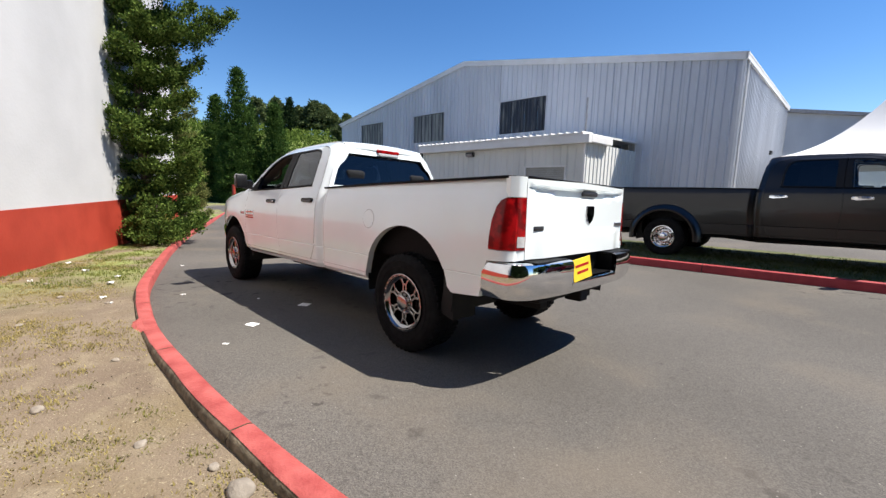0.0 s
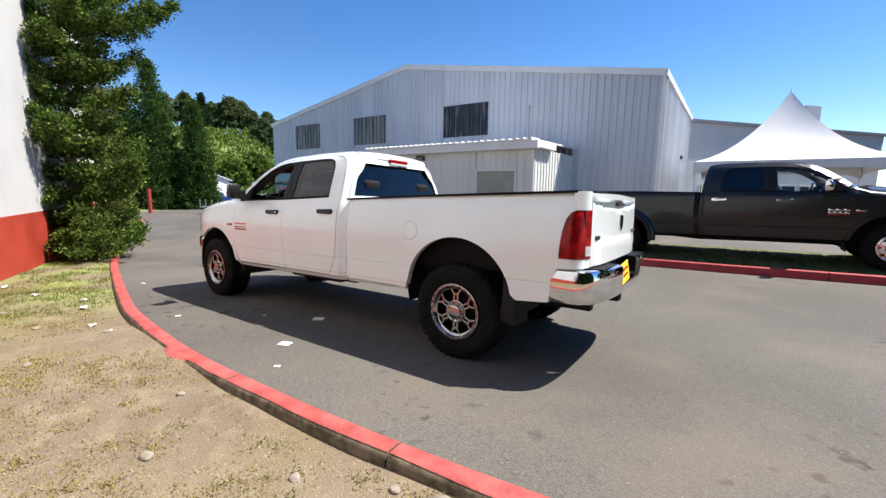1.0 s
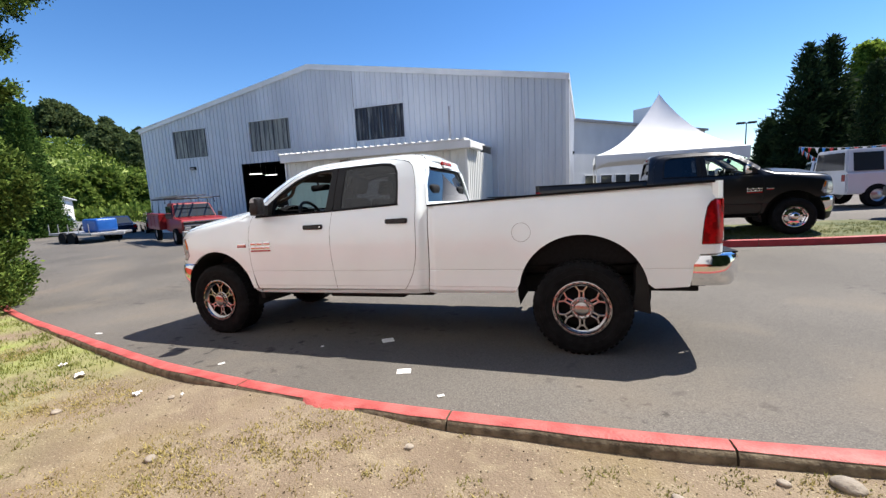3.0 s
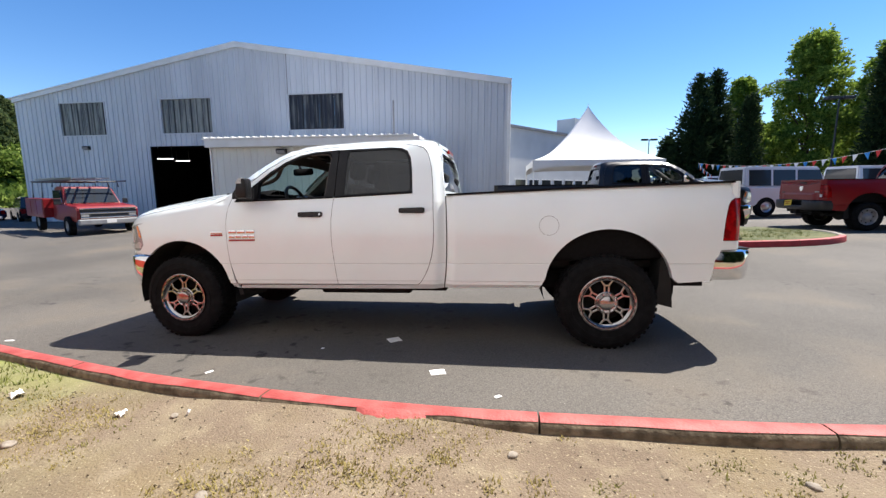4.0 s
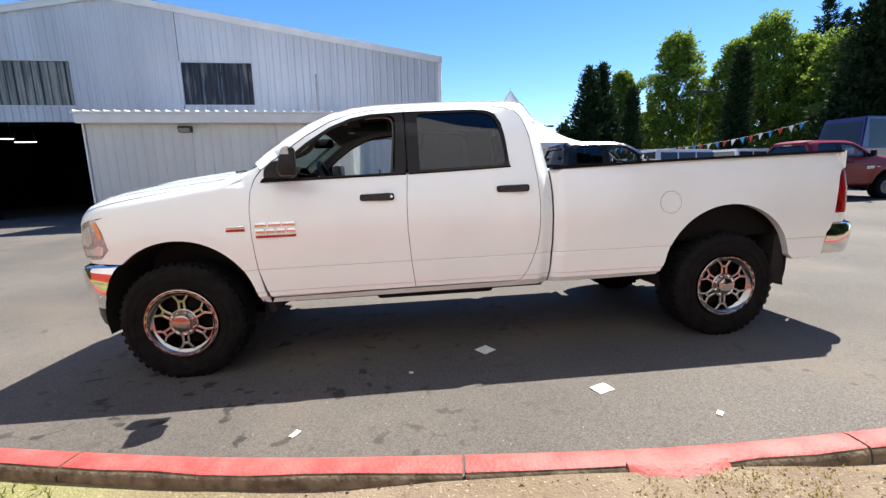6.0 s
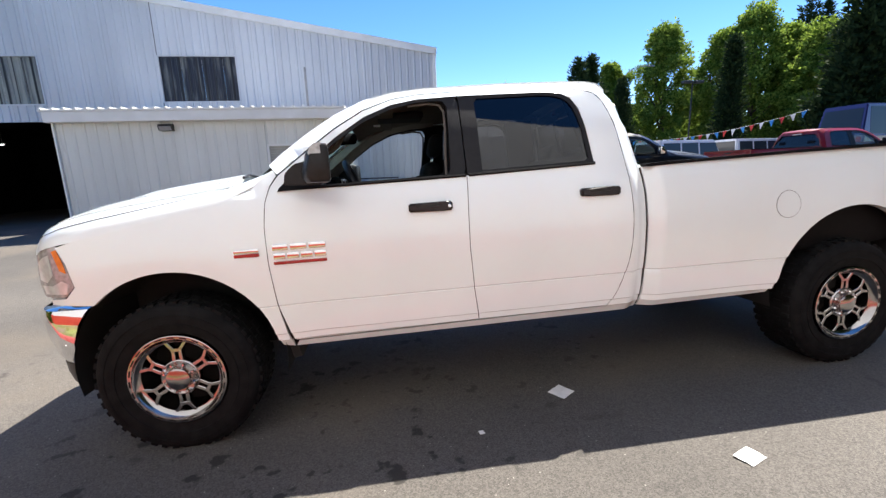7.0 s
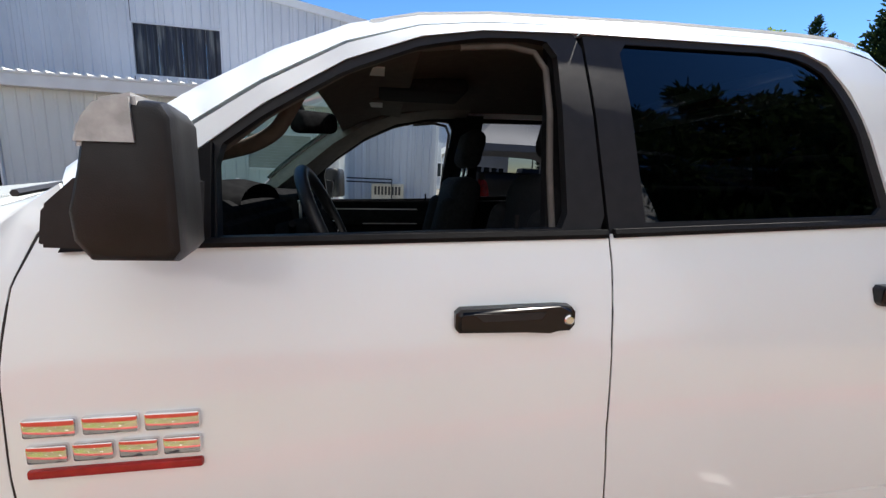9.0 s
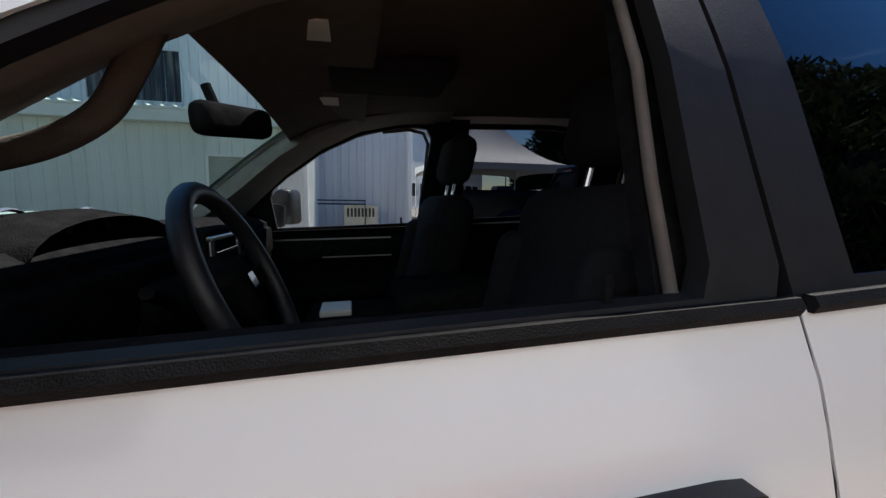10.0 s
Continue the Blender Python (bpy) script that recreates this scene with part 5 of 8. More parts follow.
        add("gate_badge", bm, M_BLACK if y0 < 1 else M_SILVER, gate)
    # rear bumper
    path = [(.89, .020), (1.0, .010), (1.10, .022), (1.17, .070), (1.215, .15), (1.245, .30), (1.262, .47), (1.27, .60)]
    rt = [(x, 2 * CY - y) for x, y in path[::-1]]
    rb = new("rear_bumper")
    rb.parent = bed
    bprof = [(-.06, .925), (-.01, .925), (.012, .915), (.022, .89), (.022, .80), (.012, .71), (-.012, .665), (-.03, .66)]
    for pp in (path, rt):
        bm = bmesh.new()
        rr_ = sweep_y(bm, bprof, pp)
        for q in (rr_[0] if pp is path else rr_[-1]):
            q.co.x += .10 * (q.co.z - .84)
        part("bumper_end", bm, trim, rb, smooth=40)
    bm = bmesh.new()
    sweep_y(bm, [(-.03, .775), (.012, .765), (.020, .75), (.012, .71), (-.012, .665), (-.03, .66)], [path[-1], (1.275, CY), rt[0]])
    part("bumper_middle", bm, trim, rb, smooth=40)
    bm = bmesh.new()
    box(bm, 1.10, 1.245, .16, .60, .918, .932, .006)
    box(bm, 1.10, 1.245, 2 * CY - .60, 2 * CY - .16, .918, .932, .006)
    box(bm, 1.10, 1.25, .60, 2 * CY - .60, .765, .775, .003)
    box(bm, 1.09, 1.115, .15, 2 * CY - .15, .70, .925, .004)
    box(bm, 1.11, 1.25, .59, .605, .77, .92), box(bm, 1.11, 1.25, 2 * CY - .605, 2 * CY - .59, .77, .92)
    part("step_pad", bm, M_MATT, rb)
    for y in (.42, .60, 2 * CY - .60, 2 * CY - .42):
        bm = bmesh.new()
        lathe(bm, [(.017, 1.283 - .05 * (abs(y - CY) > .5)), (.0, 1.284 - .05 * (abs(y - CY) > .5))], 14, "x", (0, y, .84 - .02 * (abs(y - CY) < .5)))
        part("parking_sensor", bm, M_BLACK, rb)
    bm = bmesh.new()
    pm = Matrix.Translation((1.272, CY - .22, .845)) @ Matrix.Rotation(radians(-8), 4, 'Y') @ Matrix.Rotation(radians(5), 4, 'X')
    box(bm, -.004, .004, -.15, .15, -.085, .085, .003, m=pm)
    pl = part("dealer_plate", bm, M_YELLOW, rb, "yellow dealer card with unreadable dark writing")
    bm = bmesh.new()
    for k, (a, b) in enumerate(((-.15, .07), (-.13, .05))):
        box(bm, .0045, .0065, a + .04, b + .04, .02 - k * .05, .04 - k * .05, m=pm)
    part("print", bm, M_BADGER, pl)
    bm = bmesh.new()
    box(bm, 1.05, 1.20, CY - .06, CY + .06, .54, .66, .01)
    box(bm, .7, 1.1, .45, 2 * CY - .45, .57, .66, .02)
    part("hitch", bm, M_UNDER, rb)
    # chassis
    ch = new("chassis")
    ch.parent = T
    ch.location = (0, 0, lift)
    for y in (.55, 2 * CY - .65):
        b2 = bmesh.new()
        box(b2, -4.85, 1.05, y, y + .10, .50, .66, .01)
        part("frame_rail", b2, M_UNDER, ch)
    for b_ in ((-3.6, -1.5, .25, 2 * CY - .25, .60, .66), (-1.4, 1.0, .3, 2 * CY - .3, .74, .80), (-4.7, -3.7, .45, 2 * CY - .45, .62, 1.0)):
        bm = bmesh.new()
        box(bm, *b_)
        part("underbody", bm, M_UNDER, ch)
    for x in (0, -4.305):
        bm = bmesh.new()
        rod(bm, (x, .2, R - lift), (x, 2 * CY - .2, R - lift), .055, seg=12)
        bmesh.ops.create_uvsphere(bm, u_segments=12, v_segments=8, radius=.16, matrix=Matrix.Translation((x, CY if x == 0 else CY + .3, R - lift)))
        part("axle", bm, M_UNDER, ch)
    bm = bmesh.new()
    rod(bm, (0, CY, R - lift), (-3.0, CY, .55), .05, seg=10)
    part("drive_shaft", bm, M_UNDER, ch)
    bm = bmesh.new()
    tube(bm, [(-3.4, 1.35, .52), (-1.5, 1.4, .50), (-.6, 1.5, .58), (.1, 1.55, .80), (.7, 1.6, .56), (1.0, 1.75, .54)], .045, 8)
    part("exhaust_pipe", bm, M_UNDER, ch)
    bm = bmesh.new()
    box(bm, -2.9, -1.9, .32, .62, .44, .60, .03)
    part("fuel_tank", bm, M_UNDER, ch)
    for x in (0, -4.305):
        d = dual and x == 0
        st, mt = wheels
        wheel(T, x, 0 if x < 0 or not dual else -.06, R, R, .253 if st == "spoke" else .225, -1, mt, st, d)
        wheel(T, x, 2 * CY - (0 if x < 0 or not dual else -.06), R, R, .253 if st == "spoke" else .225, 1, mt, st, d)
    if dual:
        for r in sides:
            bm = bmesh.new()
            rows = []
            for k in range(21):
                an = radians(-6 + 192 * k / 20)
                c_, s_ = math.cos(an), math.sin(an)
                rows.append([bm.verts.new((q * c_, yy, .60 + lift + q * .95 * s_)) for q, yy in ((.70, -.02), (.655, -.10), (.60, -.13), (.565, -.12), (.555, .0))])
            for a, b in zip(rows, rows[1:]):
                for k in range(4):
                    bm.faces.new((a[k], a[k + 1], b[k + 1], b[k]))
            part("dual_fender", flip(bm) if r else bm, body, bed, smooth=40)
    cabin(cab, hero)
    return T


def mirror(add, door, r, chrome, hero):
    """A tall trailer-towing mirror on its sail."""
    g = new("mirror")
    g.parent = door
    bm = panel([(-3.665, 1.440), (-3.50, 1.447), (-3.415, 1.464), (-3.428, 1.645), (-3.48, 1.605), (-3.55, 1.545), (-3.60, 1.512), (-3.658, 1.458)], lambda x, z: side_y(x, z) - .012, .05, .03)
    add("sail", bm, M_MATT, g, mirrored=r)
    bm = bmesh.new()
    rings = []
    for y, k, xr, dk in ((-.098, .86, -3.366, .84), (-.106, .96, -3.362, .84), (-.118, 1.0, -3.358, .84), (-.16, 1.0, -3.350, .82), (-.20, 1.0, -3.342, .79), (-.232, .98, -3.333, .76), (-.247, .94, -3.331, .74), (-.253, .86, -3.333, .71)):
        zt, zb = 1.664, 1.472
        outl = [(0, zb + .012), (0, zt - .02), (-.012, zt - .004), (-.075, zt), (-.105, zt - .014), (-.130, zt - .045), (-.142, zt - .085), (-.148, zt - .10), (-.160, zb + .06), (-.157, zb + .025), (-.135, zb + .002), (-.012, zb)]
        outl = [(a * dk, b) for a, b in outl]
        cx, cz = -.075 * dk, (zt + zb) / 2
        rings.append([bm.verts.new((xr + cx + (a - cx) * k, y, cz + (b - cz) * k)) for a, b in outl])
    n_ = len(rings[0])
    for a, b in zip(rings, rings[1:]):
        for q in range(n_):
            bm.faces.new((a[q], a[(q + 1) % n_], b[(q + 1) % n_], b[q]))
    bm.faces.new(rings[0]), bm.faces.new(rings[-1])
    bmesh.ops.bevel(bm, geom=[e for e in bm.edges if e.calc_face_angle(0) > .5], offset=.006, segments=2, affect="EDGES")
    sh = add("shell", bm, M_CHROME if chrome else M_SHELL, g, "textured black mirror housing" if not chrome else "chrome mirror housing", mirrored=r, smooth=40)
    bm = bmesh.new()
    prism(bm, [(-3.595, 1.470), (-3.40, 1.462), (-3.39, 1.575), (-3.47, 1.590), (-3.535, 1.575), (-3.585, 1.53)], "y", -.095, -.012)
    bmesh.ops.bevel(bm, geom=bm.edges[:], offset=.006, segments=2, affect="EDGES")
    add("arm", bm, M_SHELL, g, mirrored=r, smooth=40)
    bm = bmesh.new()
    box(bm, -3.362, -3.357, -.068, .068, 1.490, 1.648, .002, m=Matrix.Translation((-3.368, -.172, 0)) @ Matrix.Rotation(radians(14.6), 4, "Z") @ Matrix.Translation((3.362, 0, 0)))
    add("mirror_glass", bm, M_MIRROR, g, "mirror glass", mirrored=r)
    if hero:
        bm = bmesh.new()
        prism(bm, [(-3.433, 1.606), (-3.424, 1.634), (-3.405, 1.657), (-3.365, 1.6655), (-3.363, 1.606)], "y", -.2560, -.14)
        bmesh.ops.bevel(bm, geom=bm.edges[:], offset=.005, segments=2, affect="EDGES")
        add("turn_signal", bm, M_LENS, g, "clear turn signal lens", mirrored=r)
    return g


def cushion(bm, x0, x1, y0, y1, z0, z1, b=.05, m=None):
    box(bm, x0, x1, y0, y1, z0, z1, b, m, 3)


def seat(cab, x, y, w=.52, head=True):
    """A bucket seat with its headrest on two posts."""
    s = new("seat")
    s.parent = cab
    s.location = (x, y, 0)
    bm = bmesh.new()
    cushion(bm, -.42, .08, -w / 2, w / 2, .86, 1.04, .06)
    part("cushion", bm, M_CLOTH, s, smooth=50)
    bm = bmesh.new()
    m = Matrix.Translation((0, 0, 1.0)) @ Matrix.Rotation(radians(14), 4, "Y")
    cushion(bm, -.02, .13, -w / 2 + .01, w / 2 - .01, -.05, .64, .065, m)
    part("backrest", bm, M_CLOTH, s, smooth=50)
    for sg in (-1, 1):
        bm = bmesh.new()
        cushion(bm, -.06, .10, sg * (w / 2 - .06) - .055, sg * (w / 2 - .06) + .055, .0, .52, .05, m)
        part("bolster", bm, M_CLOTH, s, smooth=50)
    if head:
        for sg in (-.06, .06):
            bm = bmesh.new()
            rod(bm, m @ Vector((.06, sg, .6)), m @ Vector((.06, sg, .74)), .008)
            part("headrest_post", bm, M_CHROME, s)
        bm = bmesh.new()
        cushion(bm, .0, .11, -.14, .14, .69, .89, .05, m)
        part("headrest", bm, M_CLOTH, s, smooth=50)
    return s


def cabin(cab, hero):
    """The inside: floor, seats, dashboard, wheel, door linings and headliner."""
    g = new("interior")
    g.parent = cab
    bm = bmesh.new()
    box(bm, -3.75, -1.55, .12, 2 * CY - .12, .64, .70)
    part("cabin_floor", bm, M_DASH, g)
    seat(cab, -2.74, .53)
    seat(cab, -2.86, 2 * CY - .53)
    s = new("rear_bench")
    s.parent = cab
    bm = bmesh.new()
    cushion(bm, -2.12, -1.68, .18, 2 * CY - .18, .86, 1.06, .06)
    part("bench_cushion", bm, M_CLOTH, s, smooth=50)
    bm = bmesh.new()
    m = Matrix.Translation((-1.72, 0, 1.0)) @ Matrix.Rotation(radians(12), 4, "Y")
    cushion(bm, -.04, .08, .18, 2 * CY - .18, 0, .60, .06, m)
    part("bench_back", bm, M_CLOTH, s, smooth=50)
    for y in (.5, 2 * CY - .5):
        bm = bmesh.new()
        cushion(bm, -.01, .08, y - .13, y + .13, .595, .72, .04, m)
        part("headrest", bm, M_CLOTH, s, smooth=50)
    # dashboard with the instrument hood and centre stack
    bm = bmesh.new()
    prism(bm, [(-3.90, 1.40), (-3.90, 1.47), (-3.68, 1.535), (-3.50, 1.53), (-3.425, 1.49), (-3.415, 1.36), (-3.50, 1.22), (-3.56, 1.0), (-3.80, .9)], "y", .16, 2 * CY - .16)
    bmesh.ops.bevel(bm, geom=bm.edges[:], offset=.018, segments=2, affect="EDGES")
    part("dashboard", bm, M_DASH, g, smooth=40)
    bm = bmesh.new()
    rings = []
    for x, zz, hw in ((-3.72, 1.53, .19), (-3.62, 1.568, .225), (-3.52, 1.577, .235), (-3.455, 1.563, .225)):
        rings.append([bm.verts.new((x, .58 - hw * math.cos(a), 1.46 + (zz - 1.46) * math.sin(a) ** .55)) for a in [math.pi * k / 14 for k in range(15)]])
    for a, b in zip(rings, rings[1:]):
        for k in range(14):
            bm.faces.new((a[k], a[k + 1], b[k + 1], b[k]))
    bm.faces.new(rings[0])
    part("instrument_hood", bm, M_DASH, g, smooth=50)
    bm = bmesh.new()
    for y in (.48, .67):
        lathe(bm, [(.064, -3.552), (.067, -3.545), (.070, -3.552)], 24, "x", (0, y, 1.51))
    part("gauge", bm, M_SILVER, g, smooth=50)
    bm = bmesh.new()
    box(bm, -3.475, -3.40, CY - .15, CY + .15, 1.20, 1.52, .015)
    st = part("centre_stack", bm, M_DASH, g)
    bm = bmesh.new()
    box(bm, -3.398, -3.392, CY - .10, CY + .10, 1.36, 1.46, .002)
    part("screen", bm, mat("grey_screen", (0.05, 0.055, 0.06), None, 1, 0.08), st, "dark glossy screen")
    bm = bmesh.new()
    for y in (CY - .135, CY + .105):
        box(bm, -3.405, -3.393, y, y + .03, 1.35, 1.50, .004)
    box(bm, -3.41, -3.388, CY - .14, CY + .14, 1.49, 1.502, .003)
    part("vent_trim", bm, M_SILVER, st)
    bm = bmesh.new()
    cushion(bm, -3.20, -2.70, CY - .17, CY + .17, .80, 1.26, .04)
    cushion(bm, -2.94, -2.42, CY - .16, CY + .16, 1.18, 1.335, .04)
    part("console", bm, M_DASH, g, smooth=50)
    bm = bmesh.new()
    cushion(bm, -3.15, -3.06, CY - .07, CY + .05, 1.258, 1.278, .006)
    part("paper", bm, M_TENT, g, "white paper on the console")
    # steering wheel and column
    sw = new("steering_wheel")
    sw.parent = cab
    sw.matrix_local = Matrix.Translation((-3.255, .595, 1.422)) @ Matrix.Rotation(radians(66), 4, "Y")
    bm = bmesh.new()
    tube(bm, [(.20 * math.cos(a), .20 * math.sin(a), 0) for a in [math.tau * k / 40 for k in range(40)]], .0195, 10, True)
    part("steering_rim", bm, M_BLACK, sw, smooth=60)
    bm = bmesh.new()
    lathe(bm, [(.0, .012), (.05, .010), (.075, -.005), (.08, -.035), (.05, -.05)], 24, "z")
    for a in (0, 90, 180, -90):
        mm = Matrix.Rotation(radians(a), 4, "Z")
        if a != 180:
            box(bm, .05, .182, -.022, .022, -.022, -.004, .005, mm)
    part("steering_hub", bm, M_DASH, sw, smooth=45)
    bm = bmesh.new()
    prism(bm, [(-.022, .018), (.018, .02), (.022, 0), (.018, -.02), (-.022, -.018)], "z", .011, .017)
    part("hub_badge", bm, M_CHROME, sw)
    bm = bmesh.new()
    rod(bm, (-3.29, .595, 1.42), (-3.6, .595, 1.32), .05, .07, 14)
    part("column", bm, M_DASH, g, smooth=40)
    for p0, p1 in (((-3.36, .52, 1.41), (-3.33, .37, 1.46)), ((-3.36, .67, 1.41), (-3.31, .85, 1.46))):
        bm = bmesh.new()
        rod(bm, p0, p1, .011, .010, 8)
        part("stalk", bm, M_DASH, g, smooth=40)
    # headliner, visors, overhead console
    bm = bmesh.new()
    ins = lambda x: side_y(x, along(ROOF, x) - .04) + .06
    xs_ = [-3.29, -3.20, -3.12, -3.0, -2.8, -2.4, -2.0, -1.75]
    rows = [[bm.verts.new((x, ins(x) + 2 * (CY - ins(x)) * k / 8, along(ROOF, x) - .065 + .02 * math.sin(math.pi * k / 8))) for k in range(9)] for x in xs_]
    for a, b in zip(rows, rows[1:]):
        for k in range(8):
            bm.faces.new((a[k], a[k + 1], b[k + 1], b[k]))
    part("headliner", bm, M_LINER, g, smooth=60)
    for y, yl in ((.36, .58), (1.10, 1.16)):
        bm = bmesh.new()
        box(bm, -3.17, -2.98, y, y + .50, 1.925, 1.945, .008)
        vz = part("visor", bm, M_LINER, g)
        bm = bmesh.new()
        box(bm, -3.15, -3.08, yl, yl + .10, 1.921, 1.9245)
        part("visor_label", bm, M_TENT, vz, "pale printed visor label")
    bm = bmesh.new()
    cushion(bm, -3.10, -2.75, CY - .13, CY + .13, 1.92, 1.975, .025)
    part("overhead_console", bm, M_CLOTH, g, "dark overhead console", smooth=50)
    bm = bmesh.new()
    m = Matrix.Translation((-3.345, .95, 1.800)) @ Matrix.Rotation(radians(-24), 4, "Z") @ Matrix.Rotation(radians(6), 4, "X")
    box(bm, -.03, .03, -.14, .14, -.042, .042, .028, m, 3)
    rod(bm, (-3.39, .98, 1.82), (-3.42, CY, 1.90), .014)
    part("rear_view_mirror", bm, M_DASH, g, smooth=50)
    for r in (False, True):
        f = flip if r else (lambda b: b)
        # door linings with arm rest and silver strip
        lin = lambda x, z: side_y(x, z) + .075
        bm = f(panel([(-3.62, .72), (-2.62, .70), (-2.63, 1.465), (-3.57, 1.452)], lin, .15, .03))
        dl = part("door_lining", bm, M_DASH, g, smooth=40)
        bm = f(panel([(-2.56, .70), (-1.64, .70), (-1.66, 1.47), (-2.58, 1.465)], lin, .15, .03))
        part("door_lining", bm, M_DASH, g, smooth=40)
        bm = bmesh.new()
        box(bm, -3.45, -2.66, .065, .16, 1.10, 1.17, .025)
        box(bm, -3.46, -2.80, .10, .135, 1.30, 1.42, .02)
        part("arm_rest", f(bm), M_DASH, dl, smooth=40)
        bm = bmesh.new()
        box(bm, -3.44, -2.86, .132, .139, 1.405, 1.412)
        box(bm, -3.20, -2.86, .132, .139, 1.315, 1.321)
        part("silver_strip", f(bm), M_SILVER, dl)
        bm = bmesh.new()
        rod(bm, (-2.802, .10, 1.44), (-2.802, .10, 1.507), .0045, .0055, 8)
        part("lock_knob", f(bm), M_DASH, dl, smooth=40)
        # pillar linings
        bm = bmesh.new()
        # a wide trim strip between the door frame and the windscreen
        rows = []
        for x in (-3.84, -3.66, -3.5, -3.34, -3.17, -3.0, -2.8, -2.6):
            z = along(ROOF, x)
            zd = along(sorted([(-3.585, 1.462), (-3.48, 1.60), (-3.34, 1.715), (-3.17, 1.830), (-3.0, 1.905), (-2.85, 1.940), (-2.6, 1.95)]), x)
            rows.append([bm.verts.new(q) for q in ((x, side_y(x, z) + .012, z - .02), (x, side_y(x, z) + .075, z - .055), (x, side_y(x, z) + .085, (z + zd) / 2 - .02), (x, side_y(x, zd) + .07, zd - .005), (x, side_y(x, zd) + .035, zd + .004))])
        for a, b in zip(rows, rows[1:]):
            for k in range(4):
                bm.faces.new((a[k], a[k + 1], b[k + 1], b[k]))
        pv = part("pillar_lining", f(bm), M_POST, g, smooth=60)
        bm = bmesh.new()
        bmesh.ops.create_uvsphere(bm, u_segments=16, v_segments=8, radius=1, matrix=Matrix.Translation((-3.45, side_y(-3.45, 1.70) + .088, 1.715)) @ Matrix.Rotation(radians(-38), 4, "Y") @ Matrix.Diagonal((.075, .008, .028, 1)))
        part("speaker_grille", f(bm), M_DASH, pv, smooth=60)
        bm = bmesh.new()
        prism(bm, [(-2.73, 1.44), (-2.50, 1.44), (-2.50, 1.96), (-2.66, 1.96)], "y", .0, .03)
        for v in bm.verts:
            v.co.y += side_y(-2.6, v.co.z) + .05
        part("pillar_lining", f(bm), M_DASH, g)
        bm = bmesh.new()
        tube(bm, [(x, side_y(x, z) + .045, z) for x, z in ((-2.715, 1.43), (-2.705, 1.60), (-2.69, 1.75), (-2.685, 1.86), (-2.71, 1.905), (-2.78, 1.918), (-2.90, 1.905))], .008, 8)
        part("door_seal_strip", f(bm), M_SEALG, g, "pale grey rubber door seal", 60)
        bm = bmesh.new()
        prism(bm, [(-1.80, 1.44), (-1.52, 1.44), (-1.64, 1.96), (-1.90, 1.96)], "y", .0, .03)
        for v in bm.verts:
            v.co.y += side_y(-1.8, v.co.z) + .05
        part("pillar_lining", f(bm), M_DASH, g)
    # grab handle on the driver's pillar
    bm = bmesh.new()
    tube(bm, spline([(-3.66, .25, 1.60), (-3.58, .33, 1.615), (-3.479, .37, 1.645), (-3.415, .37, 1.665), (-3.36, .37, 1.70), (-3.325, .365, 1.75), (-3.28, .35, 1.82), (-3.22, .31, 1.89)], 4), .02, 8)
    part("grab_handle", bm, M_LINER, g, smooth=60)


hero_truck = pickup("pickup_truck", pose(0, 0, 0, -1.8, -1.4, 0), M_WHITE, "white crew cab pickup with chrome bumpers and black towing mirrors", wheels=("spoke", M_WHEELC))
grey_truck = pickup("pickup_truck", pose(0.02, 8.98, 0.17, 0, 1.4, 178.5), M_GREYP, "dark grey dually pickup parked on the grass island", R=0.40, lift=-0.10, hero=False, wheels=("disc", M_CHROME), dual=True, chrome_mirror=True)
red_truck = pickup("pickup_truck", pose(9.0, 10.97, 0.30, 0, 1.3, 180), M_REDP, "dark red pickup parked on the lot", R=0.40, lift=-0.07, hero=False, wheels=("disc", M_STEEL), trim=M_BLACK)

# ---- the grass island and its kerb ----
ISL = spline([(-3.2, 6.06, 0), (-1.5, 6.10, 0), (0.5, 6.12, 0), (2.5, 6.14, 0), (4.5, 6.22, 0), (6.0, 6.45, 0), (7.0, 6.95, 0), (7.35, 7.6, 0), (7.3, 8.3, 0)], 8)
bm = bmesh.new()
rows = []
for p in offset_line(ISL, 0.14):
    row = []
    for k in range(9):
        f = k / 8
        q = Vector((p.x * (1 - .12 * f), p.y + (9.6 - p.y) * f, 0))
        row.append(bm.verts.new((q.x, q.y, gz(q.x, q.y) + .11 + .02 * noise.noise(Vector((q.x * 2, q.y * 2, 1))) * (0 < k < 8) - (.15 if k == 8 else 0))))
    rows.append(row)
for a, b in zip(rows, rows[1:]):
    for k in range(8):
        bm.faces.new((a[k], b[k], b[k + 1], a[k + 1]))
tagged(part("grass_island", bm, M_GRASS, smooth=60), "mown grass island inside a red kerb", "ground", kind="structure")


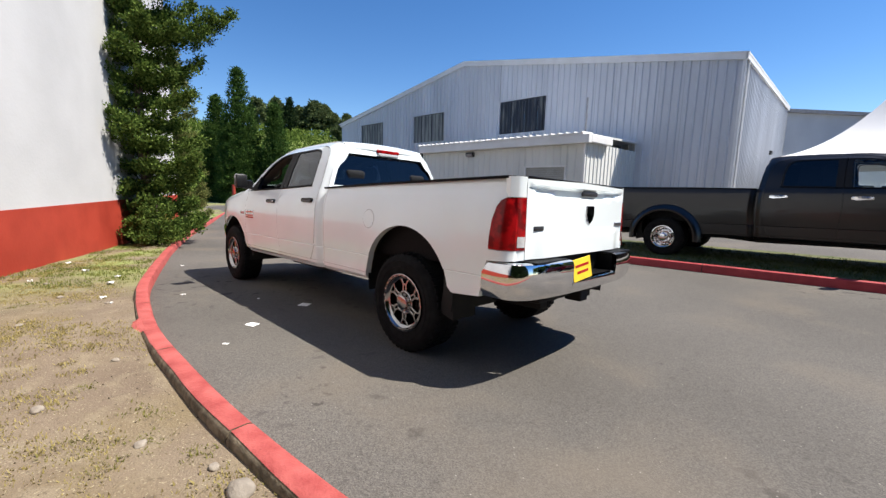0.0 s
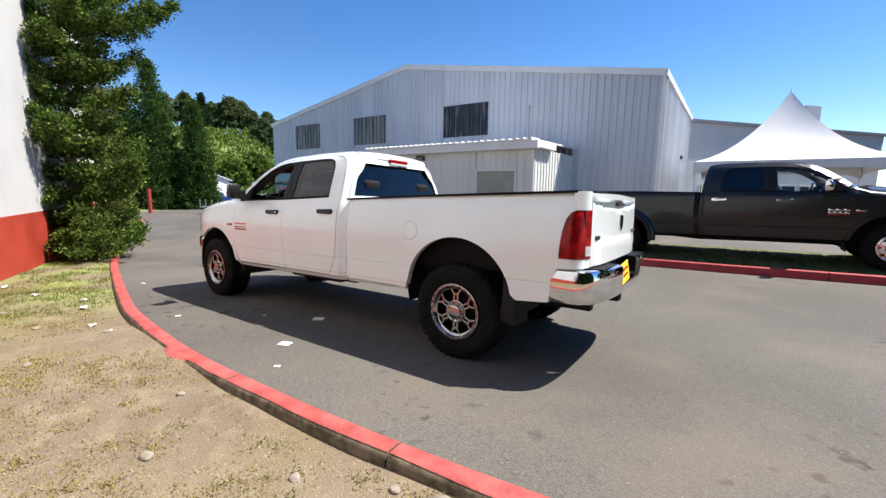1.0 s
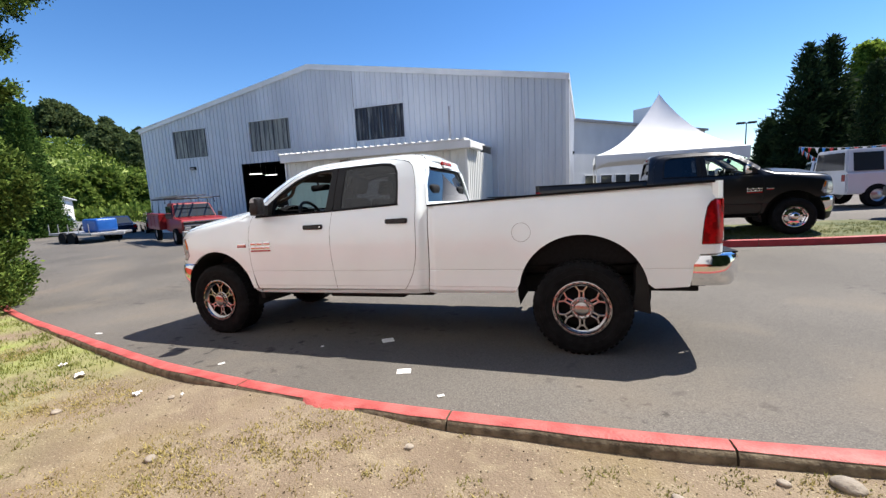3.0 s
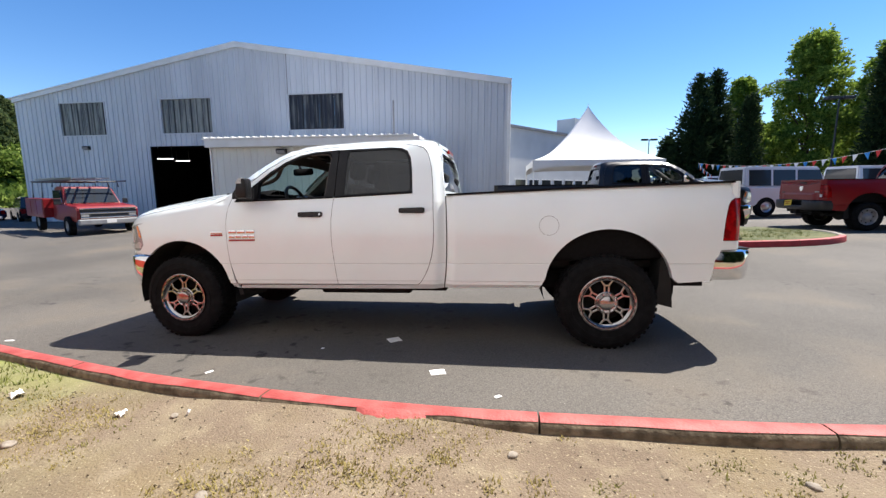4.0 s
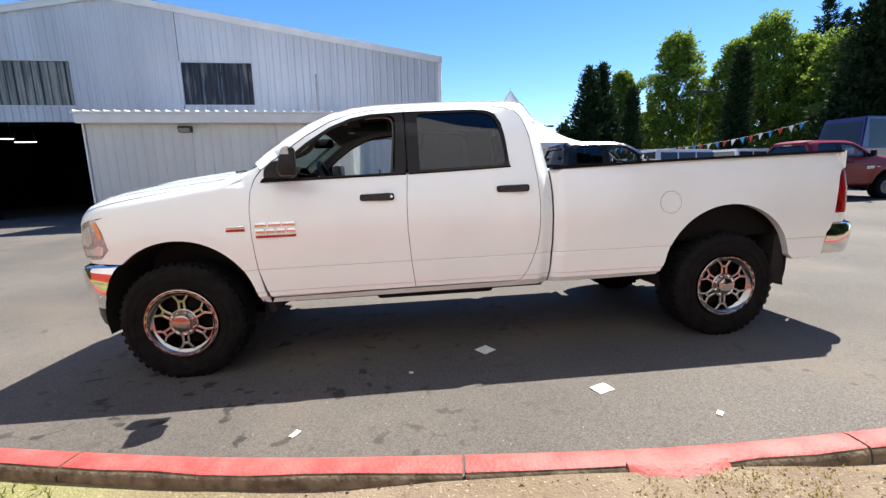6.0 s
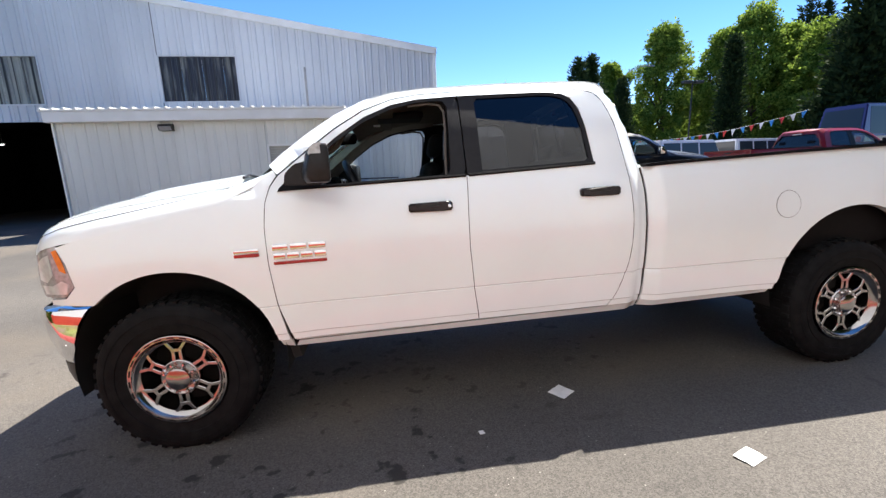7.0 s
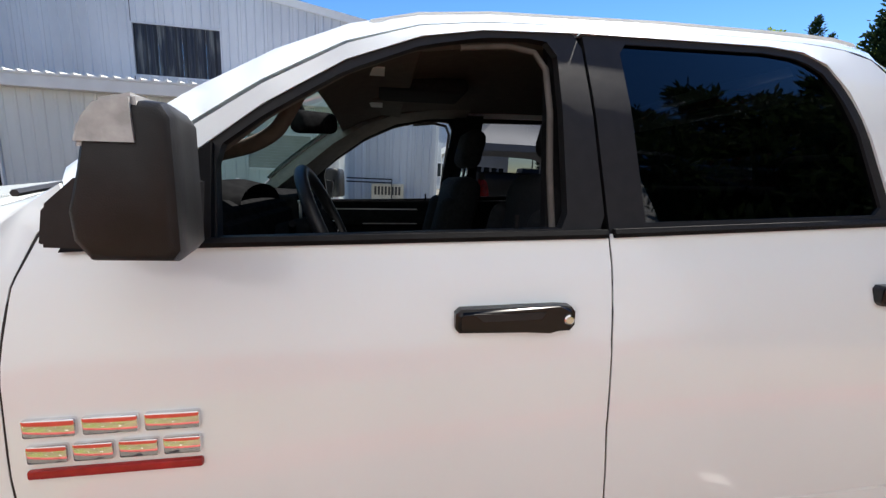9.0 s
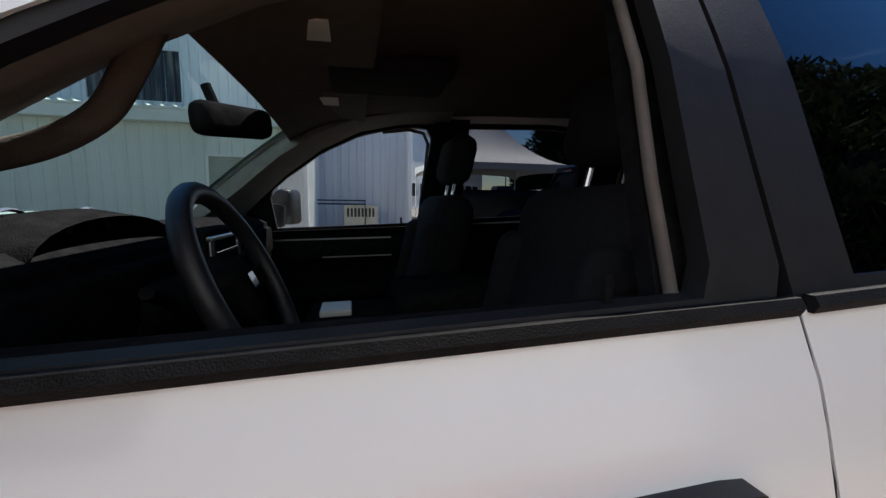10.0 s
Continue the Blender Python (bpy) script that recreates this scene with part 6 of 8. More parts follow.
def tufts(name, spots, n, size, material, label, seed, spread=0.5, category="grass"):
    """Many short blades as one mesh. spots: (x, y, z function, radius)."""
    rng = np.random.default_rng(seed)
    co, faces = [], []
    for x, y, zf, r, count in spots:
        for _ in range(count):
            a, d = rng.uniform(0, math.tau), r * math.sqrt(rng.uniform())
            px, py = x + d * math.cos(a), y + d * math.sin(a)
            z = zf(px, py)
            if z is None:
                continue
            for _ in range(n):
                b = rng.uniform(0, math.tau)
                h = size * rng.uniform(.5, 1.3)
                lean = rng.uniform(.2, spread + .5) * h
                w = .0035 + .003 * rng.uniform()
                bx_, by_ = px + rng.normal(0, .02), py + rng.normal(0, .02)
                k = len(co)
                co += [(bx_ - w * math.sin(b), by_ + w * math.cos(b), z - .005), (bx_ + w * math.sin(b), by_ - w * math.cos(b), z - .005), (bx_ + lean * math.cos(b), by_ + lean * math.sin(b), z + h)]
                faces.append((k, k + 1, k + 2))
    me = bpy.data.meshes.new(name)
    me.from_pydata(co, [], faces)
    me.materials.append(material)
    return tagged(new(name, me), label, category, kind="stuff")


def verge_drop(x, y):
    """Height of the verge at a place, found from the kerb line; None on the paved side."""
    best = min(range(0, len(kback), 1), key=lambda i: (kback[i].x - x) ** 2 + (kback[i].y - y) ** 2)
    p = kback[best]
    t = (kback[min(best + 1, len(kback) - 1)] - kback[max(best - 1, 0)]).normalized()
    d = (Vector((x, y, 0)) - p).dot(Vector((-t.y, t.x, 0)))
    if d < 0.0:
        return None
    base = gz(p.x, p.y) + KH
    drop = 0.056 * smoothstep(-9.0, -4.5, p.x) * max(smoothstep(-2.0, -3.2, p.x), smoothstep(-1.5, -0.6, p.x)) * (1 - 0.6 * smoothstep(0.3, 1.6, d)) + 0.015
    lumps = 0.025 * noise.noise(Vector((x * 1.2, y * 1.2, 0))) + 0.012 * noise.noise(Vector((x * 4.5, y * 4.5, 3)))
    return base - drop + lumps * smoothstep(-0.15, 0.25, d) + 0.012 * d


M_STRAW = leafmat("straw_blades", (0.24, 0.20, 0.07), (0.42, 0.35, 0.15))
M_BLADE = leafmat("green_blades", (0.10, 0.13, 0.028), (0.23, 0.24, 0.07))
rng = np.random.default_rng(5)
spots = []
for _ in range(2300):
    x, y = rng.uniform(-7, 3.2), rng.uniform(-5.2, -1.2)
    if noise.noise(Vector((x * 0.9, y * 0.9, 4))) > rng.uniform(-.12, .22) - (.16 if y < -2.1 else 0):
        spots.append((x, y, verge_drop, rng.uniform(.05, .22), int(rng.integers(8, 24))))
tufts("dry_grass", spots, 4, .015, M_STRAW, "dry straw-coloured grass on the verge", 1, 1.2)
spots = []
for _ in range(330):
    x = rng.uniform(-11, -4.2)
    y = rng.uniform(-2.6, .4)
    if y > -1.15 - .44 * (x + 9.03) + .1:
        spots.append((x, y, verge_drop, rng.uniform(.12, .3), int(rng.integers(10, 26))))
tufts("green_grass", spots, 3, .035, M_BLADE, "short green grass near the wall", 2, .8)
spots = []
for _ in range(420):
    x, y = rng.uniform(-3, 7.0), rng.uniform(6.45, 8.6)
    if x > 5.2 and y < 6.5 + .75 * (x - 5.2):
        continue
    spots.append((x, y, lambda a, b: gz(a, b) + .105, .3, 10))
# blades darker than those by the wall, the truck's shade in their colour
tufts("island_grass", spots, 3, .05, leafmat("shaded_island_blades", (0.045, 0.07, 0.015), (0.115, 0.125, 0.035)), "mown grass on the island", 3, .6)

# low green weeds and loose crumbs on the bare soil
spots = []
for _ in range(150):
    x, y = rng.uniform(-4.5, 3.2), rng.uniform(-4.2, -1.55)
    if noise.noise(Vector((x * 1.3, y * 1.3, 11))) > .12:
        spots.append((x, y, verge_drop, rng.uniform(.04, .12), int(rng.integers(6, 16))))
tufts("weeds", spots, 4, .015, leafmat("olive_weeds", (0.13, 0.13, 0.035), (0.25, 0.23, 0.08)), "low olive green weeds in the dry soil", 4, 1.4, "weeds")
co, faces = [], []
for _ in range(5200):
    x, y = rng.uniform(-4.5, 3.4), -1.5 - 2.2 * rng.uniform() ** 1.6
    z = verge_drop(x, y)
    if z is None:
        continue
    s = .0025 + .0065 * rng.uniform() ** 3
    k = len(co)
    for a in (0, 2.1, 4.2):
        co.append((x + s * math.cos(a + k) * rng.uniform(.6, 1.8), y + s * math.sin(a + k) * rng.uniform(.6, 1.6), z - .001))
    co.append((x + s * .2, y, z + s * rng.uniform(.5, 1.2)))
    faces += [(k, k + 1, k + 3), (k + 1, k + 2, k + 3), (k + 2, k, k + 3)]
me = bpy.data.meshes.new("soil_crumbs")
me.from_pydata(co, [], faces)
me.materials.append(leafmat("loose_crumbs", (0.05, 0.035, 0.022), (0.42, 0.36, 0.27)))
tagged(new("soil_crumbs", me), "loose crumbs, chips and bits of dry litter on the soil", "gravel", kind="stuff")

# stones and litter on the verge and the paving
M_STONE = mat("grey_brown_stone", (0.20, 0.17, 0.135), (0.32, 0.28, 0.23), 12, 0.85, 0, 0.5, 60, vary=0.15)
M_PAPER = mat("white_litter_paper", (0.75, 0.74, 0.72), (0.84, 0.83, 0.81), 20, 0.8)
for k, (x, y, r, lab) in enumerate(((1.09, -1.72, .05, "smooth round grey stone on the soil"), (2.05, -1.55, .055, "grey stone on the soil"), (1.0, -2.05, .03, ""), (0.4, -1.95, .025, ""), (-0.3, -2.3, .03, ""), (-0.9, -1.9, .022, ""), (0.75, -2.5, .028, ""),
                                   (-2.2, -2.4, .025, ""), (-3.6, -2.1, .03, ""), (1.65, -2.3, .03, ""), (-1.6, -2.75, .028, ""), (0.1, -2.7, .022, ""), (-4.6, -2.2, .03, ""), (1.5, -2.9, .035, ""), (-2.9, -1.75, .02, ""), (0.85, -1.75, .022, ""))):
    bm = bmesh.new()
    bmesh.ops.create_icosphere(bm, subdivisions=3, radius=r)
    for v in bm.verts:
        v.co *= 1 + .22 * noise.noise(v.co / r * 1.1 + Vector((k * 3, 0, 0)))
        v.co.z *= .62
        v.co.x *= 1.25
    s = part("stone", bm, M_STONE, smooth=70)
    s.matrix_world = pose(x, y, (verge_drop(x, y) or 0.15) + r * .25, 0, 0, k * 47)
    tagged(s, lab or "small pale stone lying on the dry soil", "stone", "stones on the verge")


def litter(x, y, z, w, l, turn, label, crumple=.012, tilt=0):
    bm = bmesh.new()
    bmesh.ops.create_grid(bm, x_segments=6, y_segments=6, size=.5)
    for v in bm.verts:
        v.co = Vector((v.co.x * w, v.co.y * l, crumple * (noise.noise(Vector((v.co.x * 4 + x * 7, v.co.y * 4, y))) + .6)))
    g = bmesh.ops.extrude_face_region(bm, geom=bm.faces[:])
    for v in [q for q in g["geom"] if isinstance(q, bmesh.types.BMVert)]:
        v.co.z += .0015
    p = part("litter", bm, M_PAPER, smooth=60)
    p.matrix_world = pose(x, y, z + .004, tilt, 0, turn)
    return tagged(p, label, "litter", "scattered paper")


for x, y, w, l, tn, lab in ((-1.456, -.757, .12, .09, 20, "white sheet of paper lying on the asphalt"), (-2.033, .083, .13, .12, 35, "pale square scrap lying in the truck's shade"), (-2.65, -.25, .03, .03, 10, "tiny white scrap on the asphalt"), (-.98, -1.15, .05, .03, 40, "tiny white scrap on the asphalt"),
                            (-3.3, -.95, .06, .03, 60, "white scrap beside the kerb"), (-6.1, -.35, .09, .03, 15, "white scrap beside the kerb")):
    litter(x, y, gz(x, y), w, l, tn, lab, .004)
for x, y, w, l in ((-5.6, -1.75, .09, .06), (-4.75, -1.45, .06, .05), (-4.25, -1.59, .09, .07), (-4.9, -2.35, .05, .04), (-3.27, -1.75, .06, .05), (-2.83, -1.72, .03, .015), (.9, -2.75, .04, .03), (-6.6, -1.9, .07, .04)):
    litter(x, y, (verge_drop(x, y) or .1), w, l, x * 90, "crumpled white paper scrap on the verge", .03)

# a crumbled stretch of the kerb's back edge, its paint spilling onto the soil
bm = bmesh.new()
rows = []
for i in range(15):
    x = -1.80 + .42 * i / 14
    p = min(kback, key=lambda q: abs(q.x - x))
    wide = .07 * math.sin(math.pi * i / 14) ** .7 * (1 + .35 * noise.noise(Vector((x * 9, 3, 0))))
    top, low = gz(p.x, p.y) + KH + .003, (verge_drop(x, p.y - .06) or .2) + .002
    rows.append([bm.verts.new((x, p.y + .035 - (wide + .035) * f, top + (low - .012 - top) * max(f - .2, 0) / .8 ** 1.0 + .008 * noise.noise(Vector((x * 14, f * 5, 1))) * (0 < k < 5))) for k, f in enumerate((0, .2, .4, .6, .8, 1))])
for a, b in zip(rows, rows[1:]):
    for k in range(5):
        bm.faces.new((a[k], a[k + 1], b[k + 1], b[k]))
g = bmesh.ops.extrude_face_region(bm, geom=bm.faces[:])
for v in [q for q in g["geom"] if isinstance(q, bmesh.types.BMVert)]:
    v.co.z -= .02
tagged(part("kerb_chunk", bm, M_KERB, smooth=50), "crumbled red kerb edge spilling onto the dry soil", "kerb", kind="structure")

# ---- the marquee ----
tent = thing("marquee", pose(3.6, 20.4, gz(3.6, 20.4), 0, 0, 0), "white high-peaked marquee with a straight valance", "tent")
bm = bmesh.new()
N = 16
H0, H1 = 2.66, 5.70
rings = []
for k in range(15):
    f = k / 14
    s = 3.08 * (1 - f) ** 1 + .02
    z = H0 + (H1 - H0) * (f ** 2.2 * .70 + f * .30)
    ring = []
    for e in range(4):
        for i in range(N):
            u = -1 + 2 * i / N
            x, y = ((u, -1), (1, u), (-u, 1), (-1, -u))[e]
            dip = -.16 * (1 - u * u) * (1 - f) * f * 3
            ring.append(bm.verts.new((x * s, y * s, z + dip)))
    rings.append(ring)
for a, b in zip(rings, rings[1:]):
    for i in range(4 * N):
        bm.faces.new((a[i], a[(i + 1) % (4 * N)], b[(i + 1) % (4 * N)], b[i]))
part("canopy", bm, M_TENT, tent, smooth=35)
bm = bmesh.new()
for e in range(4):
    m = Matrix.Rotation(math.tau * e / 4, 4, "Z")
    pts = [(-3.1 + 6.2 * k / 12, H0 - .42 + .14 * math.cos(math.pi * (-1 + 2 * k / 12) * .5) ** .5 if 0 < k < 12 else H0 - .55) for k in range(13)]
    prism_pts = [(-3.1, H0 + .01)] + pts + [(3.1, H0 + .01)]
    lo = [bm.verts.new(m @ Vector((a, -3.1, b))) for a, b in prism_pts]
    hi = [bm.verts.new(m @ Vector((a, -3.085, b))) for a, b in prism_pts]
    bm.faces.new(lo), bm.faces.new(hi[::-1])
    for i in range(len(lo)):
        j = (i + 1) % len(lo)
        bm.faces.new((lo[i], lo[j], hi[j], hi[i]))
part("valance", bm, M_TENT, tent)
for sx in (-1, 1):
    for sy in (-1, 1):
        bm = bmesh.new()
        rod(bm, (sx * 3.04, sy * 3.04, -.1), (sx * 3.04, sy * 3.04, H0), .035)
        part("leg", bm, M_TRIM, tent)
bm = bmesh.new()
rod(bm, (0, 0, H1 - .1), (0, 0, H1 + .16), .025, .01)
part("finial", bm, M_TRIM, tent)

# ---- the back building ----
bb0, bb1 = Vector((-0.75, 29.6, 0)), Vector((11.4, 44.6, 0))
bd = bb1 - bb0
bbm = Matrix.Translation(bb0) @ Matrix.Rotation(math.atan2(bd.y, bd.x), 4, "Z")
BL = bd.length
M_BACKW = mat("pale_blue_grey_render", (0.55, 0.57, 0.58), (0.62, 0.64, 0.65), 0.6, 0.8, 0, 0.15, 10)
back = thing("office_building", bbm, "low pale grey building with a dark window band", "building")
bm = bmesh.new()
box(bm, 0, BL, 0, 7, -.5, 6.3)
part("wall", bm, M_BACKW, back)
bm = bmesh.new()
box(bm, -.1, BL + .3, -.2, 7.2, 6.3, 6.5)
part("roof", bm, M_STEEL, back)
bm = bmesh.new()
box(bm, BL * .62, BL * .70, 1, 3, 6.5, 8.4)
part("chimney", bm, M_BACKW, back)
for k in range(9):
    w = new("window")
    w.parent = back
    bm = bmesh.new()
    box(bm, 1.2 + k * 1.9, 2.7 + k * 1.9, -.04, -.005, 1.1, 2.3)
    part("window_frame", bm, M_TRIM, w)
    bm = bmesh.new()
    box(bm, 1.28 + k * 1.9, 2.62 + k * 1.9, -.06, -.045, 1.18, 2.22)
    part("pane", bm, mat("dark_pane", (0.03, 0.035, 0.04), None, 1, 0.06) if k == 0 else bpy.data.materials["dark_pane"], w)

# small things on the gable building and the annex
pipe = thing("vent_pipe", Matrix(), "thin grey vent pipe standing above the annex roof", "pipe")
bm = bmesh.new()
rod(bm, (-5.95, 15.0, 3.4), (-5.95, 15.0, 5.45), .04)
part("pipe", bm, M_STEEL, pipe)
spout = thing("downpipe", Matrix(), "white downpipe at the building corner", "pipe")
bm = bmesh.new()
tube(bm, [(GX1 + .09, GY0 + .25, EAVE - .15), (GX1 + .07, GY0 + .25, EAVE - .45), (GX1 + .07, GY0 + .25, .2)], .045, 8)
part("pipe", bm, M_TRIM, spout)
ac = thing("air_conditioner", pose(-2.75, 15.6, gz(-2.75, 15.6)), "beige outdoor air conditioning unit with side louvres", "air conditioner")
M_BEIGE = mat("beige_enamel", (0.50, 0.47, 0.38), (0.58, 0.55, 0.46), 4, 0.5)
bm = bmesh.new()
box(bm, -.62, .62, -.4, .4, 0, .93, .03)
part("case", bm, M_BEIGE, ac)
for k in range(8):
    bm = bmesh.new()
    box(bm, -.5 + k * .13, -.42 + k * .13, -.415, -.397, .5, .82)
    part("louvre", bm, M_BLACK, ac)
rack = thing("pipe_rack", pose(-4.2, 15.1, gz(-4.2, 15.1)), "dark pipe rack beside the air conditioner", "rack")
for z in (1.0, 1.13):
    bm = bmesh.new()
    tube(bm, [(-.1, 0, 0), (-.1, 0, z), (1.6, 0, z), (1.6, 0, 0)], .035, 6)
    part("rail", bm, M_BLACK, rack)
M_CONE = mat("orange_red_cone_plastic", (0.62, 0.06, 0.02), (0.55, 0.05, 0.02), 8, 0.5)
cone = thing("traffic_cone", pose(-1.35, 7.9, gz(-1.35, 7.9) + .1), "orange traffic cone behind the grey pickup", "cone")
bm = bmesh.new()
box(bm, -.17, .17, -.17, .17, 0, .03, .01)
part("base", bm, M_CONE, cone)
bm = bmesh.new()
lathe(bm, [(.13, .03), (.03, .68), (.0, .69)], 20, "z")
part("body", bm, M_CONE, cone, smooth=40)

# ---- vehicles further off ----
def car(name, m, colour, label, kind="suv", L=4.7, W=1.85, H=1.75, glass=None, lift=0.0, group="parked cars"):
    """A parked vehicle facing +x, its middle over the origin."""
    t = thing(name, m, label, {"suv": "car", "jeep": "car", "sedan": "car", "van": "van"}[kind], group)
    z0, zb = .35 + lift, (.35 + lift) + (H - .35) * .48
    h = L / 2
    if kind == "jeep":
        low = [(-h, z0), (h - .1, z0), (h, z0 + .2), (h - .05, zb - .02), (h * .38, zb + .02), (-h, zb)]
        up = [(-h + .02, zb), (-h + .06, H + lift), (h * .22, H + lift), (h * .37, zb)]
    elif kind == "sedan":
        low = [(-h, z0 + .1), (-h + .1, z0), (h - .1, z0), (h, z0 + .2), (h - .1, zb - .12), (h * .4, zb), (-h * .7, zb), (-h, zb - .08)]
        up = [(-h * .72, zb), (-h * .4, H), (h * .1, H), (h * .42, zb)]
    else:
        low = [(-h, z0 + .1), (-h + .1, z0), (h - .1, z0), (h, z0 + .25), (h - .08, zb - .1), (h * .42, zb), (-h + .03, zb)]
        up = [(-h + .04, zb), (-h + .28, H + lift), (h * .15, H + lift), (h * .45, zb)]
    bm = bmesh.new()
    prism(bm, low, "y", -W / 2, W / 2)
    bmesh.ops.bevel(bm, geom=bm.edges[:], offset=.05, segments=2, affect="EDGES")
    part("body", bm, colour, t, smooth=40)
    bm = bmesh.new()
    prism(bm, up, "y", -W / 2 + .05, W / 2 - .05)
    for v in bm.verts:
        if v.co.z > zb + .1:
            v.co.y *= .86
    bmesh.ops.bevel(bm, geom=bm.edges[:], offset=.04, segments=2, affect="EDGES")
    part("cabin", bm, colour, t, smooth=40)
    g = glass or bpy.data.materials["dark_pane"]
    zt = H + lift - .13
    span = [(up[0][0] + .18, up[1][0] + .14), (up[2][0] - .05, up[3][0] - .12)]
    xs_ = [up[1][0] + .12 + (up[2][0] - up[1][0] - .05) * k / 3 for k in range(4)]
    for s in (-1, 1):
        for k in range(3):
            bm = bmesh.new()
            a, b = xs_[k] + .04, xs_[k + 1] - .04
            a2, b2 = a, b + (.18 if k == 2 else 0)
            pts = [(a2, zb + .05), (b2, zb + .05), (b, zt), (a, zt)]
            lo = [bm.verts.new((x, s * ((W / 2 - .05) * (1 - .14 * (z - zb) / (H + lift - zb)) + .006), z)) for x, z in pts]
            hi = [bm.verts.new((x, s * ((W / 2 - .05) * (1 - .14 * (z - zb) / (H + lift - zb)) - .02), z)) for x, z in pts]
            bm.faces.new(lo), bm.faces.new(hi[::-1])
            for i in range(4):
                bm.faces.new((lo[i], lo[(i + 1) % 4], hi[(i + 1) % 4], hi[i]))
            part("side_window", bm, g, t)
    for (xa, za), (xb, zb_), sg in (((up[3][0], zb), (up[2][0], H + lift), 1), ((up[0][0], zb), (up[1][0], H + lift), -1)):
        bm = bmesh.new()
        d = .012 * sg
        q = [(xa + (xb - xa) * .12 + d, -W * .40, za + (zb_ - za) * .12), (xa + (xb - xa) * .12 + d, W * .40, za + (zb_ - za) * .12), (xa + (xb - xa) * .86 + d, W * .36, za + (zb_ - za) * .86), (xa + (xb - xa) * .86 + d, -W * .36, za + (zb_ - za) * .86)]
        lo = [bm.verts.new(p) for p in q]
        hi = [bm.verts.new((p[0] - 3 * d, p[1], p[2] - .02)) for p in q]
        bm.faces.new(lo), bm.faces.new(hi[::-1])
        for i in range(4):
            bm.faces.new((lo[i], lo[(i + 1) % 4], hi[(i + 1) % 4], hi[i]))
        part("windscreen" if sg > 0 else "rear_window", bm, g, t)
    rw = .36 + lift * .4
    for x in (-h * .62, h * .64):
        for s in (-1, 1):
            w = new("wheel")
            w.parent = t
            w.location = (x, s * (W / 2 + .01), rw)
            bm = bmesh.new()
            lathe(bm, [(.2, -.0), (rw * .92, -.01), (rw, .03), (rw, .18), (rw * .9, .22), (.2, .22)] if s < 0 else [(.2, .0), (rw * .92, .01), (rw, -.03), (rw, -.18), (rw * .9, -.22), (.2, -.22)], 24)
            part("tyre", bm, M_RUBBER, w, smooth=40)
            bm = bmesh.new()
            lathe(bm, [(.21, .02 * -s * -1), (.16, .03 * s * -1), (.05, .01 * s), (0, .01 * s)], 18)
            part("rim", bm, M_SILVER, w, smooth=40)
    for s in (-1, 1):
        bm = bmesh.new()
        box(bm, h - .06, h + .004, s * W * .36 - .14, s * W * .36 + .14, zb - .28, zb - .12, .02)
        part("headlamp", bm, M_CLEAR, t)
        bm = bmesh.new()
        box(bm, -h - .004, -h + .05, s * W * .41 - .1, s * W * .41 + .1, zb - .3, zb - .05, .02)
        part("tail_lamp", bm, M_TAIL, t)
    bm = bmesh.new()
    box(bm, h - .02, h + .05, -W * .46, W * .46, z0 + .05, z0 + .22, .03)
    part("bumper", bm, M_BLACK, t)
    return t


P_WHITE = paint("plain_white_paint", (0.72, 0.73, 0.75))
P_SILVER = paint("silver_paint", (0.35, 0.36, 0.37), 0.5)
P_DARKB = paint("dark_blue_paint", (0.02, 0.03, 0.07), 0.3)
P_PURPLE = paint("dark_purple_paint", (0.05, 0.03, 0.12), 0.3)
P_BLACK = paint("black_paint", (0.012, 0.012, 0.014), 0.2)
P_ORED = paint("faded_red_paint", (0.22, 0.006, 0.010), 0.0, 0.4, 0.15)
car("parked_car", pose(10.6, 15.0, gz(10.6, 15.0), 0, 0, 6), P_WHITE, "white boxy off-roader with black tyres, parked behind the island", "jeep", 4.7, 1.87, 1.88, lift=.08)
car("parked_car", pose(15.9, 17.0, gz(15.9, 17.0), 0, 0, 8), P_WHITE, "white boxy off-roader beside another one", "jeep", 4.6, 1.87, 1.88, lift=.06)
car("parked_van", pose(20.5, 14.6, gz(20.5, 14.6), 0, 0, 4), P_PURPLE, "tall dark purple van parked behind the red pickup", "van", 6.2, 2.1, 2.95, lift=.12)
far = [P_BLACK, P_SILVER, P_WHITE, P_DARKB, P_SILVER, P_ORED, P_WHITE, P_BLACK, P_DARKB, P_SILVER, P_BLACK, P_WHITE]
words = {P_BLACK.name: "black", P_SILVER.name: "silver", P_WHITE.name: "white", P_DARKB.name: "dark blue", P_ORED.name: "red"}
for k, c in enumerate(far):
    x, y = 8.5 + k * 3.0, 30.5 - k * .55
    car("parked_car", pose(x, y, gz(x, y) + .01, 0, 0, 80 + 7 * math.sin(k * 2.1)), c, "%s car parked in a far row" % words[c.name], ("suv", "sedan", "suv")[k % 3], 4.6, 1.85, (1.75, 1.48, 1.85)[k % 3], group="far row of cars")
car("parked_car", pose(-43.3, 18.9, gz(-43, 18), 0, 0, 118), P_SILVER, "silver car parked by the white shed", "suv", 4.6, 1.85, 1.7)
car("parked_car", pose(-33.5, 17.2, gz(-33, 17), 0, 0, 160), P_DARKB, "dark blue car parked beyond the trailer", "sedan", 4.6, 1.8, 1.45)
car("parked_car", pose(-30.0, 18.0, gz(-30, 18), 0, 0, 150), P_BLACK, "dark car parked beyond the trailer", "suv", 4.6, 1.8, 1.6)

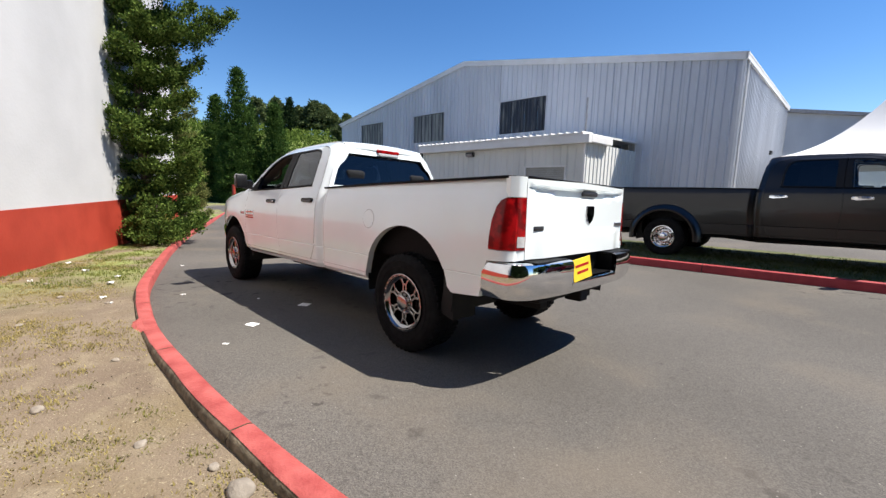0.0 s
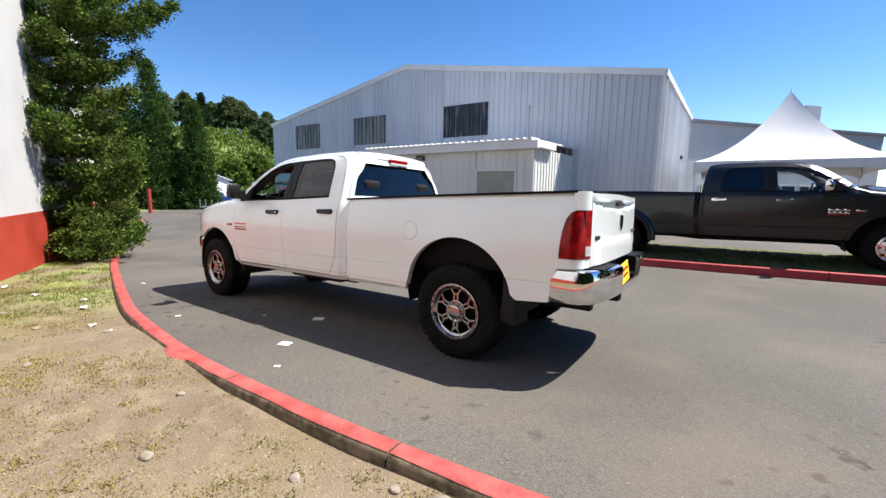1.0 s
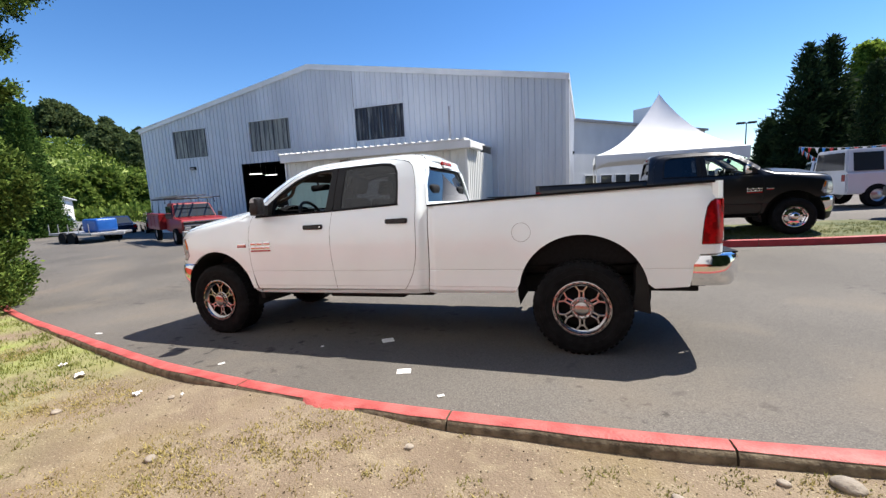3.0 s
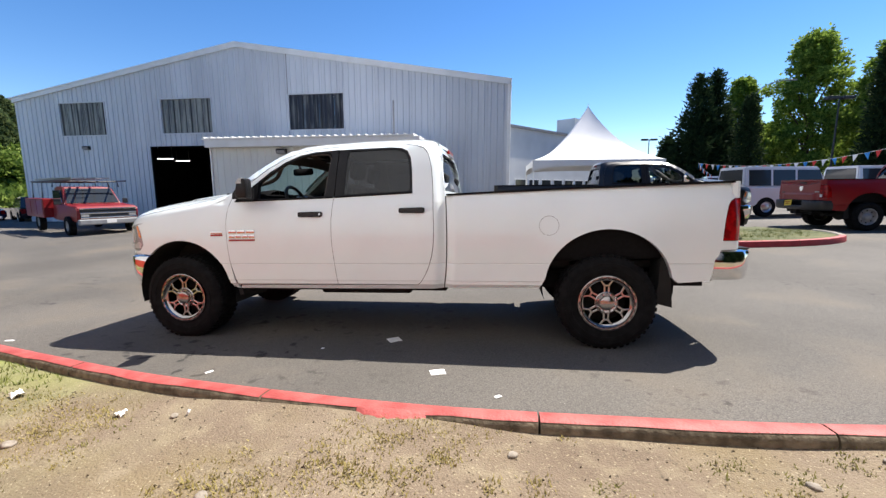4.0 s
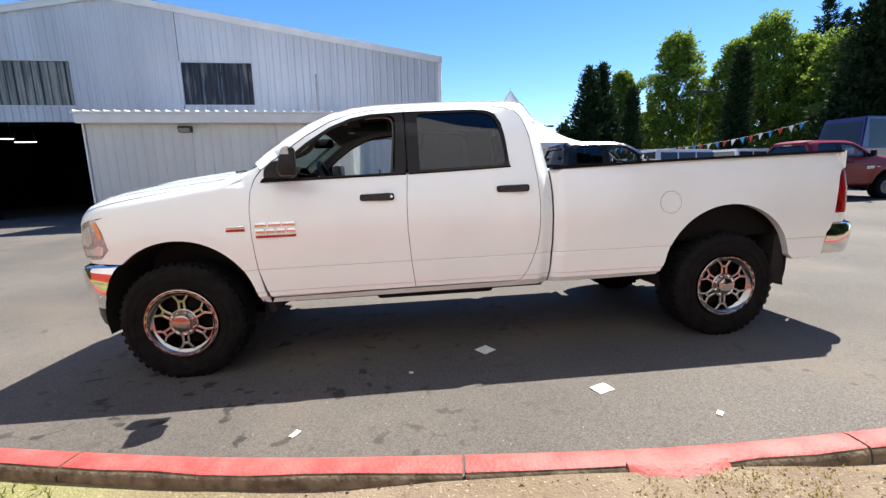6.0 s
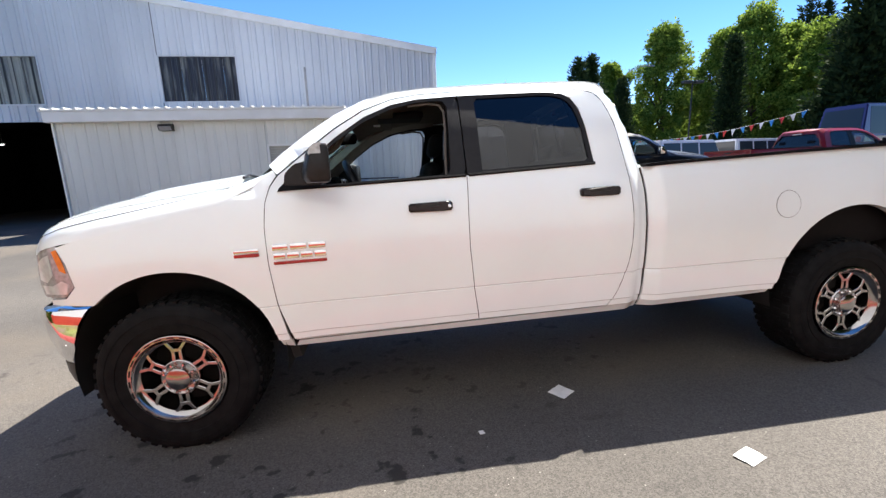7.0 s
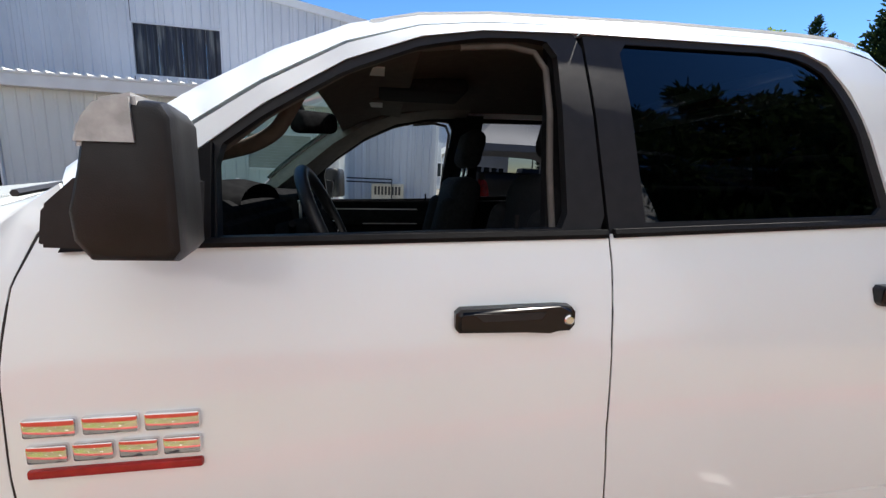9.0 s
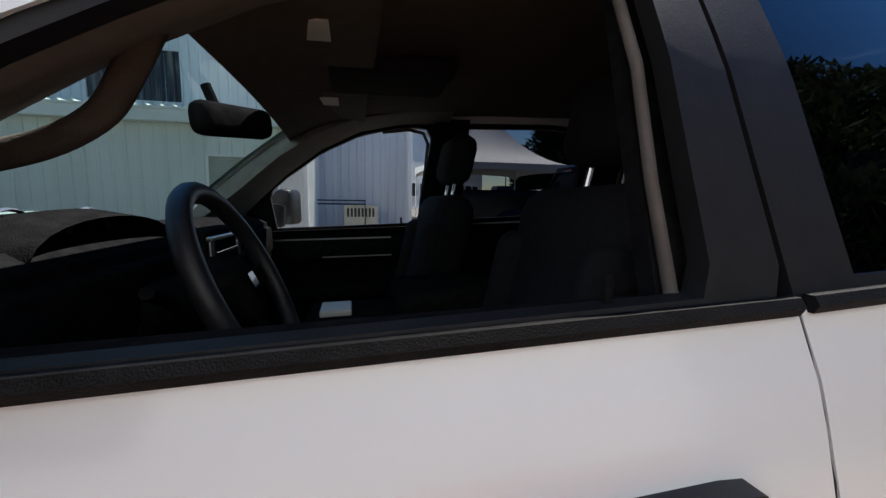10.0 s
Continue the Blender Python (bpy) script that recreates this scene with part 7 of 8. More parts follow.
# the red service truck with its ladder rack
sv = thing("service_truck", pose(-19.0, 11.65, gz(-19.0, 11.65), 0, 0, -26), "old red service truck with tool boxes and a ladder rack", "truck")
bm = bmesh.new()
prism(bm, [(.3, .55), (2.85, .55), (2.95, .75), (2.95, 1.05), (2.85, 1.14), (1.35, 1.22), (.3, 1.22)], "y", -.98, .98)
bmesh.ops.bevel(bm, geom=bm.edges[:], offset=.04, segments=2, affect="EDGES")
part("hood", bm, P_ORED, sv, smooth=35)
bm = bmesh.new()
prism(bm, [(-.35, .55), (.35, .55), (1.4, 1.2), (.85, 1.88), (-.25, 1.92), (-.35, 1.2)], "y", -.93, .93)
for v in bm.verts:
    if v.co.z > 1.5:
        v.co.y *= .85
bmesh.ops.bevel(bm, geom=bm.edges[:], offset=.04, segments=2, affect="EDGES")
part("cab", bm, P_ORED, sv, smooth=35)
bm = bmesh.new()
lo = [bm.verts.new(p) for p in ((1.375, -.86, 1.26), (1.375, .86, 1.26), (.915, .745, 1.835), (.915, -.745, 1.835))]
hi = [bm.verts.new(v.co + Vector((-.04, 0, -.03))) for v in lo]
bm.faces.new(lo), bm.faces.new(hi[::-1])
for i in range(4):
    bm.faces.new((lo[i], lo[(i + 1) % 4], hi[(i + 1) % 4], hi[i]))
part("windscreen", bm, bpy.data.materials["dark_pane"], sv)
for s in (-1, 1):
    bm = bmesh.new()
    prism(bm, [(-.2, 1.28), (1.0, 1.28), (.72, 1.76), (-.15, 1.76)], "y", s * .905, s * .84)
    part("side_window", bm, bpy.data.materials["dark_pane"], sv)
    bm = bmesh.new()
    box(bm, -3.2, -.45, s * .98 - .22, s * .98 + .22, .62, 1.42, .03)
    bx_ = part("tool_box", bm, P_ORED, sv)
    for k in range(3):
        bm = bmesh.new()
        box(bm, -3.1 + k * .9, -2.3 + k * .9, s * 1.205 - .01, s * 1.205 + .01, .75, 1.34, .008)
        part("tool_door", bm, P_ORED, bx_)
    for x in (2.0, -2.0):
        w = new("wheel")
        w.parent = sv
        w.location = (x, s * .99, .38)
        bm = bmesh.new()
        lathe(bm, [(.2, -.1 * -s), (.36, -.11 * -s), (.38, -.08 * -s), (.38, .1 * -s), (.2, .12 * -s)], 24)
        part("tyre", bm, M_RUBBER, w, smooth=40)
        bm = bmesh.new()
        lathe(bm, [(.21, .09 * s), (.12, .06 * s), (0, .08 * s)], 18)
        part("rim", bm, M_STEEL, w, smooth=40)
    bm = bmesh.new()
    box(bm, 1.25, 1.33, s * 1.02, s * 1.2, 1.22, 1.42, .02)
    part("side_mirror", bm, M_BLACK, sv)
bm = bmesh.new()
box(bm, 2.93, 2.972, -.90, .90, .70, 1.08, .01)
gr_ = part("grille", bm, M_BLACK, sv)
for z in (.715, .885, 1.055):
    bm = bmesh.new()
    box(bm, 2.965, 2.995, -.90, .90, z - .022, z + .022, .008)
    part("grille_bar", bm, M_CHROME, gr_, "worn chrome bar")
for s in (-1, 1):
    bm = bmesh.new()
    box(bm, 2.93, 2.99, s * .76 - .12, s * .76 + .12, .755, .855, .012)
    part("headlamp", bm, M_LENS, sv)
bm = bmesh.new()
box(bm, 2.94, 3.14, -1.0, 1.0, .45, .66, .04)
part("front_bumper", bm, M_STEEL, sv, "dull steel bumper")
bm = bmesh.new()
box(bm, 3.135, 3.15, -.16, .16, .50, .64)
part("number_plate", bm, M_TRIM, sv)
rk = new("ladder_rack")
rk.parent = sv
for x in (-3.0, -1.5, .1, 1.2):
    bm = bmesh.new()
    tube(bm, [(x, -.95, 1.4 if x < 0 else 1.9), (x, -.92, 2.12), (x, .92, 2.12), (x, .95, 1.4 if x < 0 else 1.9)], .03, 6)
    part("hoop", bm, M_BLACK, rk)
for y in (-.9, .9):
    bm = bmesh.new()
    tube(bm, [(-3.3, y, 2.14), (2.2, y, 2.14)], .03, 6)
    part("rail", bm, M_BLACK, rk)
for k, (y, c) in enumerate(((-.55, M_SILVER), (.1, M_STEEL))):
    ld = thing("ladder", sv.matrix_world @ pose(-.6, y, 2.2), "long extension ladder lying on the truck's rack", "ladder", "ladders")
    for q in (-.2, .2):
        bm = bmesh.new()
        box(bm, -2.6, 2.6 + k * .3, q - .02, q + .02, 0, .07)
        part("stile", bm, c, ld)
    bm = bmesh.new()
    for i in range(17):
        rod(bm, (-2.5 + i * .3, -.2, .035), (-2.5 + i * .3, .2, .035), .015, seg=6)
    part("rungs", bm, c, ld)
# flat trailer with a blue tank
tr = thing("trailer", pose(-27.3, 12.1, gz(-27.3, 12.1), 0, 0, -4), "flat twin-axle trailer with a dark deck", "trailer")
bm = bmesh.new()
box(bm, -2.3, 2.0, -1.05, 1.05, .55, .68, .02)
part("deck", bm, M_STEEL, tr)
bm = bmesh.new()
tube(bm, [(2.0, -.6, .58), (3.0, 0, .55), (2.0, .6, .58)], .05, 6)
part("drawbar", bm, M_STEEL, tr)
for x in (-.6, .3):
    for s in (-1, 1):
        bm = bmesh.new()
        lathe(bm, [(.05, s * .1), (.2, s * .1), (.36, s * .09), (.37, 0), (.36, -s * .09), (.05, -s * .1)], 24, centre=(x, s * 1.12, .37))
        part("wheel", bm, M_RUBBER, tr, smooth=40)
for k in range(5):
    bm = bmesh.new()
    rod(bm, (-2.2 + k, -1.03, .68), (-2.2 + k, -1.03, 1.2), .025, seg=6)
    part("stake", bm, M_STEEL, tr)
M_BLUE = mat("blue_plastic_tank", (0.01, 0.08, 0.32), (0.015, 0.10, 0.38), 3, 0.4)
tank = thing("water_tank", tr.matrix_world @ pose(.9, 0, .685), "blue plastic tank standing on the trailer", "tank")
bm = bmesh.new()
box(bm, -.7, .7, -.55, .55, 0, .75, .12, None, 3)
part("tank", bm, M_BLUE, tank, smooth=50)

# the white shed at the end of the drive
shed = thing("shed", pose(-59.9, 22.9, gz(-47, 19), 0, 0, 3), "small white gabled shed with a dark doorway", "shed")
bm = bmesh.new()
prism(bm, [(-3, -.5), (3, -.5), (3, 3.1), (0, 4.1), (-3, 3.1)], "x", 0, 6)
part("wall", bm, M_TRIM, shed)
bm = bmesh.new()
for s in (-1, 1):
    prism(bm, [(0, 4.12), (s * 3.3, 3.02), (s * 3.3, 3.13), (0, 4.25)], "x", -.3, 6.3)
part("roof", bm, M_SIDING, shed)
# near-black slab stands for the unlit opening
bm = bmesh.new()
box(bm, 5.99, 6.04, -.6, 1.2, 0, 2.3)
part("doorway", bm, M_INSHADE, shed)
post = thing("marker_post", pose(-33.9, 9.6, gz(-33, 9) + .1), "red painted post beside the kerb", "post")
bm = bmesh.new()
rod(bm, (0, 0, 0), (0, 0, 1.9), .13, .13, 12)
part("pole", bm, M_WALLR, post)

# ---- street lamps and the string of pennants ----
def lot_lamp(x, y, h, arm):
    t = thing("street_lamp", pose(x, y, gz(x, y)), "tall dark lamp post with a flat head" if not arm else "tall pale lamp post with a curved arm", "street lamp", "street lamps")
    bm = bmesh.new()
    rod(bm, (0, 0, 0), (0, 0, h), .09, .055, 10)
    part("pole", bm, M_BLACK if not arm else M_STEEL, t)
    bm = bmesh.new()
    if arm:
        tube(bm, spline([(0, 0, h - .1), (.5, -.2, h + .5), (1.6, -.6, h + .9), (2.6, -.9, h + .95)], 5), .05, 6)
        part("arm", bm, M_STEEL, t)
        bm = bmesh.new()
        box(bm, 2.4, 3.1, -1.05, -.8, h + .86, h + 1.0, .04)
    else:
        box(bm, -.95, -.15, -.25, .25, h - .02, h + .2, .03), box(bm, .15, .95, -.25, .25, h - .02, h + .2, .03), box(bm, -.2, .2, -.05, .05, h + .02, h + .1)
    part("head", bm, M_BLACK if not arm else M_STEEL, t)


lot_lamp(17.4, 52.8, 7.0, False)
lot_lamp(24.6, 33.0, 7.6, False)
lot_lamp(24.9, 44.6, 10.6, True)
M_FLAG = [mat("pennant_" + n, c, None, 1, 0.7) for n, c in (("blue", (0.03, 0.25, 0.62)), ("white", (0.75, 0.75, 0.73)), ("red", (0.62, 0.04, 0.03)))]
ends = [(Vector((14.9, 13.6, 3.42)), Vector((10.9, 23.7, 3.0))), (Vector((10.9, 23.7, 3.0)), Vector((22.0, 40.0, 3.2)))]
for a, b in ends:
    st = thing("pennant_string", Matrix(), "string of small red, white and blue pennants", "bunting", "pennant strings")
    n = int((b - a).length / .38)
    line = [a.lerp(b, k / n) - Vector((0, 0, .9 * (1 - (2 * k / n - 1) ** 2) * (b - a).length / 18)) for k in range(n + 1)]
    bm = bmesh.new()
    tube(bm, line, .006, 4)
    part("cord", bm, M_FLAG[1], st)
    for k in range(n):
        bm = bmesh.new()
        p, d = line[k], (line[k + 1] - line[k]).normalized()
        t0, t1 = p + d * .05, p + d * .25
        tip = p + d * .15 - Vector((0, 0, .30)) + Vector((.05 * math.sin(k * 2.3), .05 * math.cos(k * 1.7), 0))
        side = Vector((d.y, -d.x, 0)) * .004
        lo, hi = [bm.verts.new(q + side) for q in (t0, t1, tip)], [bm.verts.new(q - side) for q in (t0, t1, tip)]
        bm.faces.new(lo), bm.faces.new(hi[::-1])
        for i in range(3):
            bm.faces.new((lo[i], lo[(i + 1) % 3], hi[(i + 1) % 3], hi[i]))
        part("pennant", bm, M_FLAG[k % 3], st)

# ---- trees ----
def leaves(name, spots, rng, per, length, width, material, parent=None, up=0.2):
    """Small leaf blades round many tips. spots: rows of x, y, z, dx, dy, dz, size."""
    s = np.asarray(spots, float)
    n = len(s) * per
    c = np.repeat(s[:, :3], per, 0)
    d = np.repeat(s[:, 3:6], per, 0)
    size = np.repeat(s[:, 6], per)[:, None]
    off = rng.normal(0, .5, (n, 3)) * size
    di = d + rng.normal(0, .6, (n, 3)) + np.array([0, 0, up])
    di /= np.linalg.norm(di, axis=1, keepdims=True)
    sd = np.cross(di, rng.normal(0, 1, (n, 3)))
    sd /= np.linalg.norm(sd, axis=1, keepdims=True) + 1e-6
    ln = length * rng.uniform(.6, 1.3, (n, 1))
    wd_ = width * rng.uniform(.7, 1.2, (n, 1))
    base = c + off
    co = np.stack([base, base + di * ln * .5 + sd * wd_, base + di * ln, base + di * ln * .5 - sd * wd_], 1).reshape(-1, 3)
    me = bpy.data.meshes.new(name)
    me.from_pydata(co.tolist(), [], np.arange(n * 4).reshape(-1, 4).tolist())
    me.materials.append(material)
    ob = new(name, me)
    ob.parent = parent
    return ob


def conifer(m, h, r, label, material, seed, tiers=30, arms=7, clump=.16, per=40, length=.10, width=.018, z0=.3, droop=.1, lift=.25, power=.8, ragged=.35, gap=.16, twigs=3, extra=(), lean=0.0, group="conifers"):
    """A conifer: a tapered trunk, limbs in tiers that sag and turn up, side twigs, and a dense tuft of needles at each joint."""
    rng = np.random.default_rng(seed)
    t = thing("conifer_tree", m, label, "tree", group)
    bm = bmesh.new()
    tube(bm, [(.05 * math.sin(k) + lean * h * (k / 8) ** 2, .04 * math.cos(k * 1.3), h * k / 8) for k in range(9)], [max(.016 * h * (1 - k / 8.3), .015) for k in range(9)], 8)
    part("trunk", bm, M_BARK, t, smooth=60)
    limbs = []
    for lv in range(tiers):
        f = (lv + .3 * rng.uniform()) / tiers
        n = max(3, round(arms * (1 - .45 * f)))
        start = rng.uniform(0, math.tau)
        for a in range(n):
            L = r * (1 - f) ** power * rng.uniform(1 - ragged, 1 + ragged * .5) + .1
            limbs.append((z0 + (h - z0) * f, start + math.tau * (a + rng.uniform(-.3, .3)) / n, L, droop * rng.uniform(.5, 1.5)))
    limbs += list(extra)
    bm = bmesh.new()
    spots = []
    for z, an, L, dr in limbs:
        c, s = math.cos(an), math.sin(an)
        off = lean * h * (z / h) ** 2

        def on(q):
            return Vector((off + c * L * q, s * L * q, z + L * (lift * q * q - dr * q)))
        n = max(2, int(L / gap))
        for k in range(n + 1):
            q = .12 + .88 * k / n
            p = on(q)
            spots.append((*p, c * .8, s * .8, .35, clump * (1.15 - .45 * q)))
            if twigs and q > .25 and k % 2 == 0 and L > gap * 2.5:
                for sg in (-1, 1):
                    a2 = an + sg * rng.uniform(.6, 1.1)
                    tl = L * (1.15 - q) * rng.uniform(.3, .55)
                    m2 = max(1, min(twigs, int(tl / gap)))
                    for j in range(1, m2 + 1):
                        u = tl * j / m2
                        spots.append((p.x + math.cos(a2) * u, p.y + math.sin(a2) * u, p.z + .15 * u + rng.normal(0, .04) * clump / .16, math.cos(a2) * .7, math.sin(a2) * .7, .4, clump * rng.uniform(.65, 1.0)))
        if L > .4:
            tube(bm, [on(0), on(.5), on(1)], [max(.012 * L, .008), .008 * L, .004 * L], 5)
    for k in range(8):
        spots.append((lean * h, 0, h - k * .05 * h / 9, 0, 0, 1, clump * .4))
    part("branching", bm, M_BARK, t)
    leaves("needles", spots, rng, per, length, width, material, t)
    return t


def broadleaf(m, h, r, label, material, seed, clumps=900, per=24, leaf=.36, z0=.16, lobes_n=26):
    """A broad-leaved tree: trunk, limbs and a tall crown built of many leafy lobes with shade between."""
    rng = np.random.default_rng(seed)
    t = thing("broadleaf_tree", m, label, "tree", "broadleaf trees")
    bm = bmesh.new()
    tube(bm, [(0, 0, 0), (.1, .05, h * .3), (0, .1, h * .6), (.05, 0, h * .9)], [h * .02, h * .016, h * .01, h * .004], 8)
    part("trunk", bm, M_BARK, t, smooth=60)
    lobes = []
    for k in range(lobes_n):
        f = (k + .5) / lobes_n
        zc = h * (z0 + (.93 - z0) * f ** .85)
        wide = r * (.55 + .45 * math.sin(math.pi * min(f * 1.15 + .12, 1))) * (1 - .62 * max(f - .62, 0) / .38)
        a = k * 2.4 + rng.uniform(-.4, .4)
        d = wide * rng.uniform(.45, .82) * (1 - .7 * max(f - .8, 0) / .2)
        lr = r * rng.uniform(.26, .42)
        lobes.append((d * math.cos(a), d * math.sin(a), min(zc, h - lr * .75), lr, lr * rng.uniform(.65, .95)))
    bm = bmesh.new()
    for x, y, z, lr, lh in lobes:
        tube(bm, [(0, 0, z * .72), (x * .5, y * .5, z * .86), (x, y, z)], [h * .006, h * .004, h * .002], 5)
    part("branching", bm, M_BARK, t)
    spots = []
    for k in range(clumps):
        x, y, z, lr, lh = lobes[k % lobes_n]
        v = rng.normal(0, 1, 3)
        v /= np.linalg.norm(v)
        v[2] = abs(v[2]) if rng.uniform() < .55 else v[2]
        q = rng.uniform(.6, 1.0) + .35 * rng.uniform() ** 4
        spots.append((x + v[0] * lr * q, y + v[1] * lr * q, z + v[2] * lh * q, v[0], v[1], v[2] * .5 + .2, .11 * r))
    leaves("leaves", spots, rng, per, leaf, leaf * .36, material, t, up=-.1)
    return t


def at_bearing(az, d, eye=(-1.5, -3.7)):
    x, y = eye[0] + d * math.sin(radians(az)), eye[1] + d * math.cos(radians(az))
    return pose(x, y, gz(x, y) - .1, 0, 0, az * 7)


def verge_at(x, y):
    return pose(x, y, gz(x, y) + KH - .03)


conifer(verge_at(-10.4, -.1), 9.4, 1.18, "tall shaggy green conifer growing against the white wall", L_JUNI, 11, tiers=17, arms=7, clump=.19, per=100, length=.085, width=.022, z0=.3, power=.42, ragged=.5, droop=.28, lift=.46, gap=.15, twigs=1,
        extra=[(4.95, radians(72), 2.1, -.05), (5.05, radians(66), 1.7, -.05), (5.6, radians(95), 1.3, 0), (6.4, radians(60), 1.3, 0), (4.2, radians(80), 1.3, .05)])
conifer(verge_at(-16.6, 2.0), 7.0, .78, "bushy olive conifer standing behind the tall one", L_OLIVE, 12, tiers=17, arms=7, clump=.18, per=70, length=.085, width=.018, z0=.2, power=.45, ragged=.5, droop=.0, lift=.35, gap=.16, twigs=1)
conifer(verge_at(-9.3, -.1), 1.0, .42, "low spreading conifer shoots at the kerb", L_JUNI, 13, tiers=6, arms=6, clump=.10, per=34, length=.07, width=.014, power=.4, gap=.12, z0=.08)
for k, (x, y, h, r) in enumerate(((-40.8, 12.65, 13.0, 2.4), (-38.7, 15.3, 9.8, 1.6), (-45.5, 12.0, 11.0, 2.2))):
    conifer(pose(x, y, gz(x, y)), h, r, "dense dark green cone-shaped cedar", L_CEDAR, 20 + k, tiers=34, arms=12, clump=.42, per=20, length=.24, width=.05, power=.72, ragged=.2, z0=.1, droop=.15, lift=.2, gap=.4, twigs=2)
for k, (az, d, h, r) in enumerate(((20.6, 56, 6.6, 1.6), (23.4, 55, 13.0, 3.4), (25.0, 57, 13.7, 3.3), (46.2, 78, 23.5, 4.6), (47.6, 84, 22.5, 4.2), (61, 60, 20, 4.5))):
    conifer(at_bearing(az, d), h, r, "dark fir with sagging boughs at the edge of the lot", L_FIR, 40 + k, tiers=24, arms=9, clump=.55, per=14, length=.55, width=.085, z0=.5, power=.85, ragged=.38, droop=.32, lift=.22, gap=.5, twigs=1, group="firs")
for k, (az, d, h, r) in enumerate(((28.4, 50, 9.6, 1.3), (38.7, 39, 9.7, 1.0))):
    conifer(at_bearing(az, d), h, r, "slim dark conifer at the edge of the lot", L_FIR, 50 + k, tiers=26, arms=9, clump=.4, per=14, length=.34, width=.07, z0=.2, power=.6, ragged=.3, droop=.1, lift=.2, gap=.42, twigs=2, group="slim conifers")
conifer(at_bearing(48.6, 37), 11.8, 2.2, "large dark leaning conifer beside the van", L_FIR, 55, tiers=30, arms=10, clump=.55, per=16, length=.42, width=.085, z0=.2, power=.6, ragged=.35, droop=.1, lift=.25, gap=.5, twigs=2, lean=.035, group="slim conifers")
for k, (az, d, h, r) in enumerate(((27.3, 63, 14.4, 2.6), (30.2, 72, 9.5, 3.4), (33.2, 60, 17.2, 4.1), (36.6, 72, 11.0, 3.4), (38.9, 60, 15.8, 3.4), (41.6, 60, 17.5, 4.2), (44.6, 62, 15.6, 3.6), (47.2, 58, 13.6, 3.8), (49.5, 64, 15.5, 4.4), (52.6, 58, 17.0, 4.6), (57.0, 58, 17.5, 5.0), (65.0, 62, 18.0, 5.5), (71.0, 60, 16.0, 5.5))):
    broadleaf(at_bearing(az, d), h, r, "tall bright green broadleaf tree beyond the lot", L_MAPLE, 60 + k, clumps=1000, per=30, leaf=.30)

for k, (x, y, h, r) in enumerate(((6.4, -7.6, 14.0, 3.6), (9.0, -6.6, 16.0, 3.8), (12.2, -6.2, 15.0, 3.7), (15.4, -5.6, 16.5, 3.9), (19.0, -5.0, 15.0, 3.7), (10.5, -11.0, 15.5, 3.7), (24.0, -5.5, 15.0, 3.7))):
    conifer(pose(x, y, gz(x, y)), h, r, "dark fir beyond the end of the white wall", L_FIR, 120 + k, tiers=24, arms=9, clump=.5, per=12, length=.5, width=.09, z0=.3, power=.75, ragged=.35, droop=.25, lift=.2, gap=.5, twigs=2, group="firs by the wall")

# the wooded hillside
def hill_z(az, d):
    """Height of the hillside at a bearing and a distance."""
    x, y = d * math.sin(radians(az)), d * math.cos(radians(az))
    return -1.0 + (15.5 + 6.5 * smoothstep(-55, -61, az)) * smoothstep(0, 12, (d - 62) / 9.0) + 1.0 * noise.noise(Vector((x * .05, y * .05, 2)))


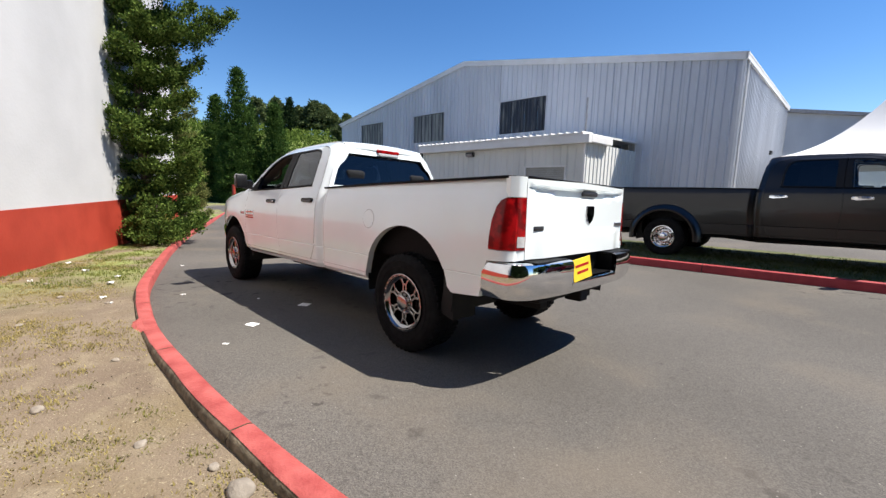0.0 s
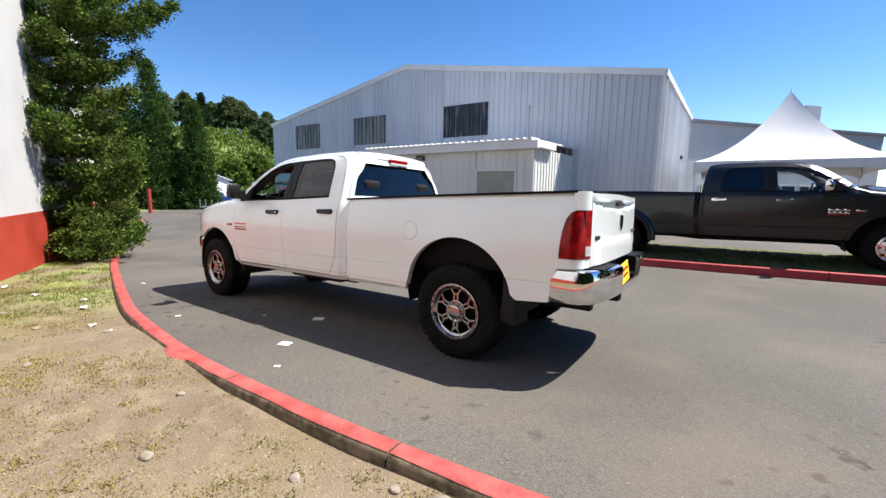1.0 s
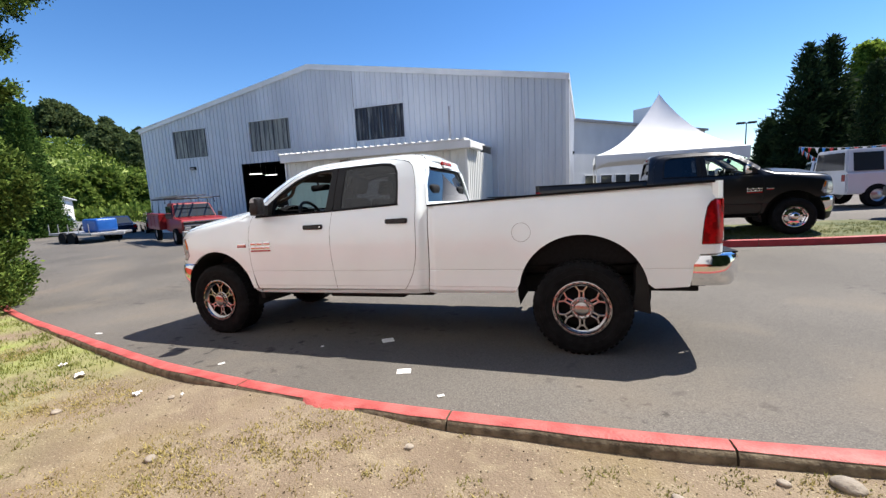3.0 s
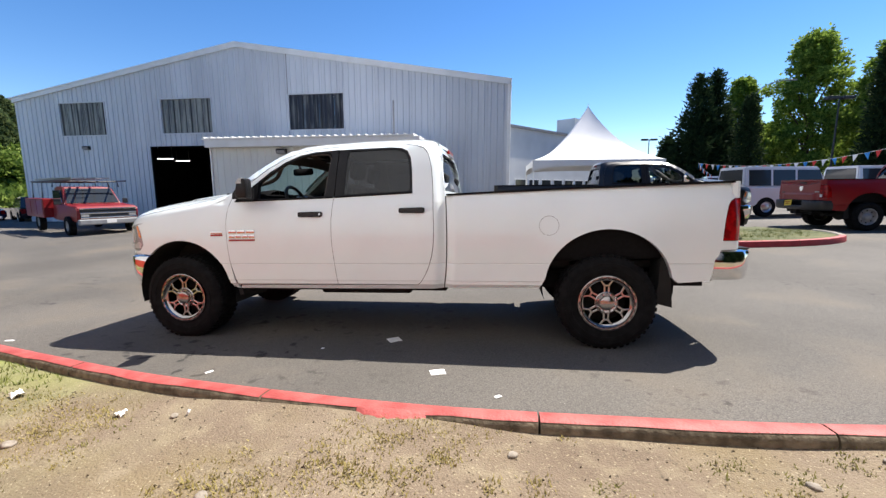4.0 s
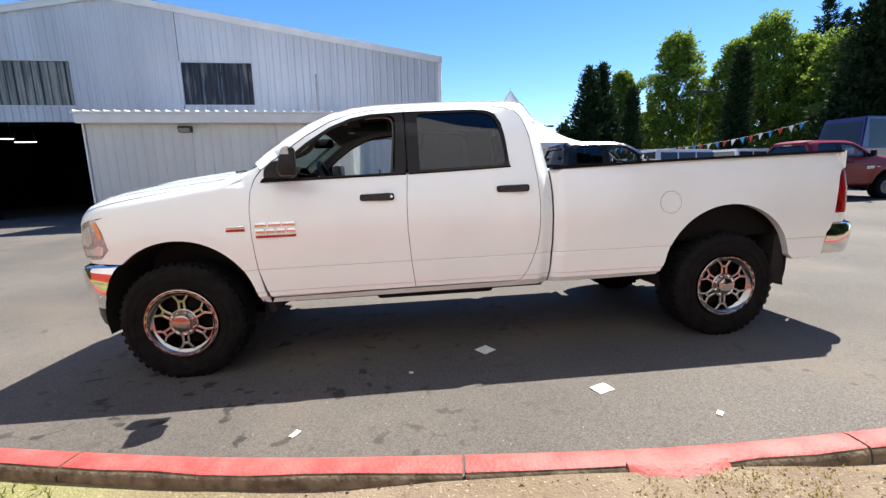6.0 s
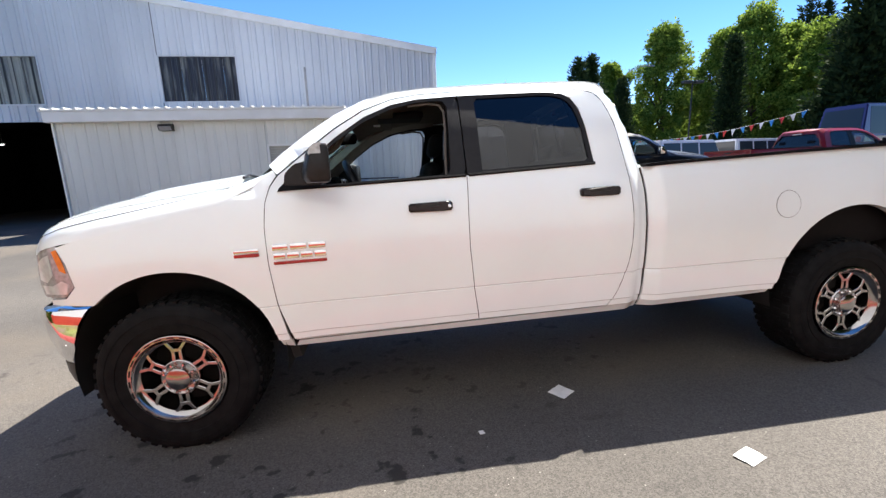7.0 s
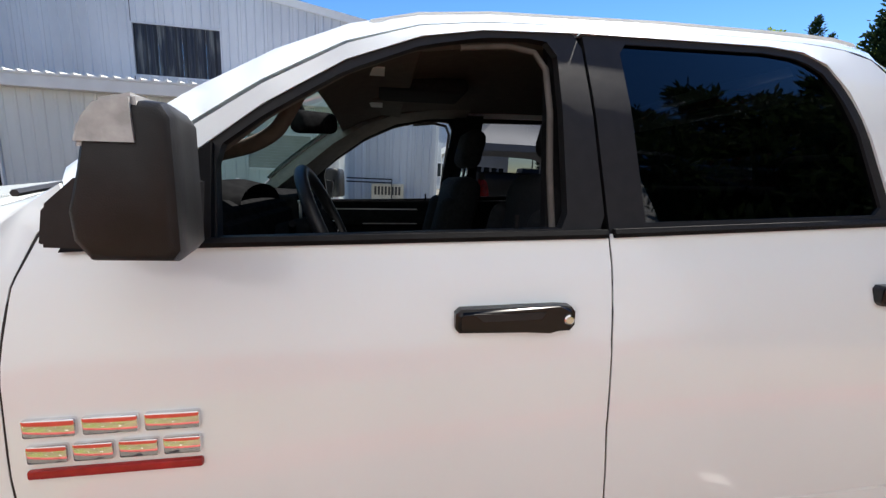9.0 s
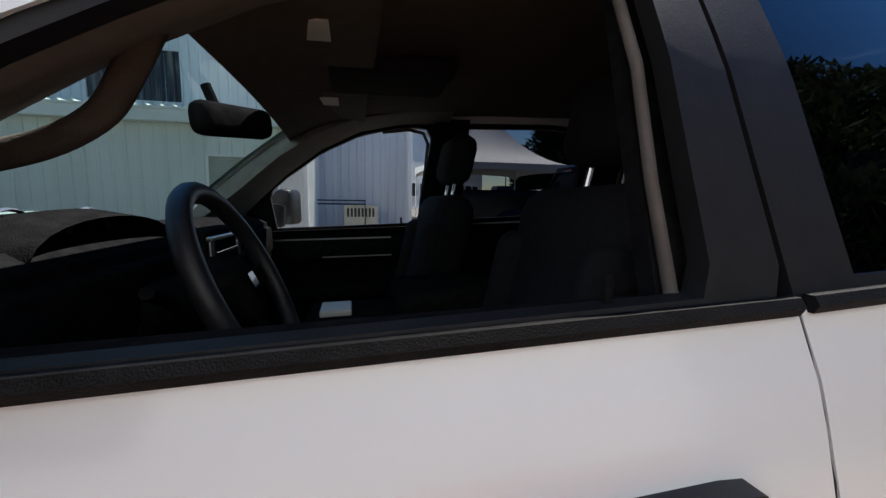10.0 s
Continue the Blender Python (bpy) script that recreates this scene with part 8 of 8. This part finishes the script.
bm = bmesh.new()
rows = []
for i in range(26):
    az = -100 + 60 * i / 25
    row = []
    for j in range(13):
        d = 62 + 9.0 * j
        x, y = d * math.sin(radians(az)), d * math.cos(radians(az))
        z = hill_z(az, d)
        row.append(bm.verts.new((x, y, z)))
    rows.append(row)
for a, b in zip(rows, rows[1:]):
    for k in range(12):
        bm.faces.new((a[k], a[k + 1], b[k + 1], b[k]))
hill = tagged(part("hillside", bm, M_HILL, smooth=60), "bright green scrubby hillside", "hill", kind="structure")
rng = np.random.default_rng(9)
spots = []
for _ in range(5200):
    az, d = rng.uniform(-98, -42), rng.uniform(64, 160)
    j = (d - 62) / 9.0
    x, y = d * math.sin(radians(az)), d * math.cos(radians(az))
    z = hill_z(az, d)
    spots.append((x, y, z + rng.uniform(0, 1.3), 0, 0, 1, .8))
tagged(leaves("hillside_scrub", spots, rng, 9, .75, .3, L_HILL), "leafy scrub covering the hillside", "shrubs", kind="stuff")
for k, (az, d, h, r, kind) in enumerate(((-69.5, 158, 11, 4.2, 0), (-67.2, 160, 12, 4.2, 0), (-65.6, 156, 12, 2.6, 1), (-64.4, 160, 10, 3.6, 0), (-62.6, 158, 12, 4.4, 0), (-61.4, 160, 11, 4.2, 0), (-60.2, 154, 8, 3.0, 0), (-58.4, 158, 10, 3.6, 0), (-57.3, 160, 9, 3.2, 0), (-55.6, 158, 11, 3.8, 0), (-54.2, 160, 10, 3.6, 0), (-59.0, 132, 8, 3.4, 0), (-56.6, 128, 8, 3.2, 0), (-60.6, 84, 7, 3.2, 2), (-63.2, 80, 6, 3.0, 2), (-57.5, 88, 5.5, 3.0, 2))):
    x, y = d * math.sin(radians(az)), d * math.cos(radians(az))
    j = (d - 62) / 9.0
    z = hill_z(az, d) - .4
    if kind == 1:
        conifer(pose(x, y, z), h, r, "dark fir on the hilltop", L_FIR, 90 + k, tiers=18, arms=8, clump=.8, per=10, length=.9, width=.18, power=.85, gap=.8, twigs=1, droop=.2)
    else:
        broadleaf(pose(x, y, z), h, r, "leafy tree on the hillside", L_WOOD if kind == 0 else L_HILL, 90 + k, clumps=420, per=14, leaf=.8, lobes_n=16)

# ---- kerbs, cast in lengths ----
kerb_run("near_kerb", KERB, KW, KH, M_KERB, [8, 12, 15, 18, 21, 23.35, 24.7, 26.05, 27.5, 29.2, 31, 33, 36, 39, 42, 45, 48, 52, 56, 60], "red painted concrete kerb, chipped and cracked")
kerb_run("island_kerb", ISL, .15, .14, M_KERBD, [1.6, 4.1, 6.6, 8.9, 10.6], "dark red painted kerb round the island", bare_from=10.3)
